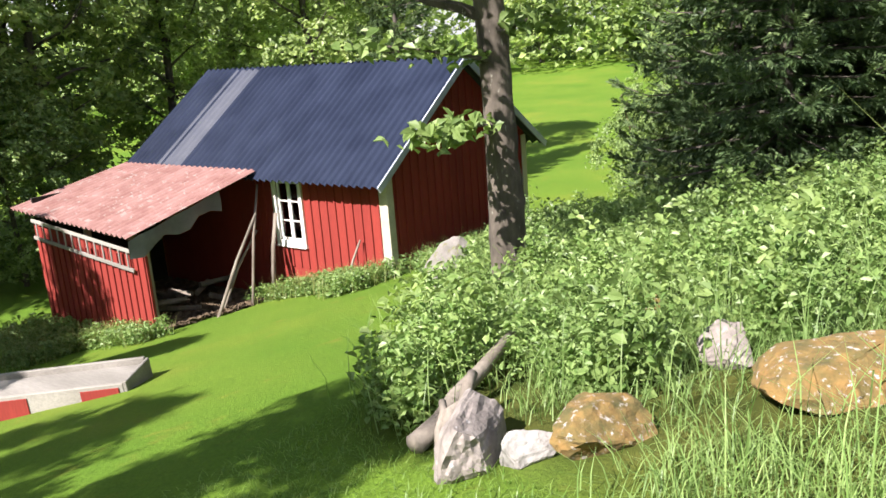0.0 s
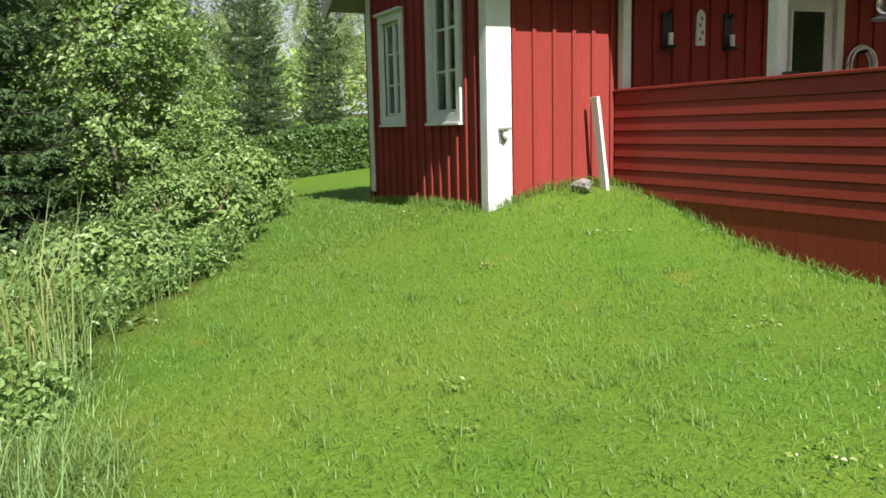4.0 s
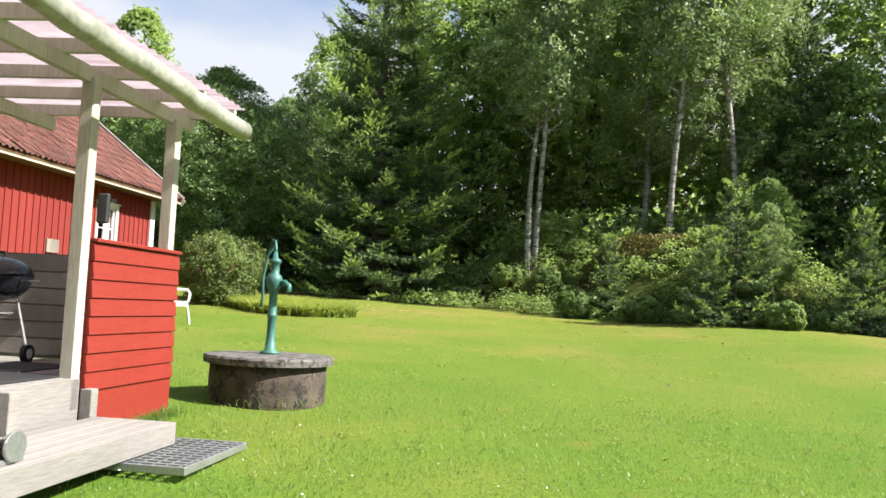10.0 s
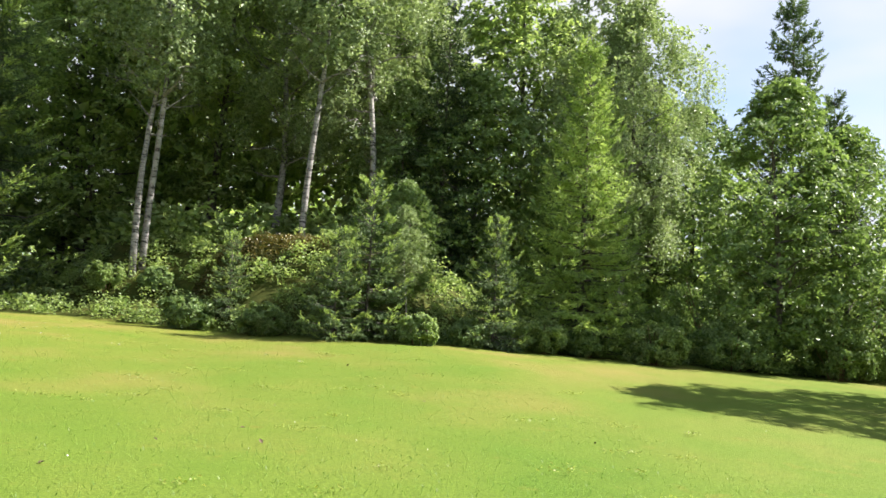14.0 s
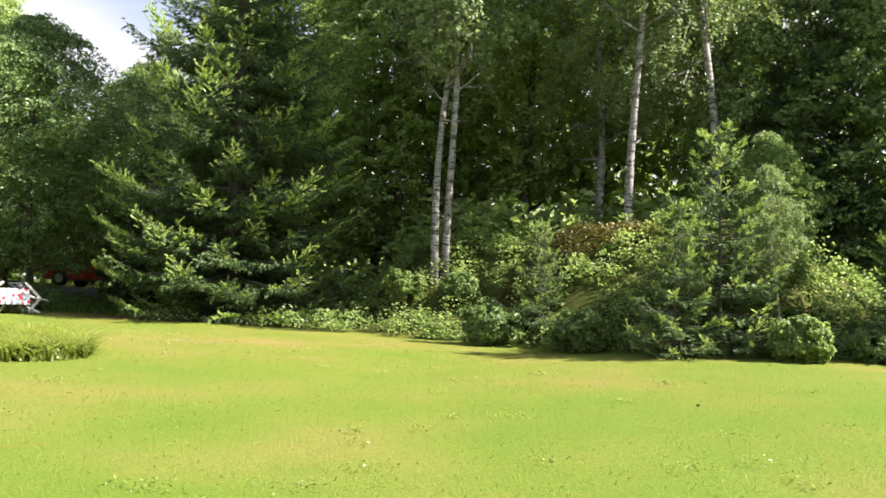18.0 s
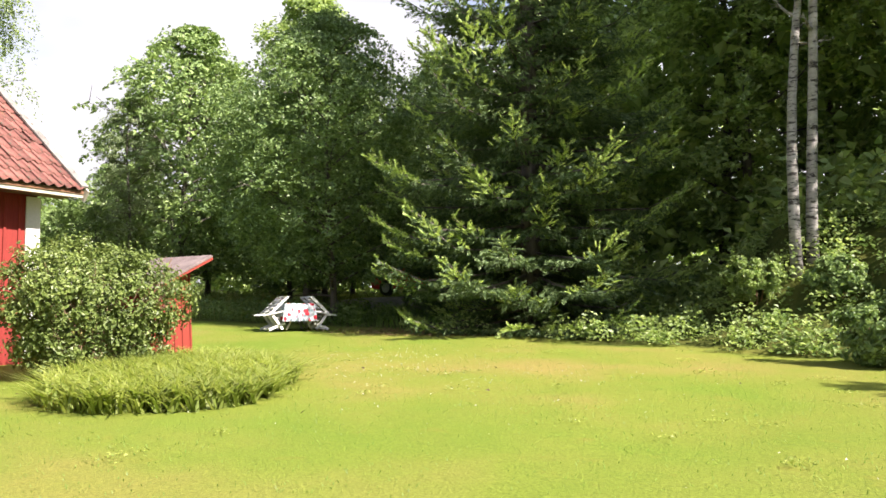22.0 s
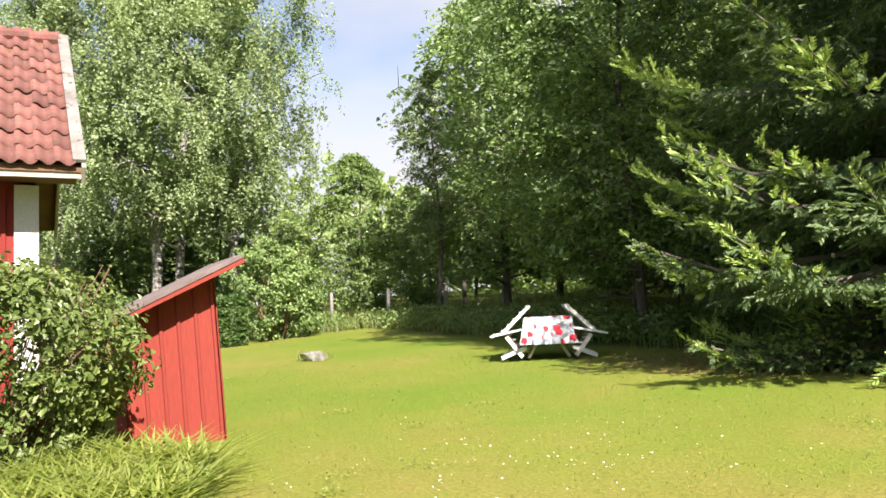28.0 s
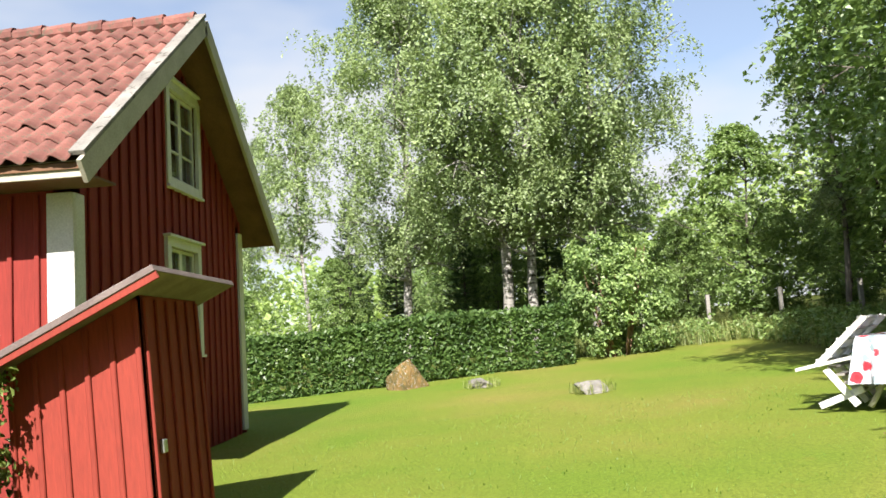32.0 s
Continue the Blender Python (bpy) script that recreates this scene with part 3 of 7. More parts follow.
def tile_slope(roof, eave_x, eave_z, ridge_x, ridge_z, y0, y1, single, width=0.21, gauge=0.34, name="roof_tile"):
    """Tiles on a slope that rises from the eave to the ridge. single(y) says which columns are pieces of their own."""
    run, rise = ridge_x - eave_x, ridge_z - eave_z
    length = math.hypot(run, rise)
    ang = math.degrees(math.atan2(rise, abs(run)))
    rows, cols = int(length / gauge + 0.85), int((y1 - y0) / width)
    mesh = pantile_mesh(width * 1.12, gauge * 1.2)
    rng = random.Random(5)
    co = np.array([v.co for v in mesh.vertices])
    polys = [tuple(p.vertices) for p in mesh.polygons]
    verts, faces = [], []
    turn = -90 if run > 0 else 90
    for r in range(rows):
        f = (r * gauge) / length
        for c in range(cols):
            y = (y1 - c * width) if run > 0 else (y0 + c * width)
            m = pose(eave_x + run * f, y, eave_z + rise * f + 0.012, 0, 0, turn) @ pose(rng.uniform(-0.008, 0.008), rng.uniform(-0.012, 0.012), rng.uniform(0, 0.008), ang + rng.uniform(-0.8, 0.8), rng.uniform(-1.2, 1.2), rng.uniform(-1, 1))
            if single(y, r):
                piece(name, mesh, roof, m)
            else:
                k = len(verts)
                a = np.array(m)
                verts.extend((co @ a[:3, :3].T + a[:3, 3]).tolist())
                faces.extend(tuple(i + k for i in p) for p in polys)
    if verts:
        me = bpy.data.meshes.new("tile_field")
        me.from_pydata(verts, [], faces)
        me.polygons.foreach_set("use_smooth", [True] * len(faces))
        me.materials.append(TILE)
        tagged(hang(new("tile_field", me), roof), kind="stuff")


# ---------- annex beside the porch ----------
AX0, AX1, AY0, AY1 = 6.75, 10.1, -12.3, -5.0
A_RIDGE = (7.75, 5.05)
A_EAVE = (6.12, 3.42)
annex = thing("annex", "red board-and-batten cottage wing with clay tile roof and white corner boards", "house", (8.3, -8.5, 0.9))
g_holes = [(7.40, 8.06, 1.93, 3.28), (8.95, 9.55, 1.93, 3.08), (8.1, 8.62, 3.62, 4.5)]
f_holes = [(-9.74, -8.86, 1.13, 3.26), (-11.82, -10.95, 2.0, 3.2)]
a_front = wall_sheet("wall", annex, (AY0, AY1, AX0, 0.2, [(AY0, 3.75), (AY1, 3.75)]), 0.14, RED, f_holes, "x")
battens(a_front, RED, [AY1 - 0.28 - 0.235 * k for k in range(6)], AX0, 0.75, lambda a: 3.7, "x", -1)
battens(a_front, RED, [-6.75 - 0.26 * k for k in range(21)], AX0, 1.15, lambda a: 3.7, "x", -1, holes=f_holes)
a_tops = [(AX0, 3.9), (A_RIDGE[0], 4.95), (AX1, 3.55)]
a_top = lambda a: 3.9 + (a - AX0) * 1.05 if a < A_RIDGE[0] else 4.95 - (a - A_RIDGE[0]) * 0.596
a_gable = wall_sheet("wall", annex, (AX0, AX1, AY1 - 0.14, 0.1, a_tops), 0.14, RED, g_holes, "y")
battens(a_gable, RED, [AX0 + 0.25 + 0.225 * k for k in range(15)], AY1, 0.75, lambda a: a_top(a) - 0.05, "y", 1, holes=g_holes)
wall_sheet("wall", annex, (AX0, AX1, AY0, 0.1, a_tops), 0.14, RED, (), "y")
wall_sheet("wall", annex, (AY0, AY1, AX1 - 0.14, 0.2, [(AY0, 3.5), (AY1, 3.5)]), 0.14, RED, (), "x")
part("corner_board", boxed(AX0 - 0.035, AX0 - 0.003, AY1 - 0.24, AY1 + 0.035, 0.88, 3.62, 0.005), WHITE, annex)
part("corner_board", boxed(AX0 - 0.003, AX0 + 0.12, AY1 + 0.003, AY1 + 0.035, 0.88, 3.6, 0.005), WHITE, annex)
part("corner_board", boxed(AX1 - 0.14, AX1 + 0.01, AY1 + 0.003, AY1 + 0.035, 0.95, 3.5, 0.005), WHITE, annex)
for k, (a0, a1, z0, z1) in enumerate(g_holes):
    window(annex, AY1, a0, a1, z0, z1, "y", 1, 2, 3 if k < 2 else 3, 0.1)
window(annex, AX0, -11.82, -10.95, 2.0, 3.2, "x", -1, 1, 1, 0.12, curtain="full")
bm = bmesh.new()
for x0, z0, x1, z1 in ((A_EAVE[0], A_EAVE[1], *A_RIDGE), (AX1 + 0.45, 3.4, *A_RIDGE)):
    vs = [bm.verts.new((x, y, z + dz)) for x, z in ((x0, z0), (x1, z1)) for y in (AY0 - 0.2, AY1 + 0.42) for dz in (0.0, -0.05)]
    for f in ((0, 2, 6, 4), (1, 5, 7, 3), (0, 1, 3, 2), (2, 3, 7, 6), (4, 6, 7, 5), (0, 4, 5, 1)):
        bm.faces.new([vs[i] for i in f])
a_roof = part("roof", bm, GREY_WOOD, annex, "red clay pantile roof on grey boards")
bm = beam(bmesh.new(), (A_EAVE[0] - 0.06, AY1 + 0.44, A_EAVE[1] - 0.12), (A_RIDGE[0], AY1 + 0.44, A_RIDGE[1] - 0.06), 0.035, 0.2)
beam(bm, (AX1 + 0.5, AY1 + 0.44, 3.33), (A_RIDGE[0], AY1 + 0.44, A_RIDGE[1] - 0.06), 0.035, 0.2)
part("verge_board", bm, GREY_WOOD, annex, "weathered grey verge board with peeling paint")
part("fascia", boxed(A_EAVE[0] + 0.02, A_EAVE[0] + 0.05, -6.62, AY1 + 0.42, A_EAVE[1] - 0.15, A_EAVE[1] + 0.01), PALE, annex)
part("soffit", boxed(A_EAVE[0] + 0.05, AX0, -6.62, AY1, A_EAVE[1] - 0.08, A_EAVE[1] - 0.06), BROWN_WOOD, annex)
part("foundation", boxed(AX0 + 0.02, AX1 - 0.02, AY0, AY1 - 0.02, 0.0, 0.9), STONE, annex)
a_door = part("door", boxed(AX0 + 0.03, AX0 + 0.09, -9.72, -8.88, 1.15, 3.22, 0.006), WHITE, annex, "white door with a dark glazed upper panel")
part("pane", boxed(AX0 + 0.022, AX0 + 0.028, -9.56, -9.04, 2.28, 3.03), GLASS, a_door)
# sheet behind the pane, the unlit room's darkness put into its colour
part("pane_backing", boxed(AX0 + 0.0285, AX0 + 0.0295, -9.56, -9.04, 2.28, 3.03), SHADE_DARK, a_door)
bm = bmesh.new()
for a in (-9.59, -9.04):
    box(bm, AX0 + 0.008, AX0 + 0.03, a, a + 0.035, 2.25, 3.06)
for z in (2.245, 3.03):
    box(bm, AX0 + 0.009, AX0 + 0.03, -9.56, -9.04, z, z + 0.035)
part("moulding", bm, WHITE, a_door)
bm = rod(bmesh.new(), (AX0 + 0.03, -8.96, 2.08), (AX0 - 0.03, -8.96, 2.08), 0.018, 0.018, 10)
rod(bm, (AX0 - 0.025, -8.95, 2.08), (AX0 - 0.025, -9.08, 2.08), 0.011, 0.011, 8)
part("door_handle", bm, STEEL, a_door, "metal lever handle")
bm = boxed(AX0 - 0.03, AX0 + 0.1, -8.88, -8.76, 1.13, 3.36, 0.004)
box(bm, AX0 - 0.03, AX0 + 0.1, -9.84, -9.72, 1.13, 3.36, 0.004)
box(bm, AX0 - 0.028, AX0 + 0.1, -9.72, -8.88, 3.23, 3.35, 0.004)
part("door_frame", bm, WHITE, annex)
tile_slope(a_roof, A_EAVE[0] - 0.05, A_EAVE[1], *A_RIDGE, AY0, AY1 + 0.4, lambda y, r: True, 0.215, 0.335)

# ---------- main house ----------
HX0, HX1, HY0, HY1 = 10.27, 14.9, -25.9, -16.4
H_RIDGE, H_EAVE = (12.52, 6.63), (9.66, 4.41)
house = thing("house", "red board-and-batten cottage with clay pantile roof and white window frames", "house", (12.5, -21, 1.5))
hf_holes = [(-18.8, -18.0, 2.82, 3.86), (-23.9, -23.08, 2.8, 3.84)]
hg_holes = [(12.42, 13.28, 4.85, 5.88), (12.36, 13.18, 2.95, 4.06)]
h_front = wall_sheet("wall", house, (HY0, HY1, HX0, 0.8, [(HY0, 4.75), (HY1, 4.75)]), 0.16, RED, hf_holes, "x")
battens(h_front, RED, [HY0 + 0.3 + 0.24 * k for k in range(39)], HX0, 1.65, lambda a: 4.3, "x", -1, holes=hf_holes)
hs = (H_RIDGE[1] - H_EAVE[1]) / (H_RIDGE[0] - H_EAVE[0])
h_top = lambda a: H_RIDGE[1] - 0.08 - abs(a - H_RIDGE[0]) * hs
h_tops = [(HX0, h_top(HX0)), (H_RIDGE[0], h_top(H_RIDGE[0])), (HX1, h_top(HX1))]
h_gable = wall_sheet("wall", house, (HX0, HX1, HY0, 0.9, h_tops), 0.16, RED, hg_holes, "y")
battens(h_gable, RED, [HX0 + 0.3 + 0.215 * k for k in range(21)], HY0, 1.75, lambda a: h_top(a) - 0.06, "y", -1, holes=hg_holes)
wall_sheet("wall", house, (HX0, HX1, HY1 - 0.16, 0.8, h_tops), 0.16, RED, (), "y")
wall_sheet("wall", house, (HY0, HY1, HX1 - 0.16, 0.9, [(HY0, 4.6), (HY1, 4.6)]), 0.16, RED, (), "x")
part("corner_board", boxed(HX0 - 0.04, HX0 - 0.003, HY0 - 0.04, HY0 + 0.2, 1.75, 4.3, 0.005), WHITE, house)
part("corner_board", boxed(HX0 - 0.003, HX0 + 0.16, HY0 - 0.04, HY0 - 0.003, 1.75, 4.3, 0.005), WHITE, house)
part("corner_board", boxed(HX1 - 0.14, HX1 + 0.03, HY0 - 0.04, HY0 - 0.003, 1.8, 4.5, 0.005), WHITE, house)
for a0, a1, z0, z1 in hf_holes:
    window(house, HX0, a0, a1, z0, z1, "x", -1, 2, 2, 0.1, curtain="side")
for a0, a1, z0, z1 in hg_holes:
    window(house, HY0, a0, a1, z0, z1, "y", -1, 2, 3, 0.1, curtain="side")
bm = bmesh.new()
for x0, z0 in ((H_EAVE[0], H_EAVE[1]), (2 * H_RIDGE[0] - H_EAVE[0], H_EAVE[1])):
    vs = [bm.verts.new((x, y, z + dz)) for x, z in ((x0, z0), H_RIDGE) for y in (HY0 - 0.42, HY1 + 0.3) for dz in (0.0, -0.05)]
    for f in ((0, 2, 6, 4), (1, 5, 7, 3), (0, 1, 3, 2), (2, 3, 7, 6), (4, 6, 7, 5), (0, 4, 5, 1)):
        bm.faces.new([vs[i] for i in f])
h_roof = part("roof", bm, BROWN_WOOD, house, "weathered red clay pantile roof")
bm = beam(bmesh.new(), (H_EAVE[0] - 0.05, HY0 - 0.44, H_EAVE[1] - 0.09), (H_RIDGE[0], HY0 - 0.44, H_RIDGE[1] - 0.02), 0.04, 0.2)
part("verge_board", bm, PALE, house, "pale verge board with lichen")
bm = beam(bmesh.new(), (2 * H_RIDGE[0] - H_EAVE[0], HY0 - 0.44, H_EAVE[1] - 0.09), (H_RIDGE[0], HY0 - 0.44, H_RIDGE[1] - 0.02), 0.04, 0.2)
part("verge_board", bm, PALE, house, "pale verge board with lichen")
bm = beam(bmesh.new(), (H_EAVE[0] - 0.06, HY0 - 0.4, H_EAVE[1] + 0.06), (H_RIDGE[0], HY0 - 0.4, H_RIDGE[1] + 0.1), 0.13, 0.04)
part("verge_capping", bm, CONCRETE, house, "lichen-spotted verge capping")
part("fascia", boxed(H_EAVE[0] + 0.02, H_EAVE[0] + 0.055, HY0 - 0.42, HY1 + 0.3, H_EAVE[1] - 0.11, H_EAVE[1] + 0.02), PALE, house)
part("soffit", boxed(H_EAVE[0] + 0.055, HX0, HY0 - 0.4, HY1 + 0.3, H_EAVE[1] - 0.08, H_EAVE[1] - 0.06), BROWN_WOOD, house)
part("foundation", boxed(HX0 + 0.03, HX1 - 0.03, HY0 + 0.03, HY1, 0.6, 1.75), STONE, house)
part("wall_link", boxed(AX1 - 0.2, HX0 + 0.2, HY1 - 0.05, AY0 + 0.02, 0.4, 3.2), RED, house)
for k in range(27):
    y = HY0 - 0.35 + k * 0.36
    part("ridge_tile", rod(bmesh.new(), (H_RIDGE[0], y, H_RIDGE[1] + 0.04), (H_RIDGE[0], y + 0.39, H_RIDGE[1] + 0.02), 0.11, 0.095, 10), TILE, h_roof)
tile_slope(h_roof, H_EAVE[0] - 0.05, H_EAVE[1], *H_RIDGE, HY0 - 0.38, HY1 + 0.3, lambda y, r: y < HY0 + 4.0, 0.178, 0.36)
for k in range(17):
    y = AY0 + 0.1 + k * 0.46
    part("ridge_tile", rod(bmesh.new(), (A_RIDGE[0], y, A_RIDGE[1] + 0.03), (A_RIDGE[0], y + 0.49, A_RIDGE[1] + 0.02), 0.11, 0.095, 10), TILE, a_roof)

# ---------- porch ----------
PX, PY0, PY1, DECK, RAIL = 2.4, -11.05, -6.5, 1.13, 2.1
porch = thing("porch", "red-painted timber porch with lapped rail boards and a clear corrugated roof", "porch", (4.5, -8.8, 0.5))
COURSE = (RAIL - 1.03) / 8


def lap_mesh(length):
    """A lapped board: thicker at its foot, lying along +x and facing -y."""
    bm = bmesh.new()
    a = [bm.verts.new(p) for p in ((0, 0, COURSE - 0.009), (0, -0.018, COURSE - 0.009), (0, -0.031, 0.005), (0, -0.028, 0.0), (0, 0, 0.0))]
    b = [bm.verts.new(v.co + Vector((length, 0, 0))) for v in a]
    for i in range(5):
        bm.faces.new((a[i], b[i], b[(i + 1) % 5], a[(i + 1) % 5]))
    bm.faces.new(a[::-1])
    bm.faces.new(b)
    bmesh.ops.recalc_face_normals(bm, faces=bm.faces)
    return mesh_of("rail_board", bm, PORCH_RED)


def rail(name, p0, p1, facing, z_low):
    """A boarded rail between two corners: eight lapped boards over an upright skirt."""
    ax = abs(p1[0] - p0[0]) > abs(p1[1] - p0[1])
    length = abs(p1[0] - p0[0]) if ax else abs(p1[1] - p0[1])
    if ax:
        core = boxed(p0[0], p1[0], p0[1] - 0.06, p0[1], DECK - 0.3, RAIL - 0.002)
        cap = boxed(p0[0] - 0.03, p1[0], p0[1] - 0.09, p0[1] + 0.045, RAIL, RAIL + 0.03, 0.005)
    else:
        core = boxed(p0[0], p0[0] + 0.06, p1[1], p0[1], DECK - 0.3, RAIL - 0.002)
        cap = boxed(p0[0] - 0.045, p0[0] + 0.09, p1[1], p0[1], RAIL + 0.001, RAIL + 0.031, 0.005)
    body = part(name, core, PORCH_RED, porch)
    part("rail_cap", cap, PORCH_RED, porch)
    mesh = lap_mesh(length)
    turn = 180 if ax else -90
    org = (p1[0], p1[1]) if ax else (p0[0], p0[1])
    for k in range(8):
        piece("rail_board", mesh, body, pose(org[0], org[1] + (0.0 if ax else 0), 1.03 + k * COURSE, random.uniform(-0.3, 0.3), 0, turn))
    n = max(2, round(length / 0.19))
    w = length / n
    bd = mesh_of("skirt_board", boxed(0.001, w - 0.001, -0.014, 0.008, 0, 1.0, 0.002), PORCH_RED)
    for k in range(n):
        a = k * w
        x, y = (p0[0] + a, p0[1]) if ax else (p0[0], p0[1] - a)
        lo = land(x, y) - 0.06
        piece("skirt_board", bd, body, pose(x + (w if ax else 0), y, lo, 0, 0, 180 if ax else -90) @ Matrix.Diagonal((1, 1, 1.045 - lo, 1)))


rail("side_rail", (PX, PY1), (AX0 - 0.04, PY1), 1, 0.3)
rail("front_rail", (PX, PY1), (PX, -8.03), -1, 0.3)
rail("front_rail", (PX, -9.68), (PX, PY1 - 4.55), -1, 0.5)
bm = bmesh.new()
deck_mesh = mesh_of("deck_board", boxed(0, 4.28, 0.004, 0.136, -0.035, 0, 0.004), GREY_WOOD)
deck = part("deck_frame", boxed(PX + 0.1, AX0 - 0.02, PY0 + 0.05, PY1 - 0.1, DECK - 0.28, DECK - 0.04), GREY_WOOD, porch)
for k in range(32):
    piece("deck_board", deck_mesh, deck, pose(PX + 0.05, PY0 + 0.04 + k * 0.14, DECK))
part("riser_board", boxed(PX - 0.0, PX + 0.05, -9.66, -8.05, 0.72, DECK - 0.002, 0.005), GREY_WOOD, porch)
part("riser_post", boxed(PX - 0.09, PX + 0.0, -8.85, -8.76, 0.62, DECK - 0.02, 0.005), GREY_WOOD, porch)
part("riser_post", boxed(PX - 0.09, PX + 0.0, -9.76, -9.67, 0.62, DECK - 0.08, 0.005), GREY_WOOD, porch)
part("riser_post", boxed(PX - 0.14, PX - 0.035, -8.06, -7.96, 0.42, DECK - 0.12, 0.005), GREY_WOOD, porch)
POST_SPOTS = [(PX + 0.06, PY1 - 0.06, 0.12, WHITE), (PX + 0.05, -7.93, 0.11, TIMBER), (PX + 0.05, -9.6, 0.10, TIMBER), (PX + 0.05, -10.92, 0.10, TIMBER), (4.62, PY1 - 0.06, 0.11, WHITE), (AX0 - 0.09, PY1 - 0.06, 0.10, WHITE), (4.8, PY0 + 0.08, 0.1, TIMBER), (AX0 - 0.1, PY0 + 0.08, 0.11, BROWN_WOOD)]
for x, y, w, mat in POST_SPOTS:
    part("post", boxed(x - w / 2, x + w / 2, y - w / 2, y + w / 2, 0.9, 3.28, 0.006), mat, porch)
ROOF_Z = 3.25
for x in (PX + 0.06, 3.85, 5.3, AX0 - 0.12):
    part("purlin", beam(bmesh.new(), (x, PY0 - 0.25, ROOF_Z + 0.05), (x, PY1 + 0.08, ROOF_Z + 0.05), 0.055, 0.12), TIMBER, porch)
for k in range(8):
    y = PY1 - 0.1 - k * 0.66
    part("rafter", beam(bmesh.new(), (PX - 0.38, y, ROOF_Z + 0.15), (AX0 - 0.12, y, ROOF_Z + 0.2), 0.045, 0.1), TIMBER, porch)
part("edge_beam", beam(bmesh.new(), (PX - 0.45, PY1 + 0.12, ROOF_Z + 0.13), (A_EAVE[0] + 0.1, PY1 + 0.12, ROOF_Z + 0.12), 0.05, 0.15), GREY_WOOD, porch, "weathered grey edge beam")
bm = bmesh.new()
wave = []
for i in range(150):
    y = PY0 - 0.3 + (PY1 + 0.15 - PY0 + 0.3) * i / 149
    z = ROOF_Z + 0.235 + 0.012 * math.sin(i * math.pi * 0.5)
    wave.append([bm.verts.new((x, y, z + 0.055 * (x - PX) / 4)) for x in (PX - 0.42, AX0 - 0.1)])
for p, q in zip(wave, wave[1:]):
    bm.faces.new((p[0], q[0], q[1], p[1]))
part("roof_sheet", bm, SHEET, porch, "milky corrugated plastic roof sheets", True)
rng = random.Random(3)
bm = tube([(PX - 0.47 + rng.uniform(-0.012, 0.012), PY1 + 0.13 - k * 0.21, ROOF_Z + 0.14 - 0.006 * k + rng.uniform(-0.012, 0.012)) for k in range(24)], 0.085, 12)
part("rolled_screen", bm, TUBE, porch, "rolled-up plastic screen along the roof edge", True)
# windbreak at the porch's far end
windbreak = part("windbreak_frame", boxed(PX + 0.12, 4.75, PY0 + 0.0, PY0 + 0.03, DECK, 2.06), GREY_WOOD, porch)
wb = mesh_of("windbreak_board", boxed(0, 2.3, 0, 0.022, 0.003, 0.142, 0.004), GREY_WOOD)
for k in range(6):
    piece("windbreak_board", wb, windbreak, pose(PX + 0.12, PY0 + 0.034, DECK + 0.03 + k * 0.148))

# ---------- well with hand pump ----------
WX, WY = 1.88, -12.15
WZ = land(WX, WY)
DARK_LID = surface("weathered_lid", (0.085, 0.078, 0.07), (0.21, 0.195, 0.18), 5.0, 0.95, bump=0.8, fine=24, wear=(0.035, 0.032, 0.026), wear_at=0.5)
well = thing("well", "round old concrete well ring with a flat lid", "well", (WX, WY, WZ))
part("ring", lathe([(0.56, -0.15), (0.57, 0.0), (0.575, 0.2), (0.57, 0.36)], 36, (WX, WY, WZ)), DAMP_CONCRETE, well, "brown-stained concrete ring", True)
part("lid", lathe([(0.6, 0.36), (0.635, 0.365), (0.64, 0.42), (0.625, 0.44), (0.3, 0.45), (0.02, 0.452)], 36, (WX, WY, WZ)), DARK_LID, well, "cracked grey lid")
PZ = WZ + 0.452
pump = thing("hand_pump", "green cast-iron hand pump on the well lid", "water pump", (WX, WY, PZ))
part("column", lathe([(0.1, 0.0), (0.1, 0.02), (0.055, 0.035), (0.05, 0.12), (0.043, 0.13), (0.042, 0.36), (0.05, 0.37), (0.05, 0.39), (0.042, 0.4), (0.04, 0.62), (0.055, 0.63), (0.06, 0.66), (0.075, 0.68), (0.085, 0.74), (0.07, 0.78), (0.045, 0.8), (0.045, 0.9), (0.06, 0.91), (0.06, 0.94), (0.03, 0.95), (0.02, 1.02)], 18, (WX, WY, PZ)), PUMP_GREEN, pump, "", True)
part("spout", tube([(WX - 0.05, WY, PZ + 0.7), (WX - 0.12, WY + 0.02, PZ + 0.71), (WX - 0.16, WY + 0.03, PZ + 0.68), (WX - 0.165, WY + 0.03, PZ + 0.62)], 0.034, 10), PUMP_GREEN, pump, "", True)
part("piston_rod", tube([(WX, WY, PZ + 0.98), (WX, WY, PZ + 1.06), (WX + 0.02, WY - 0.02, PZ + 1.13), (WX + 0.06, WY - 0.05, PZ + 1.14), (WX + 0.08, WY - 0.06, PZ + 1.08)], 0.014, 8), PUMP_GREEN, pump, "", True)
part("handle", tube([(WX + 0.03, WY - 0.02, PZ + 1.08), (WX + 0.12, WY - 0.08, PZ + 0.98), (WX + 0.16, WY - 0.11, PZ + 0.75), (WX + 0.15, WY - 0.11, PZ + 0.55), (WX + 0.17, WY - 0.12, PZ + 0.46)], 0.017, 8, 0.8), PUMP_GREEN, pump, "curved pump handle", True)

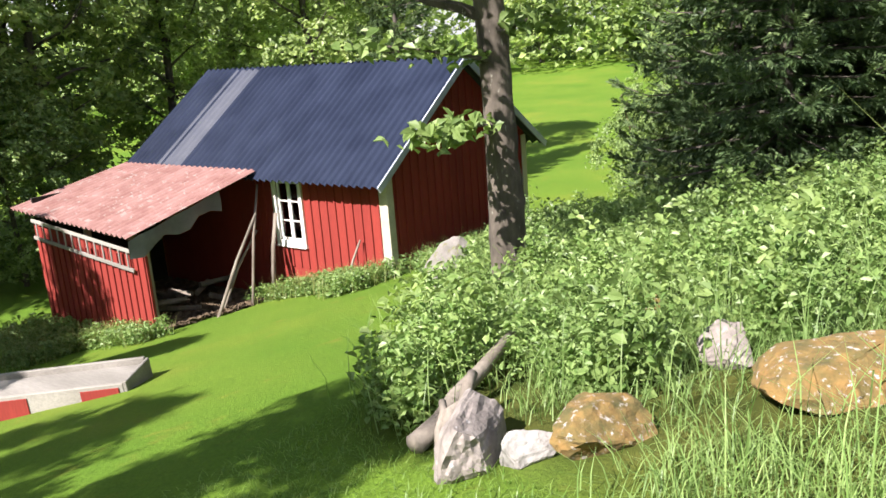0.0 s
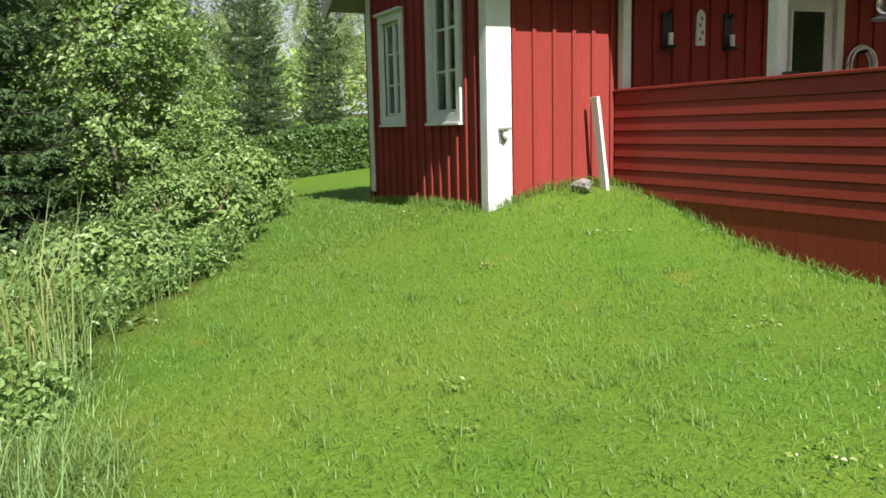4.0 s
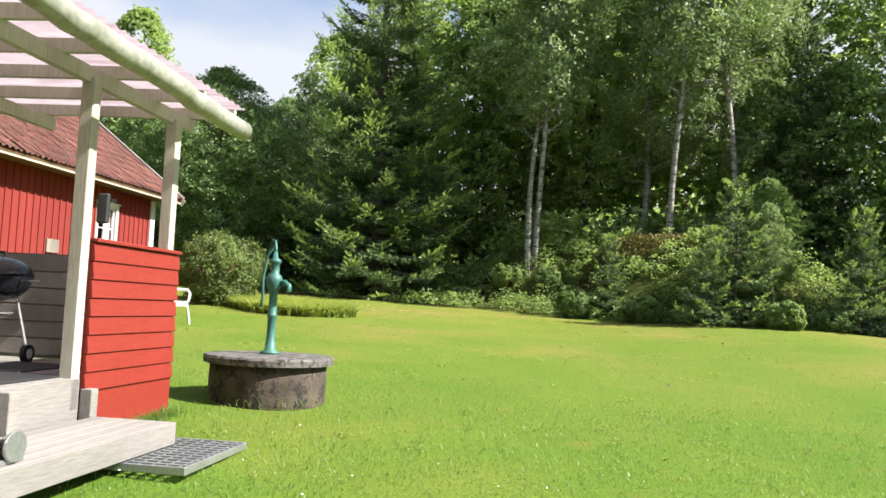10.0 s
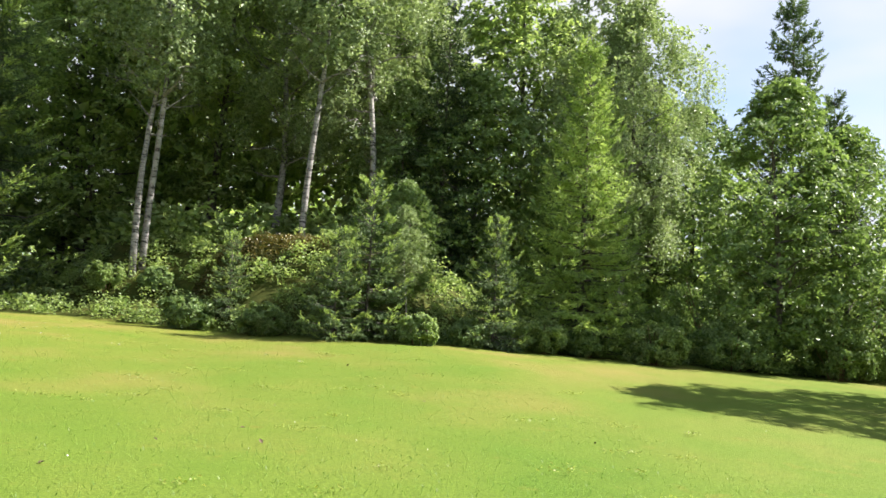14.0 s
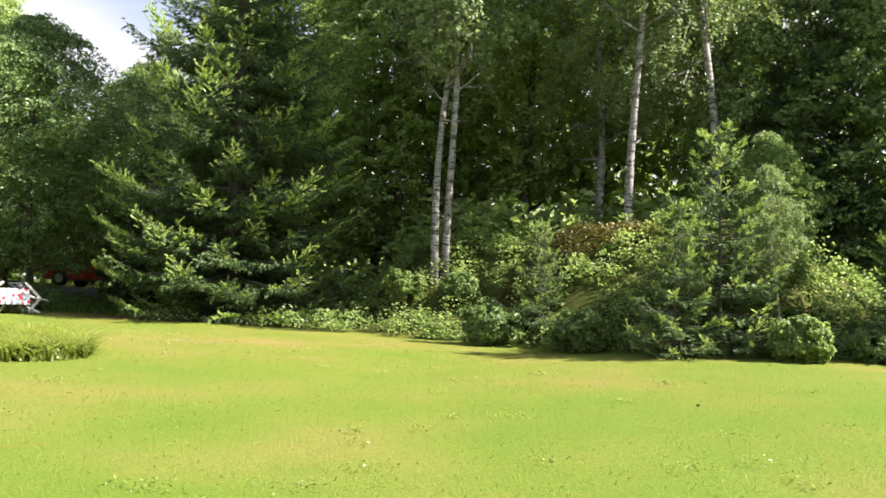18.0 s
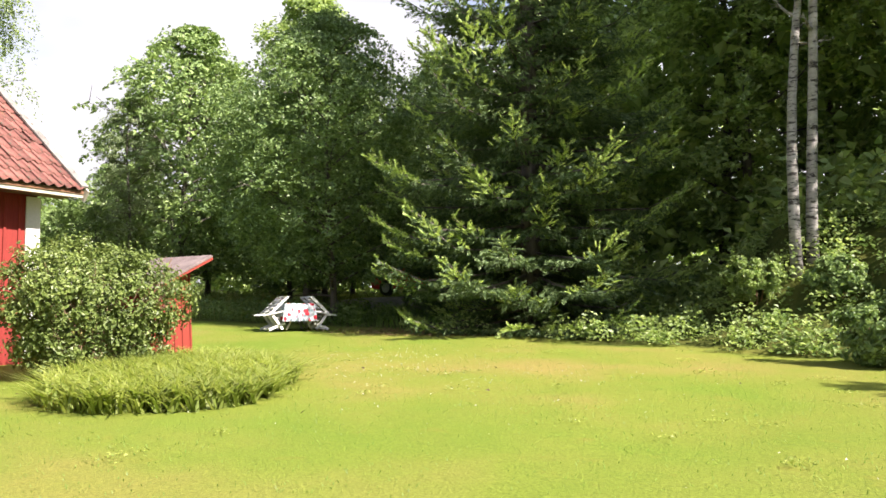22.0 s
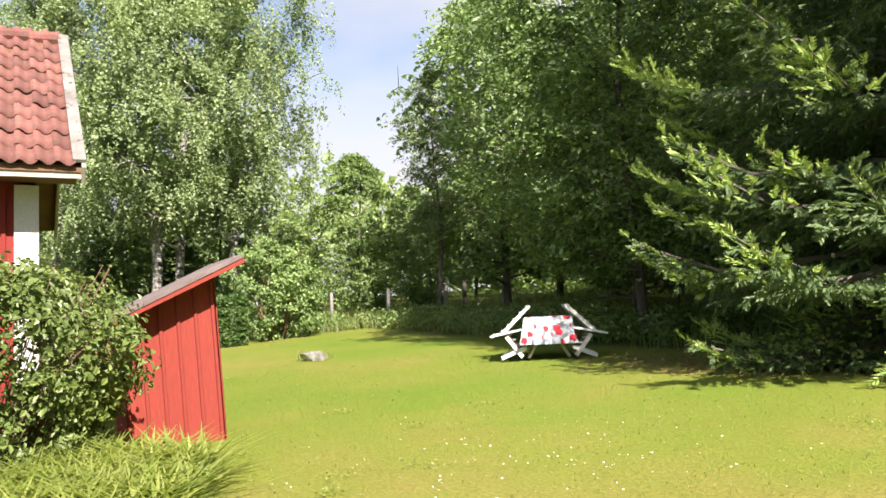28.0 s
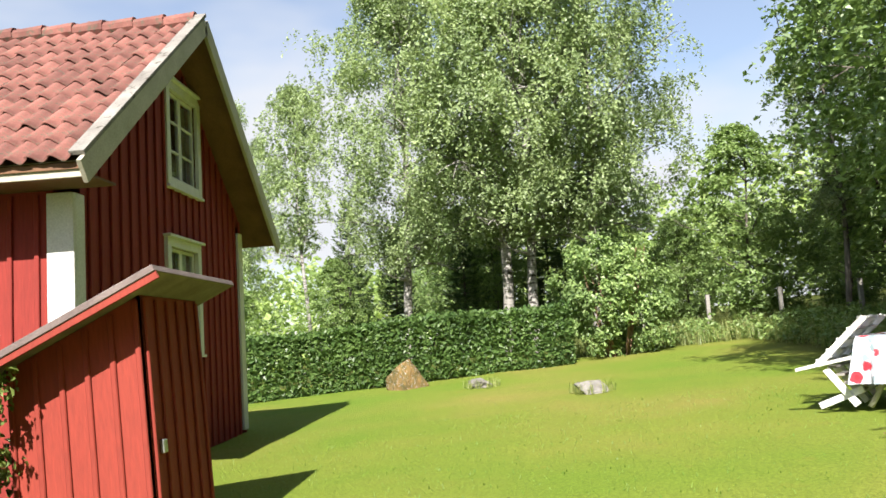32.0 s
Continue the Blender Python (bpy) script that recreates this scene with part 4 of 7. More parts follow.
# ---------- steps, mat, grate ----------
step_bench = thing("porch_step", "weathered grey plank step in front of the porch", "step", (1.98, -8.8, 0.4))
pl = mesh_of("plank", boxed(0, 0.113, -9.72, -7.78, -0.03, 0, 0.004), GREY_WOOD)
for k in range(5):
    piece("plank", pl, step_bench, pose(1.72 + k * 0.118, 0, 0.855))
part("front_board", boxed(1.69, 1.72, -9.73, -7.77, 0.70, 0.852, 0.004), GREY_WOOD, step_bench)
part("side_board", boxed(1.72, 2.31, -7.80, -7.77, 0.70, 0.824, 0.004), GREY_WOOD, step_bench)
part("side_board", boxed(1.72, 2.31, -9.73, -9.70, 0.70, 0.824, 0.004), GREY_WOOD, step_bench)
for x in (1.78, 2.2):
    for y in (-7.9, -9.6):
        part("leg", boxed(x - 0.045, x + 0.045, y - 0.045, y + 0.045, land(x, y) - 0.05, 0.825, 0.004), GREY_WOOD, step_bench)

# ---------- tool shed ----------
SX0, SX1, SY0, SY1 = 8.28, 9.2, -27.45, -26.6
SZ = land(8.6, -27)
shed = thing("tool_shed", "small leaning red board shed with a slanted felt roof", "shed", (8.7, -27, SZ))
s_lo, s_hi = 2.85, 3.2
s_wall = wall_sheet("wall", shed, (SY0, SY1, SX0, SZ - 0.1, [(SY0, s_hi), (SY1, s_lo)]), 0.03, SHED_RED, (), "x")
battens(s_wall, SHED_RED, [SY0 + 0.03 + 0.16 * k for k in range(6)], SX0, SZ - 0.05, lambda a: s_hi - (a - SY0) * 0.41 - 0.02, "x", -1, 0.035, 0.02)
s_side = wall_sheet("wall", shed, (SX0, SX1, SY0, SZ - 0.1, [(SX0, s_hi), (SX1, s_hi)]), 0.03, SHED_RED, (), "y")
battens(s_side, SHED_RED, [SX0 + 0.04 + 0.17 * k for k in range(6)], SY0, SZ - 0.05, lambda a: s_hi - 0.02, "y", -1, 0.035, 0.02)
wall_sheet("wall", shed, (SY0, SY1, SX1 - 0.03, SZ - 0.1, [(SY0, s_hi), (SY1, s_lo)]), 0.03, SHED_RED, (), "x")
wall_sheet("wall", shed, (SX0, SX1, SY1 - 0.03, SZ - 0.1, [(SX0, s_lo), (SX1, s_lo)]), 0.03, SHED_RED, (), "y")
part("latch", boxed(SX0 + 0.1, SX0 + 0.16, SY0 - 0.03, SY0 - 0.005, 2.25, 2.33, 0.004), STEEL, shed)
bm = beam(bmesh.new(), (8.69, SY0 - 0.22, s_hi + 0.115), (8.69, SY1 + 0.2, s_lo - 0.055), 1.42, 0.04)
part("roof", bm, surface("roof_felt", (0.12, 0.09, 0.085), (0.21, 0.165, 0.155), 4.0, 0.95, bump=0.5), shed, "sun-bleached roofing felt")
bm = beam(bmesh.new(), (8.0, SY0 - 0.23, s_hi + 0.09), (8.0, SY1 + 0.21, s_lo - 0.08), 0.02, 0.075)
part("roof_edge", bm, SHED_RED, shed)
shed.rotation_euler = (radians(-3.5), 0, 0)

# ---------- old barn down the slope ----------
BX0, BX1, BY0, BY1 = 10.2, 14.6, 8.5, 15.5
BZ = -2.5
barn = thing("barn", "old red barn with dark blue corrugated roof and white corner boards", "barn", (12.4, 12, BZ))
B_RIDGE, B_EAVE = (12.4, 1.2), (9.75, -0.72)
b_slope = (B_RIDGE[1] - B_EAVE[1]) / (B_RIDGE[0] - B_EAVE[0])
b_top = lambda a: B_RIDGE[1] - 0.06 - abs(a - B_RIDGE[0]) * b_slope
b_holes = [(10.66, 11.28, -1.95, -0.82)]
b_front = wall_sheet("wall", barn, (BY0, BY1, BX0, BZ - 0.9, [(BY0, -0.45), (BY1, -0.45)]), 0.14, RED, b_holes, "x")
battens(b_front, RED, [BY0 + 0.2 + 0.21 * k for k in range(16)], BX0, BZ + 0.05, lambda a: -0.6, "x", -1, holes=b_holes)
b_gable = wall_sheet("wall", barn, (BX0, BX1, BY0, BZ - 0.9, [(BX0, b_top(BX0)), (B_RIDGE[0], b_top(B_RIDGE[0])), (BX1, b_top(BX1))]), 0.14, RED, (), "y")
battens(b_gable, RED, [BX0 + 0.25 + 0.22 * k for k in range(19)], BY0, BZ + 0.3, lambda a: b_top(a) - 0.05, "y", -1)
wall_sheet("wall", barn, (BX0, BX1, BY1 - 0.14, BZ - 0.9, [(BX0, b_top(BX0)), (B_RIDGE[0], b_top(B_RIDGE[0])), (BX1, b_top(BX1))]), 0.14, RED, (), "y")
wall_sheet("wall", barn, (BY0, BY1, BX1 - 0.14, BZ - 0.9, [(BY0, -0.45), (BY1, -0.45)]), 0.14, RED, (), "x")
part("corner_board", boxed(BX0 - 0.03, BX0 - 0.003, BY0 - 0.03, BY0 + 0.16, BZ - 0.1, -0.65, 0.005), PALE, barn)
part("corner_board", boxed(BX0 - 0.003, BX0 + 0.14, BY0 - 0.03, BY0 - 0.003, BZ - 0.1, -0.5, 0.005), PALE, barn)
part("corner_board", boxed(BX1 - 0.14, BX1 + 0.02, BY0 - 0.03, BY0 - 0.003, BZ - 0.2, -0.5, 0.005), PALE, barn)
window(barn, BX0, *b_holes[0], "x", -1, 2, 3, 0.09)


def corrugated(parent, name, mat, lo0, lo1, hi0, hi1, pitch=0.17, amp=0.042, label="", seam=()):
    """Corrugated sheet between a lower edge lo0-lo1 and an upper edge hi0-hi1."""
    lo0, lo1, hi0, hi1 = map(Vector, (lo0, lo1, hi0, hi1))
    n = int((lo1 - lo0).length / pitch) * 4
    nrm = (lo1 - lo0).cross(hi0 - lo0).normalized()
    bm = bmesh.new()
    rows = []
    for i in range(n + 1):
        f = i / n
        off = nrm * amp * math.sin(i * math.pi / 2)
        rows.append([bm.verts.new(lo0.lerp(lo1, f) + off), bm.verts.new(hi0.lerp(hi1, f) + off)])
    for p, q in zip(rows, rows[1:]):
        bm.faces.new((p[0], q[0], q[1], p[1]))
    return part(name, bm, mat, parent, label, True)


corrugated(barn, "roof", METAL_BLUE, (B_EAVE[0], BY0 - 0.25, B_EAVE[1]), (B_EAVE[0], BY1 + 0.2, B_EAVE[1]), (B_RIDGE[0], BY0 - 0.25, B_RIDGE[1]), (B_RIDGE[0], BY1 + 0.2, B_RIDGE[1]), label="dark blue corrugated metal roof")
corrugated(barn, "roof", METAL_BLUE, (2 * B_RIDGE[0] - B_EAVE[0], BY0 - 0.25, B_EAVE[1]), (2 * B_RIDGE[0] - B_EAVE[0], BY1 + 0.2, B_EAVE[1]), (B_RIDGE[0], BY0 - 0.25, B_RIDGE[1]), (B_RIDGE[0], BY1 + 0.2, B_RIDGE[1]))
for x1, lab in ((B_EAVE[0], "blue-grey verge board"), (2 * B_RIDGE[0] - B_EAVE[0], "blue-grey verge board")):
    bm = beam(bmesh.new(), (x1, BY0 - 0.25, B_EAVE[1] - 0.04), (B_RIDGE[0], BY0 - 0.25, B_RIDGE[1] - 0.03), 0.03, 0.12)
    part("verge_board", bm, surface("pale_blue_board", (0.30, 0.34, 0.42), (0.45, 0.49, 0.58), 3.0, 0.6, bump=0.1), barn, lab)
corrugated(barn, "roof_patch", METAL_PALE, (B_EAVE[0] - 0.01, BY1 - 1.75, B_EAVE[1] + 0.03), (B_EAVE[0] - 0.01, BY1 - 0.95, B_EAVE[1] + 0.03), (B_RIDGE[0] - 0.1, BY1 - 1.75, B_RIDGE[1] - 0.04), (B_RIDGE[0] - 0.1, BY1 - 0.95, B_RIDGE[1] - 0.04), label="paler translucent roof sheet")
# lean-to
lean_to = thing("lean_to", "open lean-to with faded red corrugated roof against the barn", "shed", (8.6, 13.2, -3))
LX, LY0, LY1 = 7.4, 11.65, 15.3
corrugated(lean_to, "roof", METAL_RED, (LX - 0.25, LY0 - 0.1, -1.24), (LX - 0.25, LY1 + 0.1, -1.0), (9.85, LY0 - 0.3, -0.56), (9.85, LY1 + 0.3, -0.56), 0.15, 0.03, "faded red corrugated sheets")
l_wall = wall_sheet("wall", lean_to, (LY0 - 0.15, LY1 - 0.2, LX, -3.6, [(LY0 - 0.15, -1.6), (LY1 - 0.2, -1.35)]), 0.05, RED, (), "x")
battens(l_wall, RED, [LY0 - 0.1 + 0.2 * k for k in range(18)], LX, -3.4, lambda a: -1.62, "x", -1)
for y in (LY0 + 0.0, 13.4, LY1 - 0.3):
    part("post", boxed(LX + 0.06, LX + 0.16, y - 0.05, y + 0.05, -3.5, -1.25, 0.005), BARK_WOOD, lean_to)
part("wall_plate", beam(bmesh.new(), (LX + 0.11, LY0 - 0.1, -1.36), (LX + 0.11, LY1, -1.14), 0.1, 0.1), BARK_WOOD, lean_to)
# back wall coloured near black to stand in for the lean-to's inner shade
part("back_wall", boxed(LX + 0.1, BX0 - 0.03, LY1 - 0.1, LY1 - 0.05, -3.6, -0.85), SHADE_DARK, lean_to)
rng = random.Random(14)
bm = bmesh.new()
tarp = [[bm.verts.new((LX - 0.25 + 2.4 * i / 10, LY0 - 0.14 + 0.03 * math.sin(i * 2 + j), -1.27 + 0.6 * i / 10 - 0.02 - (0.0, 0.14, 0.3 + 0.08 * math.sin(i * 1.7))[j])) for j in range(3)] for i in range(9)]
for p, q in zip(tarp, tarp[1:]):
    for j in range(2):
        bm.faces.new((p[j], q[j], q[j + 1], p[j + 1]))
part("tarpaulin", bm, TARP, lean_to, "torn grey tarpaulin hanging from the roof edge", True)

ladder = thing("ladder", "weathered grey wooden ladder hung on the lean-to wall", "ladder", (7.3, 13.4, -1.6))
la, lb = Vector((7.32, 11.75, -1.86)), Vector((7.32, 15.0, -1.56))
for dz in (0.0, 0.33):
    part("rail", beam(bmesh.new(), la + Vector((0, 0, dz)), lb + Vector((0, 0, dz)), 0.035, 0.06), GREY_WOOD, ladder)
for k in range(13):
    p = la.lerp(lb, (k + 0.6) / 13.2)
    part("rung", rod(bmesh.new(), p, p + Vector((0, 0, 0.33)), 0.017, 0.017, 8), GREY_WOOD, ladder)
for (ax, ay, az), (bx, by, bz), r in (((8.3, 11.0, -2.85), (9.7, 11.35, -1.35), 0.035), ((9.0, 10.9, -2.65), (9.95, 11.5, -0.85), 0.03), ((8.6, 11.3, -2.85), (9.8, 11.5, -1.7), 0.03), ((9.55, 10.95, -2.65), (10.05, 11.2, -1.4), 0.045), ((9.75, 9.2, -2.5), (10.1, 9.12, -1.75), 0.025)):
    mid = Vector((ax, ay, az)).lerp(Vector((bx, by, bz)), 0.5) + Vector((0.03, 0.05, 0.02))
    solo("leaning_pole", tube([(ax, ay, land(ax, ay) - 0.03), mid, (bx, by, bz)], r, 7, 0.75), BARK_WOOD, "bare weathered pole leaning against the red barn", "pole", "poles leaning at the barn", smooth=True)
for k in range(16):
    x, y = rng.uniform(8.2, 9.8), rng.uniform(12.1, 14.2)
    z = land(x, y) + 0.06 + 0.1 * (k % 4)
    a = rng.uniform(0, 3.1)
    d = Vector((math.cos(a), math.sin(a), 0.05)) * rng.uniform(0.25, 0.5)
    solo("log", rod(bmesh.new(), Vector((x, y, z)) - d, Vector((x, y, z)) + d, 0.05, 0.06, 7), BARK_WOOD, "split firewood log lying in the lean-to", "firewood", "firewood in the lean-to")


# ---------- foliage helpers ----------
def leaf_cards(name, pts, size, mat, rng, up=0.35, aspect=1.5, fold=0.25, facing=None, shapely=False):
    """A mesh of separate small folded leaves at the given places, turned loosely to the directions in facing."""
    pts = np.asarray(pts)
    n = len(pts)
    nrm = rng.normal(size=(n, 3))
    nrm /= np.linalg.norm(nrm, axis=1)[:, None]
    if facing is None:
        nrm[:, 2] = np.abs(nrm[:, 2]) + up
    else:
        nrm = nrm * 0.62 + facing
    nrm /= np.linalg.norm(nrm, axis=1)[:, None]
    tan = np.cross(nrm, rng.normal(size=(n, 3)))
    tan /= np.linalg.norm(tan, axis=1)[:, None]
    bit = np.cross(nrm, tan)
    s = (size * rng.uniform(0.6, 1.35, n))[:, None]
    a, c = pts - tan * s * aspect / 2, pts + tan * s * aspect / 2
    b, d = pts + bit * s / 2 + nrm * s * fold, pts - bit * s / 2 + nrm * s * fold
    if shapely:
        # two halves along a midrib, widest below the middle, with a drooping tip
        c = c - nrm * s * 0.25
        mid = pts + tan * s * 0.05
        b, d = b - tan * s * 0.18, d - tan * s * 0.18
        b2, d2 = mid + tan * s * 0.35 + bit * s * 0.3 + nrm * s * 0.08, mid + tan * s * 0.35 - bit * s * 0.3 + nrm * s * 0.08
        verts = np.stack([a, b, b2, c, d2, d], 1).reshape(-1, 3)
        k = np.arange(n)[:, None] * 6
        me = bpy.data.meshes.new(name)
        me.from_pydata(verts.tolist(), [], (k + np.array([0, 1, 2, 3])).tolist() + (k + np.array([0, 3, 4, 5])).tolist())
        me.materials.append(mat)
        return me
    verts = np.stack([a, b, c, d], 1).reshape(-1, 3)
    me = bpy.data.meshes.new(name)
    me.from_pydata(verts.tolist(), [], np.arange(4 * n).reshape(-1, 4).tolist())
    me.materials.append(mat)
    return me


def blade_mesh(name, roots, height, width, mat, rng, lean=0.35, bend=0.5, double=True):
    """Grass blades: each a bent narrow strip of two quads' worth of triangles, standing on its root."""
    roots = np.asarray(roots)
    n = len(roots)
    h = (height * rng.uniform(0.55, 1.25, n))[:, None]
    ang = rng.uniform(0, 2 * np.pi, n)
    d = np.stack([np.cos(ang), np.sin(ang), np.zeros(n)], 1)
    side = np.stack([-np.sin(ang), np.cos(ang), np.zeros(n)], 1) * (width / 2)
    ln = rng.uniform(0.1, 1.0, n)[:, None] * lean
    mid = roots + d * h * ln * 0.35 + np.array([0, 0, 1.0]) * h * 0.6
    tip = roots + d * h * (ln + bend * rng.uniform(0, 1, n)[:, None] * 0.5) + np.array([0, 0, 1.0]) * h
    verts = np.stack([roots - side, roots + side, mid + side * 0.8, mid - side * 0.8, tip], 1).reshape(-1, 3)
    k = np.arange(n)[:, None] * 5
    quads = (k + np.array([0, 1, 2, 3])).tolist()
    tris = (k + np.array([3, 2, 4])).tolist()
    me = bpy.data.meshes.new(name)
    me.from_pydata(verts.tolist(), [], quads + tris)
    me.materials.append(mat)
    return me


def limb(start, direction, length, rng, sag=0.0, steps=5):
    pts, p, d = [Vector(start)], Vector(start), Vector(direction).normalized()
    for i in range(steps):
        d = (d + Vector(rng.normal(size=3)) * 0.14 + Vector((0, 0, -sag))).normalized()
        p = p + d * (length / steps)
        pts.append(p.copy())
    return pts


def broad_tree(name, height, spread, crown_low, sprays, leaf_size, bark, leaf, seed, label, category="tree", droop=0.0, trunk_r=None, limbs=22, lean=0.0, gaps=0.25, spray=0.45, per=26, lump=0.45, depth=0.24, shape=0.8):
    """A broad-leaved tree at the origin: tapered trunk, limbs reaching into the crown, and leaves in flat or hanging sprays with gaps between."""
    rng = np.random.default_rng(seed)
    tree = thing(name, label, category)
    r = trunk_r or height * 0.013
    trunk = [Vector((lean * z / height + 0.14 * math.sin(z * 0.55 + seed), 0.14 * math.cos(z * 0.47 + seed) - 0.14, z)) for z in np.linspace(-0.4, height * 0.95, 12)]
    stem = tube(trunk, r, 9, 0.14)
    if bark is OLD_BARK:
        bmesh.ops.subdivide_edges(stem, edges=[e for e in stem.edges], cuts=3, use_grid_fill=True)
        for v in stem.verts:
            c = Vector((lean * v.co.z / height, 0, v.co.z))
            v.co += (v.co - c).normalized() * r * (0.28 * noise.noise(v.co * 2.2) + 0.16 * noise.noise(v.co * 7))
    off = Vector((seed * 3.7, seed * 1.9, seed * 0.8))

    def envelope(f, a):
        ca, sa, z = math.cos(a), math.sin(a), f * height * (1 - crown_low)
        bulge = noise.noise(Vector((ca * 1.5, sa * 1.5, z * 0.33)) + off) + 0.55 * noise.noise(Vector((ca * 3.6, sa * 3.6, z * 0.85)) + off)
        return spread * math.sin(math.pi * (0.13 + 0.84 * f)) ** shape * (1 + lump * bulge)

    bm = bmesh.new()
    for k in range(limbs):
        u = (k + rng.uniform(0, 1)) / limbs
        a = k * 2.4 + rng.uniform(-0.6, 0.6)
        f = crown_low * 0.8 + (0.93 - crown_low * 0.8) * u
        base = trunk[min(10, int(f * 11))].lerp(trunk[min(11, int(f * 11) + 1)], (f * 11) % 1.0)
        reach = envelope(u, a) * rng.uniform(0.7, 1.0)
        pts = limb(base, (math.cos(a), math.sin(a), 0.30 + 0.6 * u), reach, rng, droop * 0.08)
        tube(pts, r * 0.30 * (1 - 0.6 * u) + 0.008, 5, 0.2, bm)
        for p in pts[2:]:
            for _ in range(2):
                q = p + (Vector(rng.normal(size=3)) + Vector((math.cos(a), math.sin(a), 0.2))).normalized() * 0.2 * reach
                tube([p, p.lerp(q, 0.6) + Vector((0, 0, 0.04)), q], 0.009 + 0.002 * reach, 3, 0.4, bm)
    part("trunk", stem, bark, tree, smooth=True)
    tagged(part("branching", bm, bark, tree), kind="stuff")
    heart, axis_n, sizes = [], [], []
    while len(heart) < sprays:
        f, a = rng.uniform() ** 0.92, rng.uniform(0, 2 * math.pi)
        rr = envelope(f, a) * (1 - min(0.92, rng.exponential(depth))) * rng.uniform(0.88, 1.12)
        z = height * (crown_low + (1 - crown_low) * f)
        p = Vector((rr * math.cos(a) + lean * z / height, rr * math.sin(a), z + 0.25 * noise.noise(Vector((a, z, seed)))))
        if noise.noise(Vector((p.x * 0.6, p.y * 0.6, p.z * 1.0)) + off) + 0.5 * noise.noise(Vector((p.x * 1.3, p.y * 1.3, p.z * 2.2)) + off) < gaps * 1.3 - 0.55:
            continue
        heart.append(p)
        axis_n.append(Vector((math.cos(a) * 0.45, math.sin(a) * 0.45, 1.0)))
        sizes.append(spray * rng.uniform(0.6, 1.3))
    idx = np.repeat(np.arange(sprays), per)
    n = len(idx)
    cen, nrm, rad = np.array(heart)[idx], np.array(axis_n), np.array(sizes)[idx][:, None]
    nrm = nrm + rng.normal(size=nrm.shape) * 0.28
    nrm = (nrm / np.linalg.norm(nrm, axis=1)[:, None])[idx]
    side = np.cross(nrm, rng.normal(size=(sprays, 3))[idx])
    side /= np.linalg.norm(side, axis=1)[:, None]
    fore = np.cross(nrm, side)
    q, w = rng.uniform(0, 2 * np.pi, n)[:, None], np.sqrt(rng.uniform(0, 1, n))[:, None]
    if droop:
        # hanging strings: leaves below one another on thin twigs
        string = (rng.uniform(0, 1, (sprays, 5))[idx, rng.integers(0, 5, n)] * 2 * np.pi)[:, None]
        fall = rng.uniform(0, 1, n)[:, None]
        pos = cen + (side * np.cos(string) + fore * np.sin(string)) * rad * (0.35 + 0.35 * fall) - np.array([0, 0, 1.0]) * fall * rad * 2.6 * droop + rng.normal(size=(n, 3)) * 0.05
        facing = nrm * 0.25 + np.array([0, 0, 0.3]) + (cen - np.array([0, 0, height * 0.5])) * np.array([0.22, 0.22, 0.0]) / max(spread, 1)
    else:
        pos = cen + (side * np.cos(q) + fore * np.sin(q) * 0.75) * w * rad - nrm * 0.3 * rad * w * w + nrm * rng.normal(size=(n, 1)) * rad * 0.12
        facing = nrm * 0.85
    hang(new("crown", leaf_cards("crown", pos, leaf_size, leaf, rng, facing=facing)), tree)
    return tree


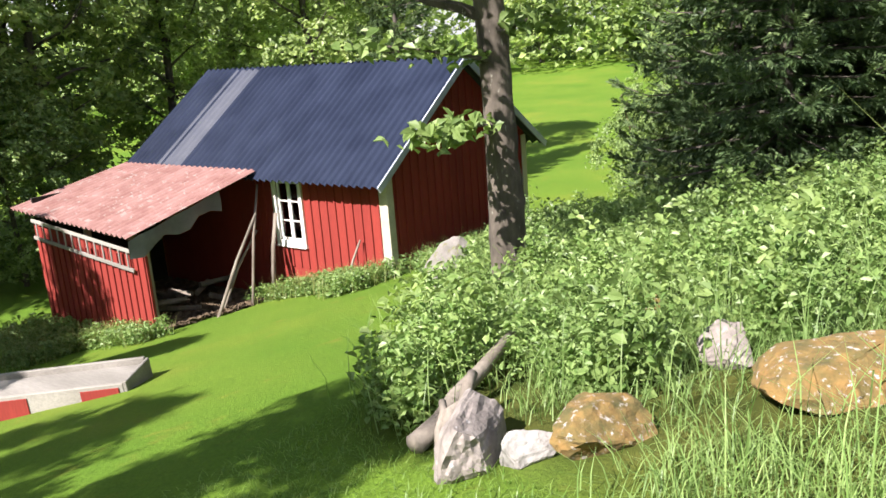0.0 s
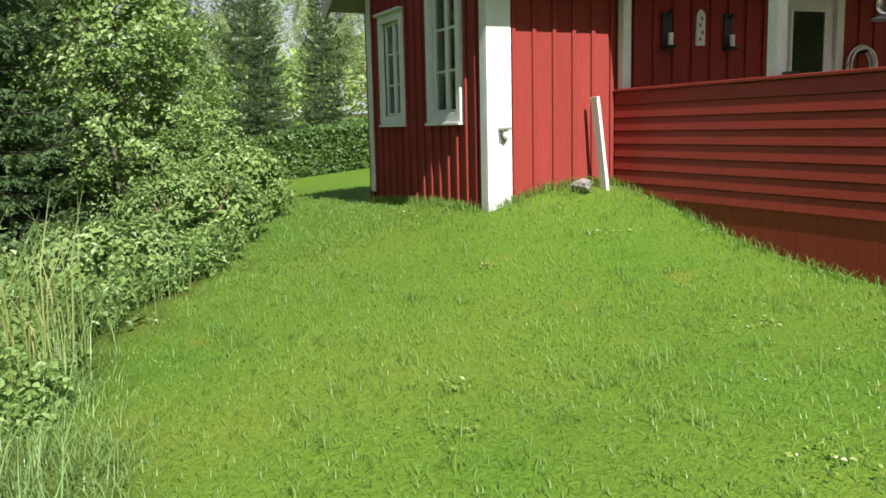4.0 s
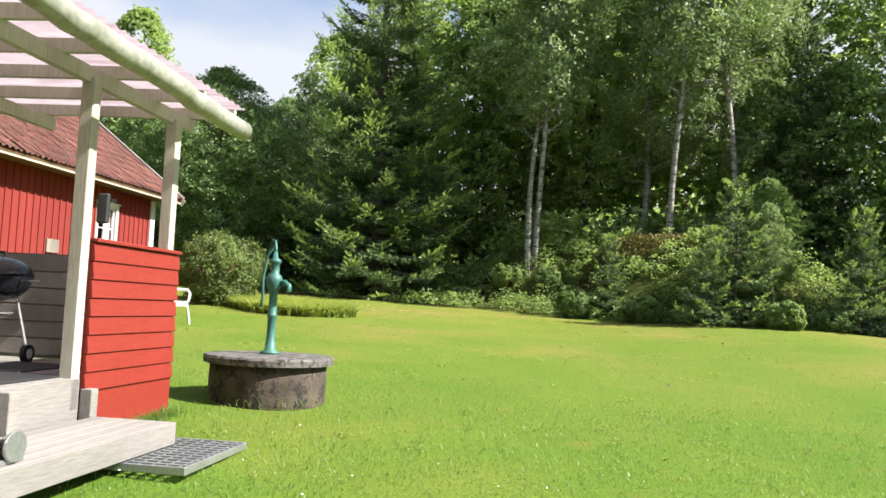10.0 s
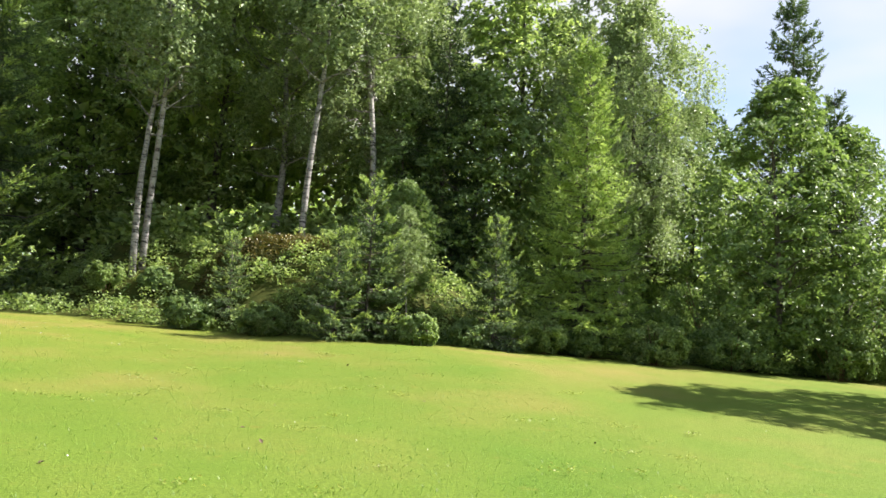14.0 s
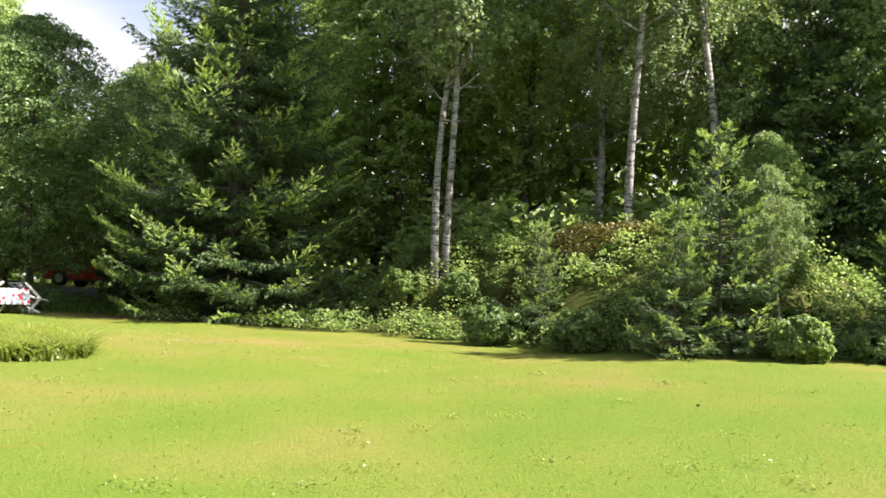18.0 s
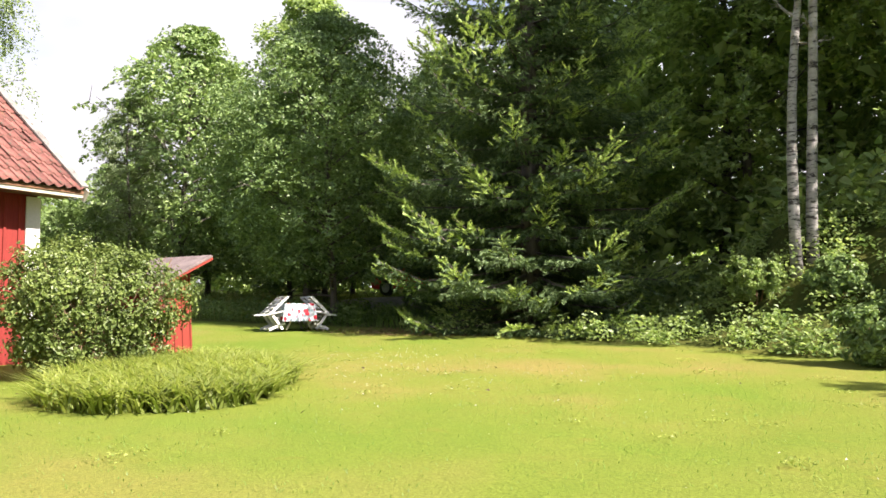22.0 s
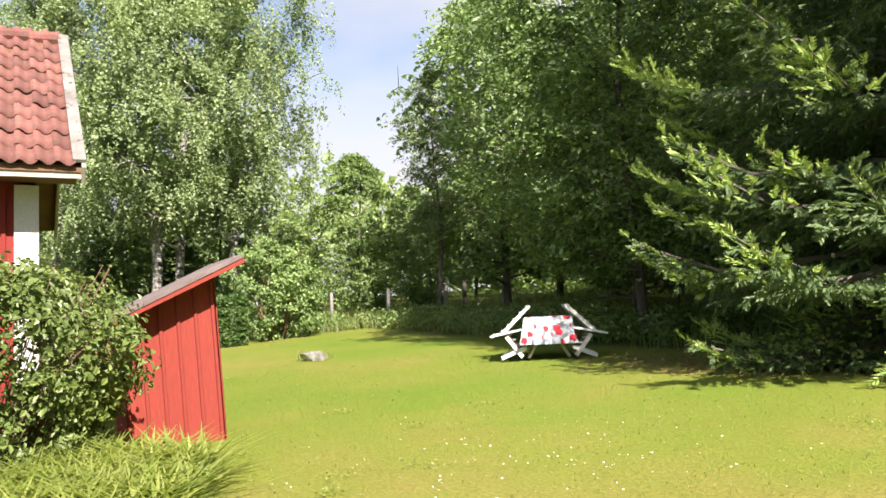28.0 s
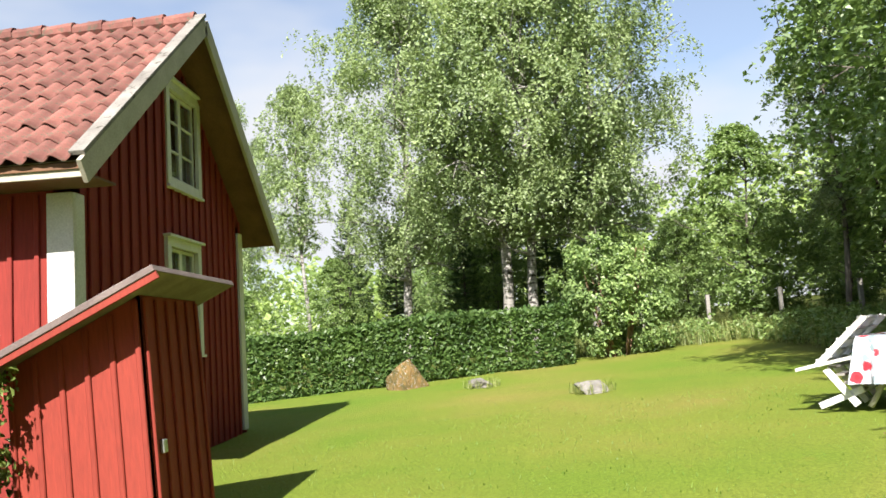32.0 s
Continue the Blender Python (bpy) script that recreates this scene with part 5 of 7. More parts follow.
def spruce(name, height, reach, seed, label, whorls=26, per=7, twigs=9, low=0.03, tip_mat=None, category="tree", ragged=0.28, twig=0.34, fine=1.0, taper=0.8, upturn=0.55, needle=None):
    """A spruce at the origin: separate branches that sag and turn up at the tip, flat fans of needle sprays on them, paler at the tips."""
    rng = np.random.default_rng(seed)
    tree = thing(name, label, category)
    stem = tube([(0, 0, z) for z in np.linspace(-0.4, height, 8)], height * 0.012, 8, 0.06)
    bm = bmesh.new()
    dark, pale = [], []
    for w in range(whorls):
        f0 = low + (0.985 - low) * (w / whorls) ** 1.12
        for b in range(per):
            f = min(0.985, max(low * 0.5, f0 + rng.uniform(-0.5, 0.5) * 1.3 / whorls))
            a = 2 * math.pi * (b + rng.uniform(-0.42, 0.42)) / per + w * 0.9
            ln = (reach * (1 - f) ** taper * (0.82 if f < 0.05 else 1.0) + 0.12) * (1 + rng.uniform(-ragged, ragged * 0.7))
            rise = 0.55 * f - 0.05 + rng.uniform(-0.08, 0.08)
            out = Vector((math.cos(a), math.sin(a), 0))
            side = Vector((-math.sin(a), math.cos(a), 0))
            z0 = max(0.16, f * height)
            sag = 0.68 - 0.3 * f

            def along(u):
                return out * (ln * u) + Vector((0, 0, max(0.06, z0 + ln * (rise * u - sag * u * u + upturn * u ** 3))))
            tube([along(0), along(0.35), along(0.7), along(0.97)], 0.012 + 0.008 * ln, 3, 0.2, bm)
            fresh = rng.choice((0.12, 0.55, 0.9, 0.98))
            n = max(4, round(twigs * (0.35 + 0.65 * ln / reach)))
            for i in range(2 * n):
                u = 0.16 + 0.82 * (i + rng.uniform(0, 0.9)) / (2 * n)
                p, lead = along(u), (along(min(1.0, u + 0.05)) - along(u - 0.05)).normalized()
                fan = (0.42 * ln * (1.02 - u) ** 0.8 + 0.10) * rng.uniform(0.7, 1.15)
                d = (lead * rng.uniform(0.65, 0.95) + side * (1 if i % 2 else -1) * rng.uniform(0.55, 0.95) + Vector((0, 0, rng.uniform(-0.22, 0.06) + 0.22 * max(0.0, u - 0.55)))).normalized()
                m = max(1, round(fan / (twig * 0.62)))
                for j in range(m):
                    q = p + d * (fan * j / m)
                    young = u + 0.22 * (j + 1) / m > 0.80 and rng.uniform() < fresh
                    e = (d + Vector(rng.normal(size=3)) * 0.22 + Vector((0, 0, rng.uniform(0.15, 0.75) if young else -0.25))).normalized()
                    (pale if young else dark).append((q, e, twig * rng.uniform(0.8, 1.25), (0.055 + 0.03 * rng.uniform()) * fine))
                    if rng.uniform() < 0.4 and u < 0.85:
                        dark.append((q, (d * 0.5 + Vector((0, 0, -1))).normalized(), twig * rng.uniform(0.6, 1.0), 0.06 * fine))
            for _ in range(max(3, int(ln * 3.2))):
                q = along(rng.uniform(0.72, 0.96))
                e = (out * rng.uniform(0.4, 1.0) + side * rng.uniform(-0.8, 0.8) + Vector((0, 0, rng.uniform(0.3, 1.0)))).normalized()
                (pale if rng.uniform() < fresh else dark).append((q, e, twig * rng.uniform(0.7, 1.2), 0.06 * fine))
            pale.append((along(0.88), (along(1.0) - along(0.86) + Vector((0, 0, 0.06 * ln))).normalized(), twig * 1.1, 0.075 * fine))
    part("trunk", stem, BARK, tree, smooth=True)
    tagged(part("branching", bm, BARK, tree), kind="stuff")
    for nm, rows, mat in (("needles", dark, needle or (NEEDLE_TIP if tip_mat else NEEDLE)), ("young_needles", pale, tip_mat or NEEDLE_TIP)):
        p, d = np.array([q[0] for q in rows]), np.array([q[1] for q in rows])
        ln, wd = np.array([q[2] for q in rows])[:, None], np.array([q[3] for q in rows])[:, None]
        s = np.cross(d, np.array([0, 0, 1.0]) + rng.normal(size=d.shape) * 0.45)
        s /= np.linalg.norm(s, axis=1)[:, None]
        # each spray: a central shoot and eight side shoots
        out = []
        for k, (f0, sw, l2) in enumerate(((0.0, 0.0, 1.0), (0.1, 0.75, 0.5), (0.16, -0.75, 0.5), (0.3, 0.72, 0.44), (0.36, -0.72, 0.44), (0.5, 0.7, 0.36), (0.55, -0.7, 0.36), (0.7, 0.65, 0.26), (0.74, -0.65, 0.26))):
            a = p + d * ln * f0
            dd = d + s * sw
            dd /= np.linalg.norm(dd, axis=1)[:, None]
            ss = np.cross(dd, np.array([0, 0, 0.7]) + rng.normal(size=dd.shape) * 0.8)
            ss /= np.linalg.norm(ss, axis=1)[:, None]
            l2 = l2 * rng.uniform(0.55, 1.2, (len(p), 1))
            m = a + dd * ln * l2 * 0.45
            e = a + dd * ln * l2 + np.array([0, 0, -1.0]) * ln * 0.12 * l2 * rng.uniform(0.0, 1.0, (len(p), 1))
            out.append(np.stack([a, m + ss * wd * 0.45, e, m - ss * wd * 0.45], 1).reshape(-1, 3))
        verts = np.concatenate(out)
        me = bpy.data.meshes.new(nm)
        me.from_pydata(verts.tolist(), [], np.arange(len(verts)).reshape(-1, 4).tolist())
        me.materials.append(mat)
        hang(new(nm, me), tree)
    return tree


def bush(name, at, size, leaves, leaf_size, leaf, seed, label, category="bush", box_like=0.0, stems=14):
    """A shrub at a place: stems and a shell-heavy cloud of leaves with an uneven outline."""
    rng = np.random.default_rng(seed)
    ob = thing(name, label, category, at)
    at = Vector(at)
    bm = bmesh.new()
    for k in range(stems):
        a = rng.uniform(0, 6.28)
        tip = Vector((math.cos(a) * size[0] * (0.6 + 0.35 * (stems > 20)), math.sin(a) * size[1] * (0.6 + 0.35 * (stems > 20)), size[2] * rng.uniform(0.35 if stems > 20 else 0.6, 0.97)))
        root = at + Vector((math.cos(a) * size[0] * 0.15, math.sin(a) * size[1] * 0.15, -0.15))
        tube([root, root.lerp(at + tip, 0.5) + Vector((0, 0, 0.1)), at + tip], (0.014 + 0.006 * size[2]) * (0.45 if stems > 20 else 1.0), 5, 0.3, bm)
    tagged(part("branching", bm, TWIG_BARK, ob), kind="stuff")
    n_cl = max(30, leaves // (38 if stems > 20 else 60))
    c = rng.normal(size=(n_cl, 3))
    c /= np.linalg.norm(c, axis=1)[:, None]
    if box_like:
        m = np.max(np.abs(c), axis=1)[:, None]
        c = c * (1 - box_like) + c / m * box_like
    lump = np.array([1.3 * noise.noise(Vector(v) * 1.7 + Vector((seed, 0, 0))) + 0.7 * noise.noise(Vector(v) * 4.5 + Vector((0, seed, 0))) for v in c])
    c = c * (rng.uniform(0.5, 1.0, n_cl) ** 0.5 * (1 + (0.2 if stems > 20 else 0.3) * lump))[:, None]
    idx = rng.integers(0, n_cl, leaves)
    d = rng.normal(size=(leaves, 3))
    d /= np.linalg.norm(d, axis=1)[:, None]
    scl = np.array([size[0], size[1], size[2] * 0.52])
    p = c[idx] * scl + d * rng.uniform(0.2, 1.1, (leaves, 1)) * (0.16 * max(size[0], size[2] * 0.5)) + np.array([0, 0, size[2] * 0.5])
    fac = d * 0.5 + c[idx] * 0.6 + np.array([0, 0, 0.4])
    keep = p[:, 2] > 0.01
    p, fac = p[keep] + np.array(at), fac[keep]
    hang(new("leaves", leaf_cards("leaves", p, leaf_size, leaf, rng, facing=fac, shapely=True)), ob)
    return ob


def place(tree, x, y, scale, turn, sink=0.0):
    c = copy_thing(tree, pose(x, y, land(x, y) - sink, 0, 0, turn) @ Matrix.Diagonal((scale, scale, scale, 1)))
    c.matrix_basis = pose(x, y, land(x, y) - sink, 0, 0, turn) @ Matrix.Diagonal((scale, scale, scale, 1))
    return c


def settle(tree, x, y, scale=1.0, turn=0.0):
    tree.matrix_basis = pose(x, y, land(x, y), 0, 0, turn) @ Matrix.Diagonal((scale, scale, scale, 1))
    return tree


# ---------- trees ----------
big_spruce = spruce("spruce", 22, 3.55, 11, "tall dense spruce with pale young branch tips at the lawn's edge", 48, 9, 13, 0.012, twig=0.22, fine=0.5, taper=0.72, ragged=0.3, upturn=0.72)
# the mid spruce's needles are darkened in colour, as if neighbours shaded it
mid_spruce = spruce("spruce", 12, 2.4, 12, "slender spruce with pale young tips at the wood's edge", 28, 7, 8, twig=0.28, fine=0.6, upturn=0.65, needle=SHADED_NEEDLE, tip_mat=NEEDLE)
small_fir = spruce("young_spruce", 4.2, 1.25, 13, "young spruce with an open crown in the undergrowth", 15, 6, 7, twig=0.17, fine=0.36, upturn=0.75, ragged=0.4)
bright_fir = spruce("larch", 9.5, 2.1, 14, "fresh light green young conifer with soft needles at the wood's edge", 32, 8, 9, tip_mat=YOUNG_NEEDLE, twig=0.22, fine=0.45, upturn=0.65)
birch = broad_tree("birch", 15, 2.9, 0.26, 1500, 0.07, BIRCH_BARK, BIRCH_LEAF, 21, "tall birch with hanging pale green leaves and a white trunk", droop=0.5, trunk_r=0.17, limbs=30, gaps=0.5, spray=0.56, per=42, lump=0.85, depth=0.26)
slim_birch = broad_tree("birch", 13, 2.1, 0.42, 640, 0.09, BIRCH_BARK, BIRCH_LEAF, 22, "slim birch with a light crown and pale trunk", droop=0.35, trunk_r=0.11, limbs=22, lean=0.8, gaps=0.4, spray=0.4, per=20, lump=0.55, depth=0.35)
beech = broad_tree("broadleaf_tree", 11, 3.9, 0.13, 2300, 0.085, BARK, BEECH_LEAF, 23, "broad-crowned deciduous tree with layered sprays of green leaves", limbs=34, gaps=0.2, spray=0.5, per=26, depth=0.22)
oak = broad_tree("broadleaf_tree", 12, 3.7, 0.12, 1150, 0.13, BARK, LEAF, 27, "broad-crowned deciduous tree with dense green leaves", limbs=26, gaps=0.24, spray=0.5, per=19)
aspen = broad_tree("deciduous_tree", 14, 2.9, 0.14, 1250, 0.125, BARK, DEEP_LEAF, 24, "tall dark-leaved deciduous tree in the wood", limbs=26, gaps=0.36, spray=0.46, per=18, lump=0.6)
maple = broad_tree("young_broadleaf_tree", 8, 2.4, 0.07, 900, 0.095, BARK, LEAF_LIGHT, 25, "young light green deciduous tree at the wood's edge", limbs=24, gaps=0.24, spray=0.36, per=20)
pine = broad_tree("pine", 17, 2.4, 0.3, 520, 0.10, BARK, PINE_LEAF, 26, "tall pine with a thin open crown", limbs=26, trunk_r=0.16, gaps=0.42, spray=0.42, per=26, lump=0.8)
settle(big_spruce, 6.1, -35.5, 1.0, 20)
settle(mid_spruce, 10.2, -39.2, 0.8, 40)
settle(small_fir, -5.9, -28.6, 1.0, 0)
settle(bright_fir, -12.0, -29.0, 0.96, 0)
settle(birch, 27.5, -29.5, 1.05, 10)
settle(slim_birch, 0.3, -35.05, 1.05, 200)
settle(beech, 12.8, -36.2, 0.8, 0)
settle(oak, -20.0, -36.0, 0.8, 0)
settle(aspen, -9.0, -43.6, 0.85, 0)
settle(maple, -7.2, -30.2, 0.42, 0)
settle(pine, 23.6, -37.6, 0.5, 0)
rng = random.Random(8)
for t, x, y, s in ((aspen, 2.4, -41.5, 0.95), (mid_spruce, -15.5, -36.5, 0.9), (small_fir, -9.1, -28.0, 0.86), (small_fir, -2.6, -31.4, 0.55), (mid_spruce, -9.8, -36.1, 0.90), (small_fir, -5.0, -28.0, 0.69), (slim_birch, -6.9, -28.6, 0.27),
                   (slim_birch, -0.35, -35.0, 1.12), (slim_birch, -5.15, -35.0, 1.15), (slim_birch, -7.0, -35.1, 1.2), (slim_birch, -16.8, -35.6, 1.2), (slim_birch, -8.0, -40, 1.2), (slim_birch, -15.0, -38.4, 1.1),
                   (aspen, 3.5, -43, 1.1), (aspen, -2.0, -41, 1.05), (aspen, -10, -42, 1.0), (aspen, -14, -40, 1.1), (aspen, 7, -46, 1.1), (aspen, -5, -46, 1.2), (aspen, -1, -48, 1.2), (aspen, -18, -36, 0.72), (aspen, -19, -44, 0.85), (birch, -4.2, -38.9, 0.95), (birch, -7.2, -37.2, 0.9), (aspen, 0.8, -44.5, 1.0),
                   (maple, -11.3, -36.2, 1.1), (maple, -8.3, -36.6, 0.8),
                   (beech, 11.6, -41.0, 0.8), (beech, 16.4, -39.6, 0.8), (aspen, 22.0, -46.0, 1.05), (oak, 9.4, -46, 1.0), (maple, -17.4, -27.6, 1.05), (maple, -19.8, -27.8, 0.95), (maple, -24.5, -26.8, 0.8), (oak, -29, -29, 0.7), (oak, -28, -20, 0.7),
                   (mid_spruce, -16.5, -38, 1.0), (mid_spruce, -24.5, -36.0, 1.25), (mid_spruce, -27.0, -36.5, 1.0), (aspen, -30, -34, 0.8), (aspen, -34, -26, 0.8),
                   (birch, 27.2, -27.1, 0.86), (birch, 27.5, -30.7, 0.98), (birch, 28.2, -32.6, 1.02), (mid_spruce, 31.0, -28.4, 0.42), (mid_spruce, 31.6, -31.2, 0.5), (mid_spruce, 30.4, -26.2, 0.4), (oak, 34.5, -29.6, 0.55), (oak, 35, -33.5, 0.55), (slim_birch, 34, -22.3, 0.8), (oak, 38, -28, 0.5), (pine, 25.6, -39.6, 0.5), (oak, 23.3, -40.2, 0.9), (oak, 27.0, -44.5, 0.9), (maple, 20.0, -42.5, 1.0), (maple, 28.3, -36.8, 0.72),
                   (maple, 31, -38.5, 0.45), (maple, 28.0, -39.5, 0.5), (maple, 33, -41.5, 0.6), (oak, 36, -46, 0.6), (maple, 30.5, -35.5, 0.4), (maple, 34, -36, 0.5), (mid_spruce, 31.5, -24.5, 0.5), (mid_spruce, 30, -17, 0.5), (mid_spruce, 32, -11, 0.55), (mid_spruce, 29, -8, 0.5), (mid_spruce, 34, -8.5, 0.7), (birch, 40, -9, 0.95), (birch, 33, 0, 0.9), (birch, 45, -16, 0.9), (oak, 46, -26, 0.6), (maple, 30.5, -20.5, 0.5), (maple, 29, -24.5, 0.45), (maple, 31.5, -29.5, 0.5), (maple, 30.2, -33.0, 0.4),
                   (birch, 26, -1, 0.8), (maple, 36, -55, 1.0), (maple, 30, -58, 1.1), (maple, 42, -52, 1.0), (maple, 25.5, -59, 1.1), (maple, 47, -48, 0.9), (oak, 16.5, -49, 0.8), (oak, 23, -50, 0.85), (oak, 19.5, -44, 0.8), (aspen, 12, -50, 1.0), (oak, -19.4, -18.9, 0.80), (birch, -16.4, -34.4, 0.82)):
    place(t, x, y, s * rng.uniform(0.96, 1.05), rng.uniform(0, 360))
# trees round the old barn, and those beside the path whose shade falls on the slope
for t, x, y, s in ((aspen, 14.5, 20.5, 0.9), (aspen, 10.5, 20.0, 0.95), (aspen, 7.0, 19.5, 0.9), (aspen, 17.5, 17.5, 0.9), (oak, 4.0, 21, 1.0), (oak, 12, 24, 1.1), (aspen, 20, 24, 1.0), (oak, 0.5, 24, 1.0), (aspen, 5.5, 26, 1.1), (maple, 8.5, 18.3, 0.7),
                   (mid_spruce, 17.5, 14.2, 0.8), (mid_spruce, 19.0, 1.8, 1.1), (mid_spruce, 15.8, 2.2, 1.0), (mid_spruce, 13.2, 1.2, 0.95), (mid_spruce, 11.4, 2.4, 0.8), (mid_spruce, 14.2, 4.0, 0.9), (mid_spruce, 12.4, -0.2, 0.7), (mid_spruce, 17, -0.8, 0.75), (maple, 19.5, 5.0, 0.6), (maple, 12.9, -2.0, 0.55), (maple, 15.0, -2.9, 0.5), (maple, 21, 8.0, 0.5), (oak, 24, 2, 0.8),
                   (oak, 60, 26, 1.3), (oak, 66, 20, 1.2), (aspen, 58, 34, 1.2), (mid_spruce, 70, 30, 1.4), (aspen, 64, 42, 1.3), (oak, 50, 44, 1.2), (aspen, 42, 50, 1.3), (oak, 74, 12, 1.2), (aspen, 36, 36, 1.2), (aspen, 28, 40, 1.2),
                   (aspen, -6.5, 6.6, 0.64), (aspen, -4.6, 3.6, 0.54), (aspen, -8.0, 8.6, 0.6), (aspen, 0, 20.8, 1.1), (aspen, -4, 21.5, 1.2), (aspen, 3, 22.8, 1.1), (aspen, -1, 25, 1.2), (aspen, -2.5, 10.5, 0.6), (oak, -3.0, 13.6, 0.7), (aspen, 1.5, 14.8, 0.55)):
    place(t, x, y, s * rng.uniform(0.95, 1.06), rng.uniform(0, 360))
# far woods that close the horizon
far_rng = random.Random(9)
for k in range(46):
    a = 2 * math.pi * k / 46 + far_rng.uniform(-0.05, 0.05)
    d = far_rng.uniform(78, 100)
    x, y = 4 + d * math.cos(a), -14 + d * math.sin(a)
    place(far_rng.choice((oak, aspen, mid_spruce, oak)), x, y, far_rng.uniform(0.75, 1.0), far_rng.uniform(0, 360))
far_np = np.random.default_rng(10)
far_a = far_np.uniform(0, 2 * np.pi, 150000)
far_d = far_np.uniform(62, 100, 150000)
far_h = 8.5 + 1.6 * np.sin(far_a * 9) + 1.2 * np.sin(far_a * 23 + 1)
far_p = np.stack([4 + far_d * np.cos(far_a), -14 + far_d * np.sin(far_a), far_np.uniform(0, 1, 150000) ** 0.8 * far_h], 1)
far_p[:, 2] += np.array([land(x, y) for x, y, _ in far_p])
tagged(new("far_woods", leaf_cards("far_woods", far_p, 0.42, DEEP_LEAF, far_np)), "dense distant woods closing the horizon", "woods", kind="stuff")

# ---------- bushes, hedge ----------
bush("round_bush", (7.95, -25.35, land(7.95, -25.35)), (0.98, 1.2, 1.75), 27000, 0.037, BUSH_LEAF, 31, "rounded green shrub with bare brown twigs beside the house", box_like=0.3, stems=110)
bush("lilac_bush", (22.6, -32.1, land(22.6, -32.1)), (1.3, 1.3, 2.5), 13000, 0.06, LEAF, 32, "tall loose green shrub at the lawn's edge")
hedge_rng = np.random.default_rng(33)
hp = []
for k in range(85000):
    y = hedge_rng.uniform(-31, 2)
    f = hedge_rng.uniform()
    x = 17.4 + (-5 - y) * 0.177 + (hedge_rng.uniform(-0.65, 0.65) if f < 0.4 else (-0.68 + 0.08 * abs(hedge_rng.normal())))
    top = 0.9 + 0.3 * step((-8 - y) / 14)
    z = hedge_rng.uniform(0.02, top + 0.05) if f >= 0.4 else top + 0.06 * hedge_rng.normal()
    hp.append((x + 0.08 * math.sin(y * 2.1), y, land(x, y) + z + 0.05 * math.sin(y * 1.3)))
hedge = thing("hedge", "long clipped green hedge behind the lawn", "hedge", (18.6, -12, land(18.6, -12)))
hang(new("leaves", leaf_cards("leaves", hp, 0.075, HEDGE_LEAF, hedge_rng, 0.1)), hedge)
bm = bmesh.new()
for k in range(33):
    y = -30.7 + k
    hx = 17.4 + (-5 - y) * 0.177
    tube([(hx, y, land(hx, y) - 0.1), (hx + 0.05, y + 0.1, land(hx, y) + 0.75)], 0.03, 5, 0.5, bm)
tagged(part("branching", bm, BARK, hedge), kind="stuff")

# leafy interior of the wood, behind the edge trees
deep_np = np.random.default_rng(12)
deep_x, deep_y = deep_np.uniform(-30, 11, 15000), deep_np.uniform(-56, -39.5, 15000)
deep_z = np.array([land(x, y) for x, y in zip(deep_x, deep_y)]) + deep_np.uniform(0, 1, 15000) ** 0.8 * 8.5
tagged(new("wood_interior", leaf_cards("wood_interior", np.stack([deep_x, deep_y, deep_z], 1), 0.34, DEEP_LEAF, deep_np)), "dense dark foliage deep inside the wood", "woods", kind="stuff")


thick_x, thick_y = deep_np.uniform(8, 48, 16000), deep_np.uniform(-62, -50, 16000)
thick_z = np.array([land(x, y) for x, y in zip(thick_x, thick_y)]) + deep_np.uniform(0, 1, 16000) ** 0.8 * 5.5
tagged(new("far_thicket", leaf_cards("far_thicket", np.stack([thick_x, thick_y, thick_z], 1), 0.3, DEEP_LEAF, deep_np)), "dense thicket beyond the meadow", "thicket", kind="stuff")


# ---------- old tree by the barn ----------
barn_tree = broad_tree("old_tree", 9, 2.8, 0.4, 420, 0.09, OLD_BARK, LEAF, 41, "old rough-barked tree with sparse low twigs in front of the barn", trunk_r=0.21, limbs=16, lean=0.5, spray=0.4, per=22)
settle(barn_tree, 6.62, 3.75, 1.0, 123)
rng41 = np.random.default_rng(42)
tree_place = pose(6.62, 3.75, land(6.62, 3.75), 0, 0, 123).inverted()
for (rx, ry, rz), (dx, dy, dz), ln, k in (((6.6, 3.8, 0.72), (-1.0, 0.33, 0.12), 1.15, 170), ((6.6, 3.8, 1.35), (-0.4, 0.9, 0.3), 1.2, 120), ((6.65, 3.7, 1.6), (0.8, -0.5, 0.2), 1.3, 140)):
    tw = limb((rx, ry, rz), (dx, dy, dz), ln, rng41, 0.03)
    part("twig", tube([tree_place @ p for p in tw], 0.022, 5, 0.3), OLD_BARK, barn_tree)
    tw_pts = np.array([tree_place @ tw[1 + int(i)] for i in rng41.integers(0, 5, k)]) + rng41.normal(size=(k, 3)) * np.array([0.13, 0.13, 0.06])
    hang(new("twig_leaves", leaf_cards("twig_leaves", tw_pts, 0.085, LEAF_LIGHT, rng41, shapely=True)), barn_tree)

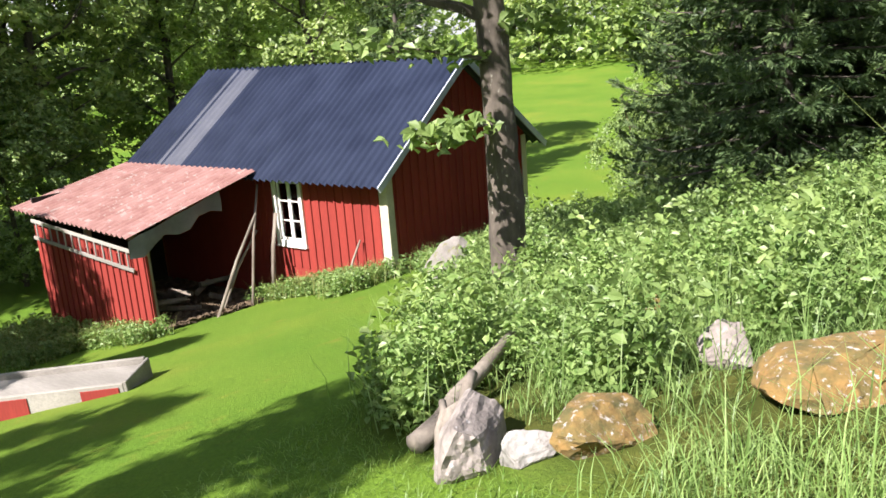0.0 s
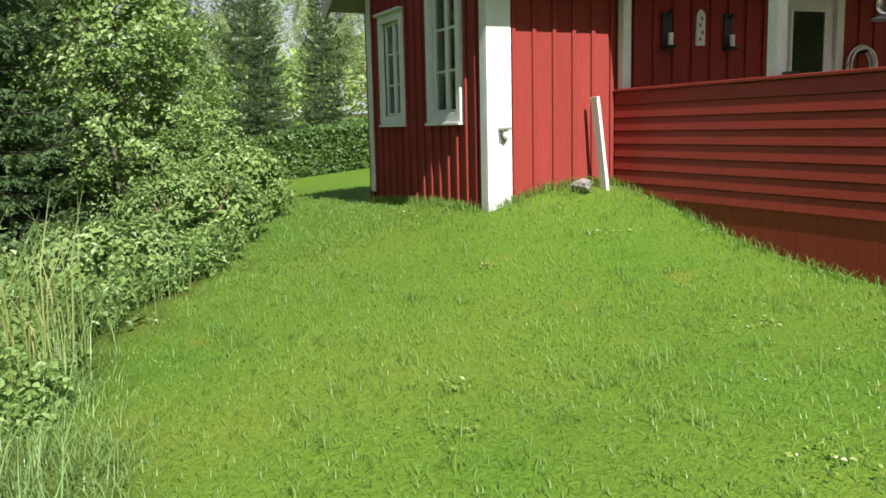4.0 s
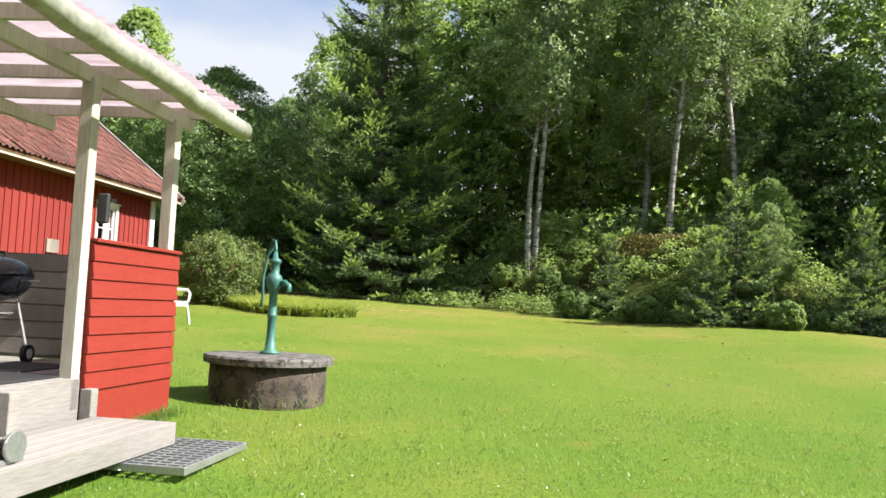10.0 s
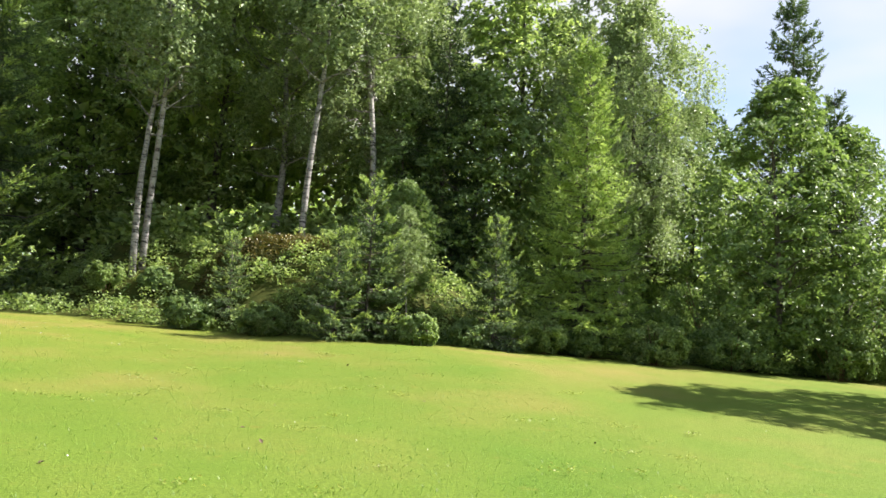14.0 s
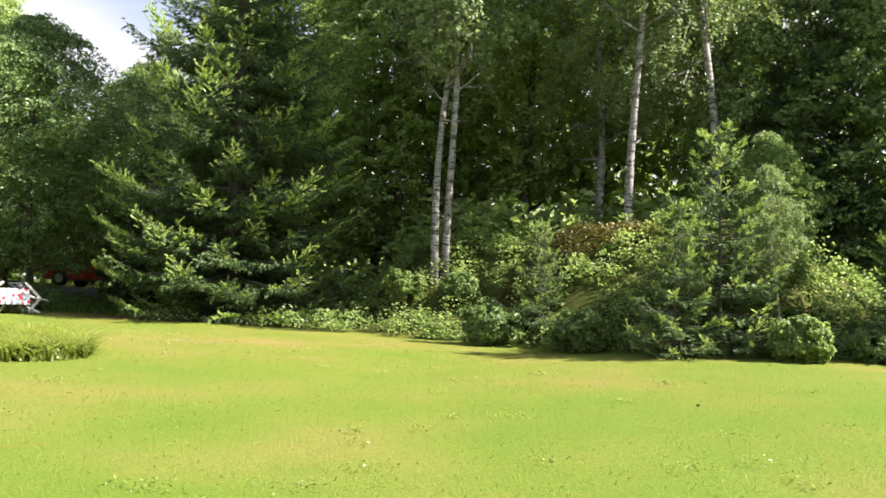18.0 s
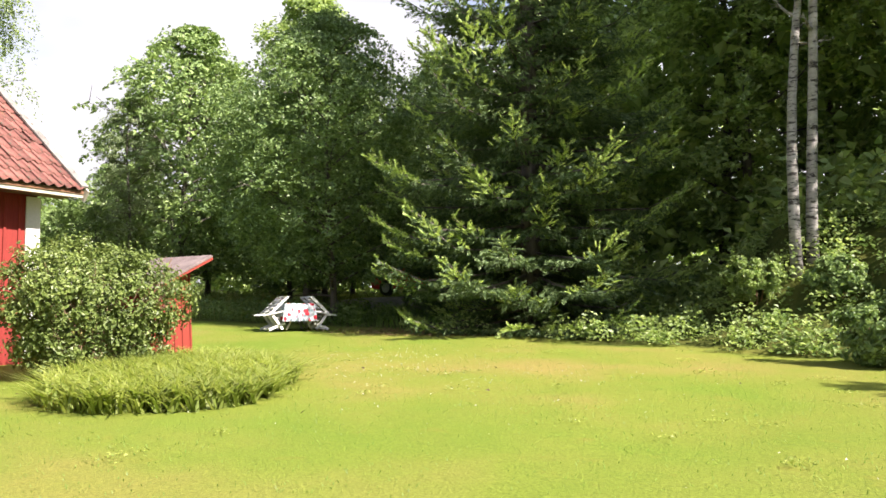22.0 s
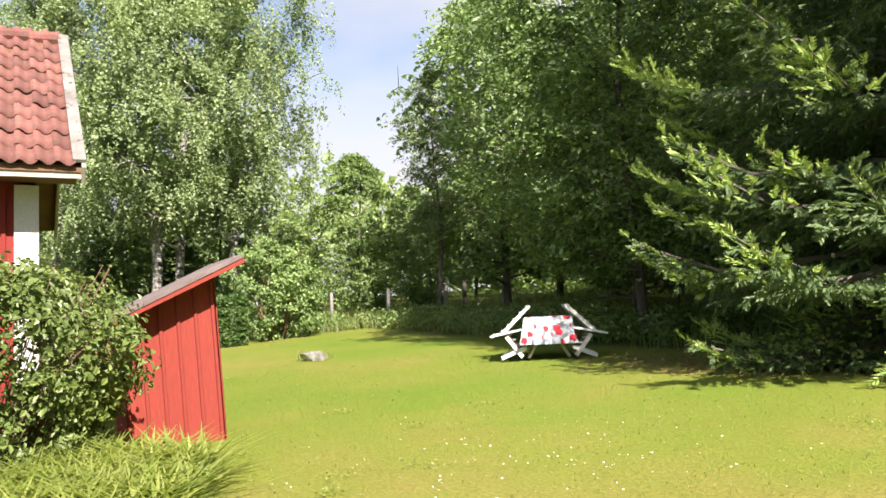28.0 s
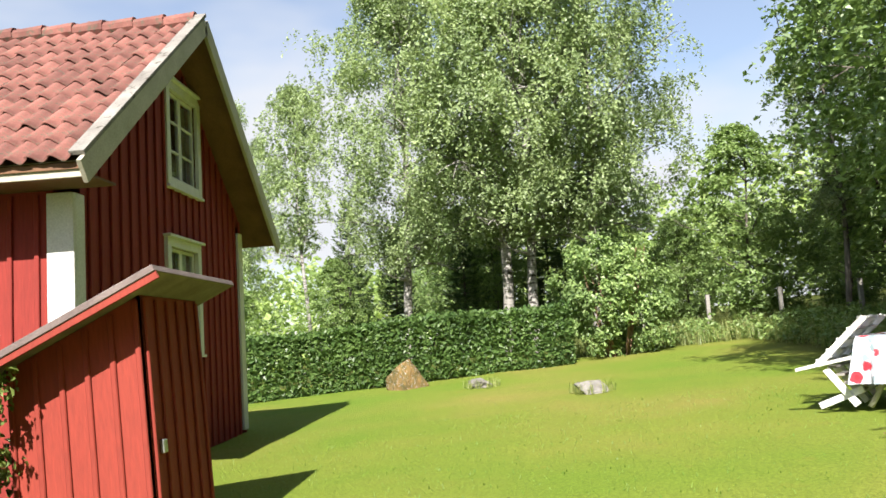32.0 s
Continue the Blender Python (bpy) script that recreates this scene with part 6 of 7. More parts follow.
# ---------- rocks and logs on the bank ----------
for x, y, s, mat, seed, turn, tilt, lab in ((2.76, 1.36, (0.11, 0.46, 0.16), PALE_STONE, 1, -69, 0, "pale elongated boulder in the weeds"), (2.74, 1.06, (0.12, 0.13, 0.11), LICHEN_STONE, 8, 20, 10, "grey stone crusted with white lichen"), (2.95, 0.84, (0.24, 0.2, 0.11), MOSS_STONE, 2, 0, 0, "mossy brown boulder with white lichen in the weeds"),
                                            (3.62, -0.04, (0.24, 0.36, 0.15), MOSS_STONE, 3, 8, 0, "flat-topped boulder covered with rusty moss"), (4.05, 0.60, (0.13, 0.15, 0.13), PALE_STONE, 4, 0, 0, "small grey stone in the weeds"), (5.1, 1.5, (0.13, 0.14, 0.12), MOSS_STONE, 9, 0, 0, "small brown stone half hidden in the weeds"),
                                            (4.6, -0.27, (0.12, 0.14, 0.2), MOSS_STONE, 5, 0, 8, "upright mossy stone in the weeds"), (8.1, 5.55, (0.40, 0.34, 0.34), STONE, 6, 20, 0, "large grey boulder near the barn"), (4.3, -0.46, (0.1, 0.1, 0.17), PALE_STONE, 7, 0, 0, "small pale upright stone in the weeds")):
    solo("boulder", rock((x, y, land(x, y) + s[2] * 0.42), s, seed, turn, tilt), mat, lab, "stone")
for x, y, s, mat, seed, lab in ((19.6, -27.6, (0.46, 0.40, 0.34), MOSS_STONE, 11, "rounded rusty-brown stone beside the hedge"), (18.0, -29.1, (0.30, 0.22, 0.09), STONE, 12, "flat grey stone sunk in the lawn"), (15.3, -30.7, (0.30, 0.22, 0.09), STONE, 13, "flat grey stone sunk in the lawn")):
    solo("lawn_stone", rock((x, y, land(x, y) + s[2] * 0.35), s, seed), mat, lab, "stone", "stones on the lawn")
    if s[2] < 0.3:
        stuff_pts = [(x + 0.36 * math.cos(q * 0.7) * (1 + 0.2 * math.sin(q)), y + 0.27 * math.sin(q * 0.7) * (1 + 0.2 * math.sin(q * 1.7)), land(x, y)) for q in range(160)]
        tagged(new("grass_fringe", blade_mesh("grass_fringe", stuff_pts, 0.16, 0.008, LONG_GRASS, np.random.default_rng(seed), 0.8, 0.8)), "uncut dry grass round a lawn stone", "grass", kind="stuff")
solo("foundation_stone", rock((6.5, -5.9, land(6.5, -5.9) + 0.02), (0.13, 0.11, 0.06), 15), PALE_STONE, "small grey stone at the foot of the red wall", "stone")
rg = random.Random(6)
for a, b, r in (((2.75, 1.75, -0.26), (4.1, 2.05, -0.16), 0.06), ((2.75, 1.55, -0.2), (3.25, 1.75, -0.05), 0.05), ((2.6, 1.45, -0.26), (3.0, 1.78, -0.12), 0.035)):
    pts = [Vector(a).lerp(Vector(b), i / 5) + Vector((rg.uniform(-0.03, 0.03), rg.uniform(-0.03, 0.03), rg.uniform(-0.02, 0.02))) for i in range(6)]
    solo("dead_log", tube([(p.x, p.y, p.z - 0.15) for p in pts], r, 8, 0.6), BARK_WOOD, "bare dead branch lying among the boulders", "dead wood", smooth=True)
# low painted trough lying on the grass
trough = thing("wooden_trough", "low weathered grey and red plank trough on the lawn", "trough", (3.4, 8.6, land(3.4, 8.6)))
tm = Matrix.Translation((4.15, 6.95, land(4.0, 7.6))) @ pose(0, 0, 0, 0, 0, 126) @ pose(0, 0, 0, 0, 3.5, 0)
part("side_plank", boxed(0, 4.2, 0, 0.05, -0.05, 0.26, 0.008, tm), GREY_WOOD, trough, "grey plank with worn paint")
part("side_plank", boxed(0, 4.2, -0.62, -0.57, -0.05, 0.3, 0.008, tm), GREY_WOOD, trough)
part("end_plank", boxed(-0.04, 0.0, -0.62, 0.05, -0.05, 0.28, 0.008, tm), GREY_WOOD, trough)
part("cover", boxed(0, 4.2, -0.57, 0.0, 0.19, 0.23, 0.005, tm), GREY_WOOD, trough)
for u in (0.05, 1.05, 2.1):
    part("red_panel", boxed(u, u + 0.42, 0.05, 0.062, 0.0, 0.22, 0.004, tm), RED, trough, "faded red panel")

# ---------- things on and round the porch ----------
grill = thing("kettle_grill", "black kettle charcoal grill on three legs on the deck", "grill", (3.62, -10.35, DECK))
gx, gy, gz = 3.62, -10.35, DECK
part("bowl", lathe([(0.05, 0.5), (0.17, 0.53), (0.25, 0.6), (0.28, 0.69), (0.285, 0.7)], 28, (gx, gy, gz)), BLACK, grill, "black enamel bowl", True)
part("lid", lathe([(0.288, 0.702), (0.285, 0.73), (0.25, 0.79), (0.17, 0.84), (0.04, 0.862)], 28, (gx, gy, gz)), BLACK, grill, "domed black lid", True)
part("lid_handle", tube([(gx - 0.06, gy, gz + 0.85), (gx - 0.06, gy, gz + 0.9), (gx + 0.06, gy, gz + 0.9), (gx + 0.06, gy, gz + 0.85)], 0.012, 6), BLACK_MATT, grill)
for a in (90, 210, 330):
    ca, sa = math.cos(radians(a)), math.sin(radians(a))
    part("leg", rod(bmesh.new(), (gx + 0.16 * ca, gy + 0.16 * sa, gz + 0.56), (gx + 0.29 * ca, gy + 0.29 * sa, gz + 0.02), 0.012, 0.012, 8), STEEL, grill)
for a in (210, 330):
    ca, sa = math.cos(radians(a)), math.sin(radians(a))
    w = part("wheel", rod(bmesh.new(), (gx + 0.27 * ca - 0.02, gy + 0.29 * sa, gz + 0.075), (gx + 0.27 * ca + 0.02, gy + 0.29 * sa, gz + 0.075), 0.075, 0.075, 18), BLACK_MATT, grill)
    part("hub", rod(bmesh.new(), (gx + 0.27 * ca - 0.024, gy + 0.29 * sa, gz + 0.075), (gx + 0.27 * ca + 0.024, gy + 0.29 * sa, gz + 0.075), 0.04, 0.04, 14), WHITE, w)
part("ash_pan", lathe([(0.13, 0.38), (0.15, 0.4), (0.15, 0.41)], 20, (gx, gy, gz)), STEEL, grill)
for sx in (-1, 1):
    part("side_handle", tube([(gx + sx * 0.28, gy - 0.07, gz + 0.67), (gx + sx * 0.34, gy - 0.07, gz + 0.67), (gx + sx * 0.34, gy + 0.07, gz + 0.67), (gx + sx * 0.28, gy + 0.07, gz + 0.67)], 0.01, 6), BLACK_MATT, grill)

solo("door_mat", boxed(2.5, 3.2, -9.62, -8.6, DECK + 0.001, DECK + 0.014, 0.004), BLACK_MATT, "dark rubber mat lying on the porch deck", "mat")
solo("door_mat", boxed(2.9, 3.4, -10.45, -9.72, DECK + 0.001, DECK + 0.012, 0.004), BLACK_MATT, "small dark rubber mat lying on the porch deck", "mat")

scraper = thing("boot_scraper", "boot scraper with two black brush rollers on the step", "boot scraper", (1.95, -8.02, 0.857))
part("base", boxed(1.76, 2.14, -8.12, -7.92, 0.857, 0.885, 0.004), STEEL, scraper)
for x in (1.75, 2.13):
    bm = lathe([(0.085, -0.01), (0.09, 0.0), (0.085, 0.01)], 16)
    bmesh.ops.transform(bm, matrix=pose(x, -8.02, 0.945, 0, 90, 0) @ Matrix.Diagonal((0.9, 1, 1, 1)), verts=bm.verts)
    part("end_plate", bm, STEEL, scraper)
for dy in (-0.05, 0.05):
    bm = bmesh.new()
    rod(bm, (1.76, -8.02 + dy, 0.935), (2.12, -8.02 + dy, 0.935), 0.03, 0.03, 10)
    for k in range(120):
        a, u = rg.uniform(0, 6.28), rg.uniform(1.77, 2.11)
        rod(bm, (u, -8.02 + dy, 0.935), (u, -8.02 + dy + 0.055 * math.cos(a), 0.935 + 0.055 * math.sin(a)), 0.005, 0.003, 3)
    part("brush", bm, BLACK_MATT, scraper)

grate = thing("boot_grate", "galvanised steel grate lying in the grass", "grate", (1.57, -9.53, land(1.57, -9.53)))
gz0 = land(1.57, -9.53) + 0.02
for args in ((1.28, 1.86, -10.05, -10.03), (1.28, 1.86, -9.03, -9.01), (1.28, 1.30, -10.03, -9.03), (1.84, 1.86, -10.03, -9.03)):
    part("frame", boxed(*args, gz0, gz0 + 0.05, 0.003), STEEL, grate)
for k in range(11):
    y = -9.95 + k * 0.085
    if k < 6:
        part("cross_bar", boxed(1.335 + 0.09 * k, 1.345 + 0.09 * k, -10.03, -9.03, gz0 + 0.012, gz0 + 0.046), STEEL, grate)
    part("slat", boxed(1.30, 1.84, y - 0.012, y + 0.012, gz0 + 0.015, gz0 + 0.048), STEEL, grate)

plank = solo("loose_plank", beam(bmesh.new(), (6.46, -6.2, 0.92), (6.56, -6.12, 2.05), 0.12, 0.035), WHITE, "peeling white plank leaning against the red wall", "plank")
meter = thing("wall_lamp", "small grey wall lamp on the white corner board", "lamp", (6.7, -5.13, 1.73))
part("hood", boxed(6.60, 6.715, -5.18, -5.08, 1.74, 1.765, 0.004), STEEL, meter)
part("back_plate", boxed(6.695, 6.714, -5.17, -5.09, 1.62, 1.74, 0.004), STEEL, meter)
part("bulb", lathe([(0.012, -0.09), (0.03, -0.06), (0.03, 0.0)], 12, (6.65, -5.13, 1.74)), WHITE, meter)

for y in (-7.16, -8.02):
    sc = thing("wall_lantern", "black iron candle lantern hanging on the shaded wall", "lantern", (6.68, y, 2.7), "lanterns on the porch wall")
    part("back_plate", boxed(6.715, 6.74, y - 0.06, y + 0.06, 2.55, 2.95, 0.004), BLACK_MATT, sc)
    part("tray", lathe([(0.07, 0.0), (0.08, 0.015), (0.08, 0.03)], 14, (6.66, y, 2.56)), BLACK_MATT, sc)
    part("candle", rod(bmesh.new(), (6.66, y, 2.59), (6.66, y, 2.72), 0.03, 0.03, 12), WHITE, sc, "white candle")
    part("bracket", tube([(6.72, y, 2.9), (6.66, y, 2.95), (6.62, y, 2.9)], 0.01, 6), BLACK_MATT, sc)
bm = boxed(6.70, 6.718, -7.67, -7.55, 2.6, 2.93, 0.0)
box(bm, 6.7005, 6.7175, -7.655, -7.565, 2.93, 2.96)
box(bm, 6.701, 6.717, -7.635, -7.585, 2.96, 2.98)
tmeter = solo("thermometer_board", bm, WHITE, "tall white wall board with faded painted motif", "wall sign")
for dz, dy in ((0.05, 0.01), (0.12, -0.02), (0.2, 0.015), (0.27, -0.01)):
    part("mark", boxed(6.696, 6.699, -7.61 + dy - 0.018, -7.61 + dy + 0.018, 2.6 + dz, 2.6 + dz + 0.035), BARK_WOOD, tmeter)
hose = thing("garden_hose", "coiled pale garden hose hanging on the porch wall", "hose", (6.68, -10.06, 2.4))
for k in range(5):
    r = 0.2 + 0.018 * (k % 3)
    part("coil", tube([(6.68 - 0.02 * k, -10.06 + r * math.cos(a), 2.4 + r * math.sin(a)) for a in np.linspace(0, 6.28, 25)], 0.013, 6), WHITE, hose, "", True)
part("hook", rod(bmesh.new(), (6.75, -10.06, 2.55), (6.56, -10.06, 2.57), 0.02, 0.02, 8), BLACK_MATT, hose)
feeder = thing("hanging_lantern", "glass and metal storm lantern hung from a porch rafter", "lantern", (5.54, -9.0, 3.0))
part("hanger", tube([(5.54, -9.0, 3.45), (5.54, -9.0, 3.14)], 0.006, 5), BLACK_MATT, feeder)
part("top", lathe([(0.01, 0.33), (0.04, 0.3), (0.13, 0.25), (0.135, 0.24)], 18, (5.54, -9.0, 2.82)), STEEL, feeder)
part("glass", lathe([(0.04, 0.0), (0.075, 0.06), (0.08, 0.12), (0.05, 0.2), (0.045, 0.24)], 18, (5.54, -9.0, 2.82)), GLASS, feeder, "", True)
part("base", lathe([(0.03, -0.06), (0.13, -0.05), (0.135, -0.04), (0.05, 0.0)], 18, (5.54, -9.0, 2.82)), STEEL, feeder)
garland = thing("lantern_garland", "string of small black lanterns under the porch roof", "string lights", (4.6, -8, 3.2))
knots = [Vector(p) for p in ((3.6, -6.42, 3.24), (4.1, -6.95, 3.2), (3.85, -7.35, 3.22), (4.4, -8.3, 3.2), (3.75, -8.5, 3.22), (3.2, -9.6, 3.24))]
cord = [knots[i // 9].lerp(knots[i // 9 + 1], (i % 9) / 9) + Vector((0, 0, -0.05 * math.sin((i % 9) / 9 * math.pi))) for i in range(45)]
part("cord", tube(cord, 0.006, 5), BLACK_MATT, garland)
for k in range(12):
    p = cord[1 + k * 3]
    lam = part("lantern", lathe([(0.02, -0.10), (0.024, -0.095), (0.02, -0.05), (0.032, -0.045), (0.01, -0.015), (0.006, 0.0)], 8, p), BLACK_MATT, garland)
    part("lantern_glass", lathe([(0.022, -0.092), (0.0245, -0.07), (0.0215, -0.052)], 8, p), GLASS, lam)
for k, (x, y) in enumerate(((3.2, -7.2), (3.4, -8.6), (4.6, -9.7))):
    cl = thing("cable_clip", "dark knotted cable hanging under a porch rafter", "cable", (x, y, 3.4))
    part("cable", tube([(x - 0.25, y, 3.45), (x - 0.1, y + 0.03, 3.34), (x + 0.03, y - 0.02, 3.36), (x + 0.2, y + 0.1, 3.45)], 0.008, 5), BLACK_MATT, cl)
    part("knot", boulder((x, y, 3.34), (0.035, 0.03, 0.04), k + 2, 0.3, 2), BROWN_WOOD, cl)
for y in (-7.98, -9.66):
    sl = thing("solar_lamp", "black solar lamp screwed to a porch post", "lamp", (2.36, y, 2.35), "solar lamps on the porch posts")
    part("housing", boxed(2.31, 2.40, y - 0.075, y - 0.035, 2.24, 2.46, 0.012), BLACK_MATT, sl)
    part("panel", boxed(2.295, 2.405, y - 0.13, y - 0.06, 2.40, 2.425, 0.004, None), BLACK, sl)
    part("lens", boxed(2.32, 2.39, y - 0.1, y - 0.076, 2.25, 2.30, 0.006), GLASS, sl)
flood = thing("flood_lamp", "white flood lamp on a bracket at the porch corner", "lamp", (5.0, -10.85, 3.05))
fm = pose(5.0, -10.85, 3.05, 25, 20, 30)
part("housing", boxed(-0.1, 0.1, -0.06, 0.06, -0.1, 0.1, 0.015, fm), WHITE, flood)
part("lens", boxed(-0.08, 0.08, -0.065, -0.061, -0.08, 0.08, 0.0, fm), GLASS, flood)
part("bracket", tube([(5.0, -10.85, 3.12), (5.02, -10.88, 3.3), (4.9, -10.95, 3.36)], 0.012, 6), STEEL, flood)
solo("fuse_box", boxed(4.55, 4.85, -10.94, -10.86, 3.18, 3.32, 0.006), BROWN_WOOD, "small brown wooden box under the porch beam", "box")
solo("wall_plaque", boxed(10.2, 10.24, -21.5, -21.05, 2.55, 2.85, 0.006), BARK_WOOD, "dark wooden plaque on the red house wall", "plaque")
solo("rail_lamp", boxed(4.4, 4.52, PY1 - 0.1, PY1 - 0.02, RAIL + 0.03, RAIL + 0.06, 0.005), BLACK_MATT, "small black lamp lying on the porch rail", "lamp")
solo("rail_lamp", boxed(4.62, 4.7, PY0 + 0.02, PY0 + 0.1, 2.062, 2.2, 0.005), BLACK_MATT, "small black lamp fixed on the windbreak", "lamp")

# ---------- garden table with tipped chairs ----------
TX, TY = 11.25, -33.15
TZ = land(TX, TY)
m_table = pose(TX, TY, TZ, 0, 0, 57) @ Matrix.Diagonal((0.82, 0.82, 0.89, 1))
table = thing("garden_table", "white garden table under a flowered cloth", "table", (TX, TY, TZ))
part("tabletop", boxed(-0.42, 0.42, -0.6, 0.6, 0.68, 0.71, 0.006, m_table), WHITE, table)
for sx in (-1, 1):
    for sy in (-1, 1):
        pts = [m_table @ Vector((sx * (0.12 + 0.26 * (1 - u) ** 1.8), sy * 0.5, 0.02 + 0.66 * u)) for u in np.linspace(0, 1, 7)]
        part("leg", tube(pts, 0.025, 6), PALE, table, "", True)
cloth_m, cn, cl_, cb = base_material("flowered_cloth", 0.7)
cc = cn.new("ShaderNodeTexCoord")


def blooms(scale, edge, col, under, shift):
    """Scattered round motifs of one colour over what lies under them."""
    vor, mp = cn.new("ShaderNodeTexVoronoi"), cn.new("ShaderNodeMapping")
    vor.inputs["Scale"].default_value = scale
    mp.inputs["Location"].default_value = shift
    wob = mix_node(cn, cl_, 0.05, cc.outputs["Object"], noise_node(cn, cl_, 14.0).outputs["Color"])
    cl_.new(wob, mp.inputs["Vector"])
    cl_.new(mp.outputs["Vector"], vor.inputs["Vector"])
    pick = ramp_node(cn, cl_, vor.outputs["Color"], [(0.36, (0, 0, 0)), (0.40, (1, 1, 1))])
    disc = ramp_node(cn, cl_, vor.outputs["Distance"], [(edge, (1, 1, 1)), (edge + 0.05, (0, 0, 0))])
    return mix_node(cn, cl_, mix_node(cn, cl_, 1.0, pick.outputs["Color"], disc.outputs["Color"], "MULTIPLY"), under, col)


cloth_col = ramp_node(cn, cl_, noise_node(cn, cl_, 3.0).outputs["Fac"], [(0.35, (0.46, 0.50, 0.57)), (0.65, (0.54, 0.56, 0.60))]).outputs["Color"]
cloth_col = blooms(9.0, 0.36, (0.24, 0.31, 0.34), cloth_col, (0.3, 0.1, 0.2))
cloth_col = blooms(11.0, 0.30, (0.36, 0.42, 0.49), cloth_col, (1.3, 0.7, 0.5))
cloth_col = blooms(7.0, 0.36, (0.45, 0.015, 0.03), cloth_col, (0.9, 2.1, 0.4))
cloth_col = blooms(7.0, 0.15, (0.25, 0.005, 0.015), cloth_col, (0.9, 2.1, 0.4))
cl_.new(cloth_col, cb.inputs["Base Color"])
bm = bmesh.new()
ring_pts = []
for i in range(72):
    a = 2 * math.pi * i / 72
    c, s_ = math.cos(a), math.sin(a)
    k = 1 / max(abs(c) / 0.435, abs(s_) / 0.615)
    ring_pts.append((c * k, s_ * k))
tops = [bm.verts.new(m_table @ Vector((x, y, 0.718))) for x, y in ring_pts]
lows = [[bm.verts.new(m_table @ Vector((x * (1.02 + 0.05 * j + 0.03 * j * math.sin(i * 1.9)), y * (1.02 + 0.04 * j + 0.03 * j * math.sin(i * 1.9)), 0.718 - 0.16 * j - (0.06 * math.sin(i * 0.35) if j == 3 else 0)))) for i, (x, y) in enumerate(ring_pts)] for j in (0.2, 1, 2, 2.9)]
bm.faces.new(tops)
for a, b in zip([tops] + lows, lows):
    for i in range(72):
        bm.faces.new((a[i], b[i], b[(i + 1) % 72], a[(i + 1) % 72]))
solo("tablecloth", bm, cloth_m, "white cloth with red roses draped over the table", "tablecloth", smooth=False)


def chair(sgn, v):
    """A white slatted folding chair tipped back so that its backrest lies on the table's edge."""
    def at(u, w, z):
        return m_table @ Vector((sgn * (0.42 + u), v + w, z))
    c = thing("garden_chair", "white wooden garden chair tipped against the table", "chair", tuple(at(0.2, 0, 0)), "chairs leaning on the table")
    for w in (-0.25, 0.25):
        part("back_post", beam(bmesh.new(), at(0.44, w, 0.44), at(-0.08, w, 0.90), 0.035, 0.055), WHITE, c)
        part("armrest", beam(bmesh.new(), at(0.66, w * 1.12, 0.40), at(0.02, w * 1.12, 0.52), 0.07, 0.03), WHITE, c)
        part("leg", beam(bmesh.new(), at(0.36, w, 0.40), at(0.07, w, 0.04), 0.04, 0.06), WHITE, c)
        part("skid", beam(bmesh.new(), at(0.46, w * 0.9, 0.03), at(0.0, w * 0.9, 0.20), 0.04, 0.06), WHITE, c)
    for k in range(5):
        f = k / 4
        part("back_slat", beam(bmesh.new(), at(0.40 - 0.46 * f, -0.25, 0.49 + 0.41 * f), at(0.40 - 0.46 * f, 0.25, 0.49 + 0.41 * f), 0.085, 0.02), WHITE, c)
    for k in range(4):
        f = k / 3
        part("seat_slat", beam(bmesh.new(), at(0.30 - 0.22 * f, -0.22, 0.42 - 0.24 * f), at(0.30 - 0.22 * f, 0.22, 0.42 - 0.24 * f), 0.07, 0.02), GREY_WOOD, c)
    return c


for sgn, v in ((1, -0.32), (1, 0.3), (-1, -0.32), (-1, 0.3)):
    chair(sgn, v)

# ---------- red car parked far off beyond the trees ----------
CX, CY = 15.0, -44.6
CZ = land(CX, CY) + 0.45
CAR_RED = surface("car_red", (0.55, 0.02, 0.03), (0.7, 0.04, 0.05), 4.0, 0.3, bump=0.0)
solo("gravel_patch", boulder((CX + 1.0, CY - 0.5, CZ - 0.62), (5.5, 3.2, 0.6), 5, 0.05), CONCRETE, "pale gravel yard under the parked car", "gravel", kind="structure")
car = thing("car", "red hatchback parked on gravel beyond the trees", "car", (CX, CY, CZ))


def car_shell(outline, half, inset):
    """A body pressed from a side outline, drawn in towards the top."""
    bm = bmesh.new()
    rows = [[bm.verts.new((CX + u, CY + sy * (half - inset * max(0.0, v - 0.8)), CZ + v)) for u, v in outline] for sy in (-1, 1)]
    n = len(outline)
    for i in range(n):
        bm.faces.new((rows[0][i], rows[0][(i + 1) % n], rows[1][(i + 1) % n], rows[1][i]))
    bm.faces.new(rows[0][::-1])
    bm.faces.new(rows[1])
    bmesh.ops.bevel(bm, geom=list(bm.edges), offset=0.04, segments=2, affect="EDGES")
    return bm


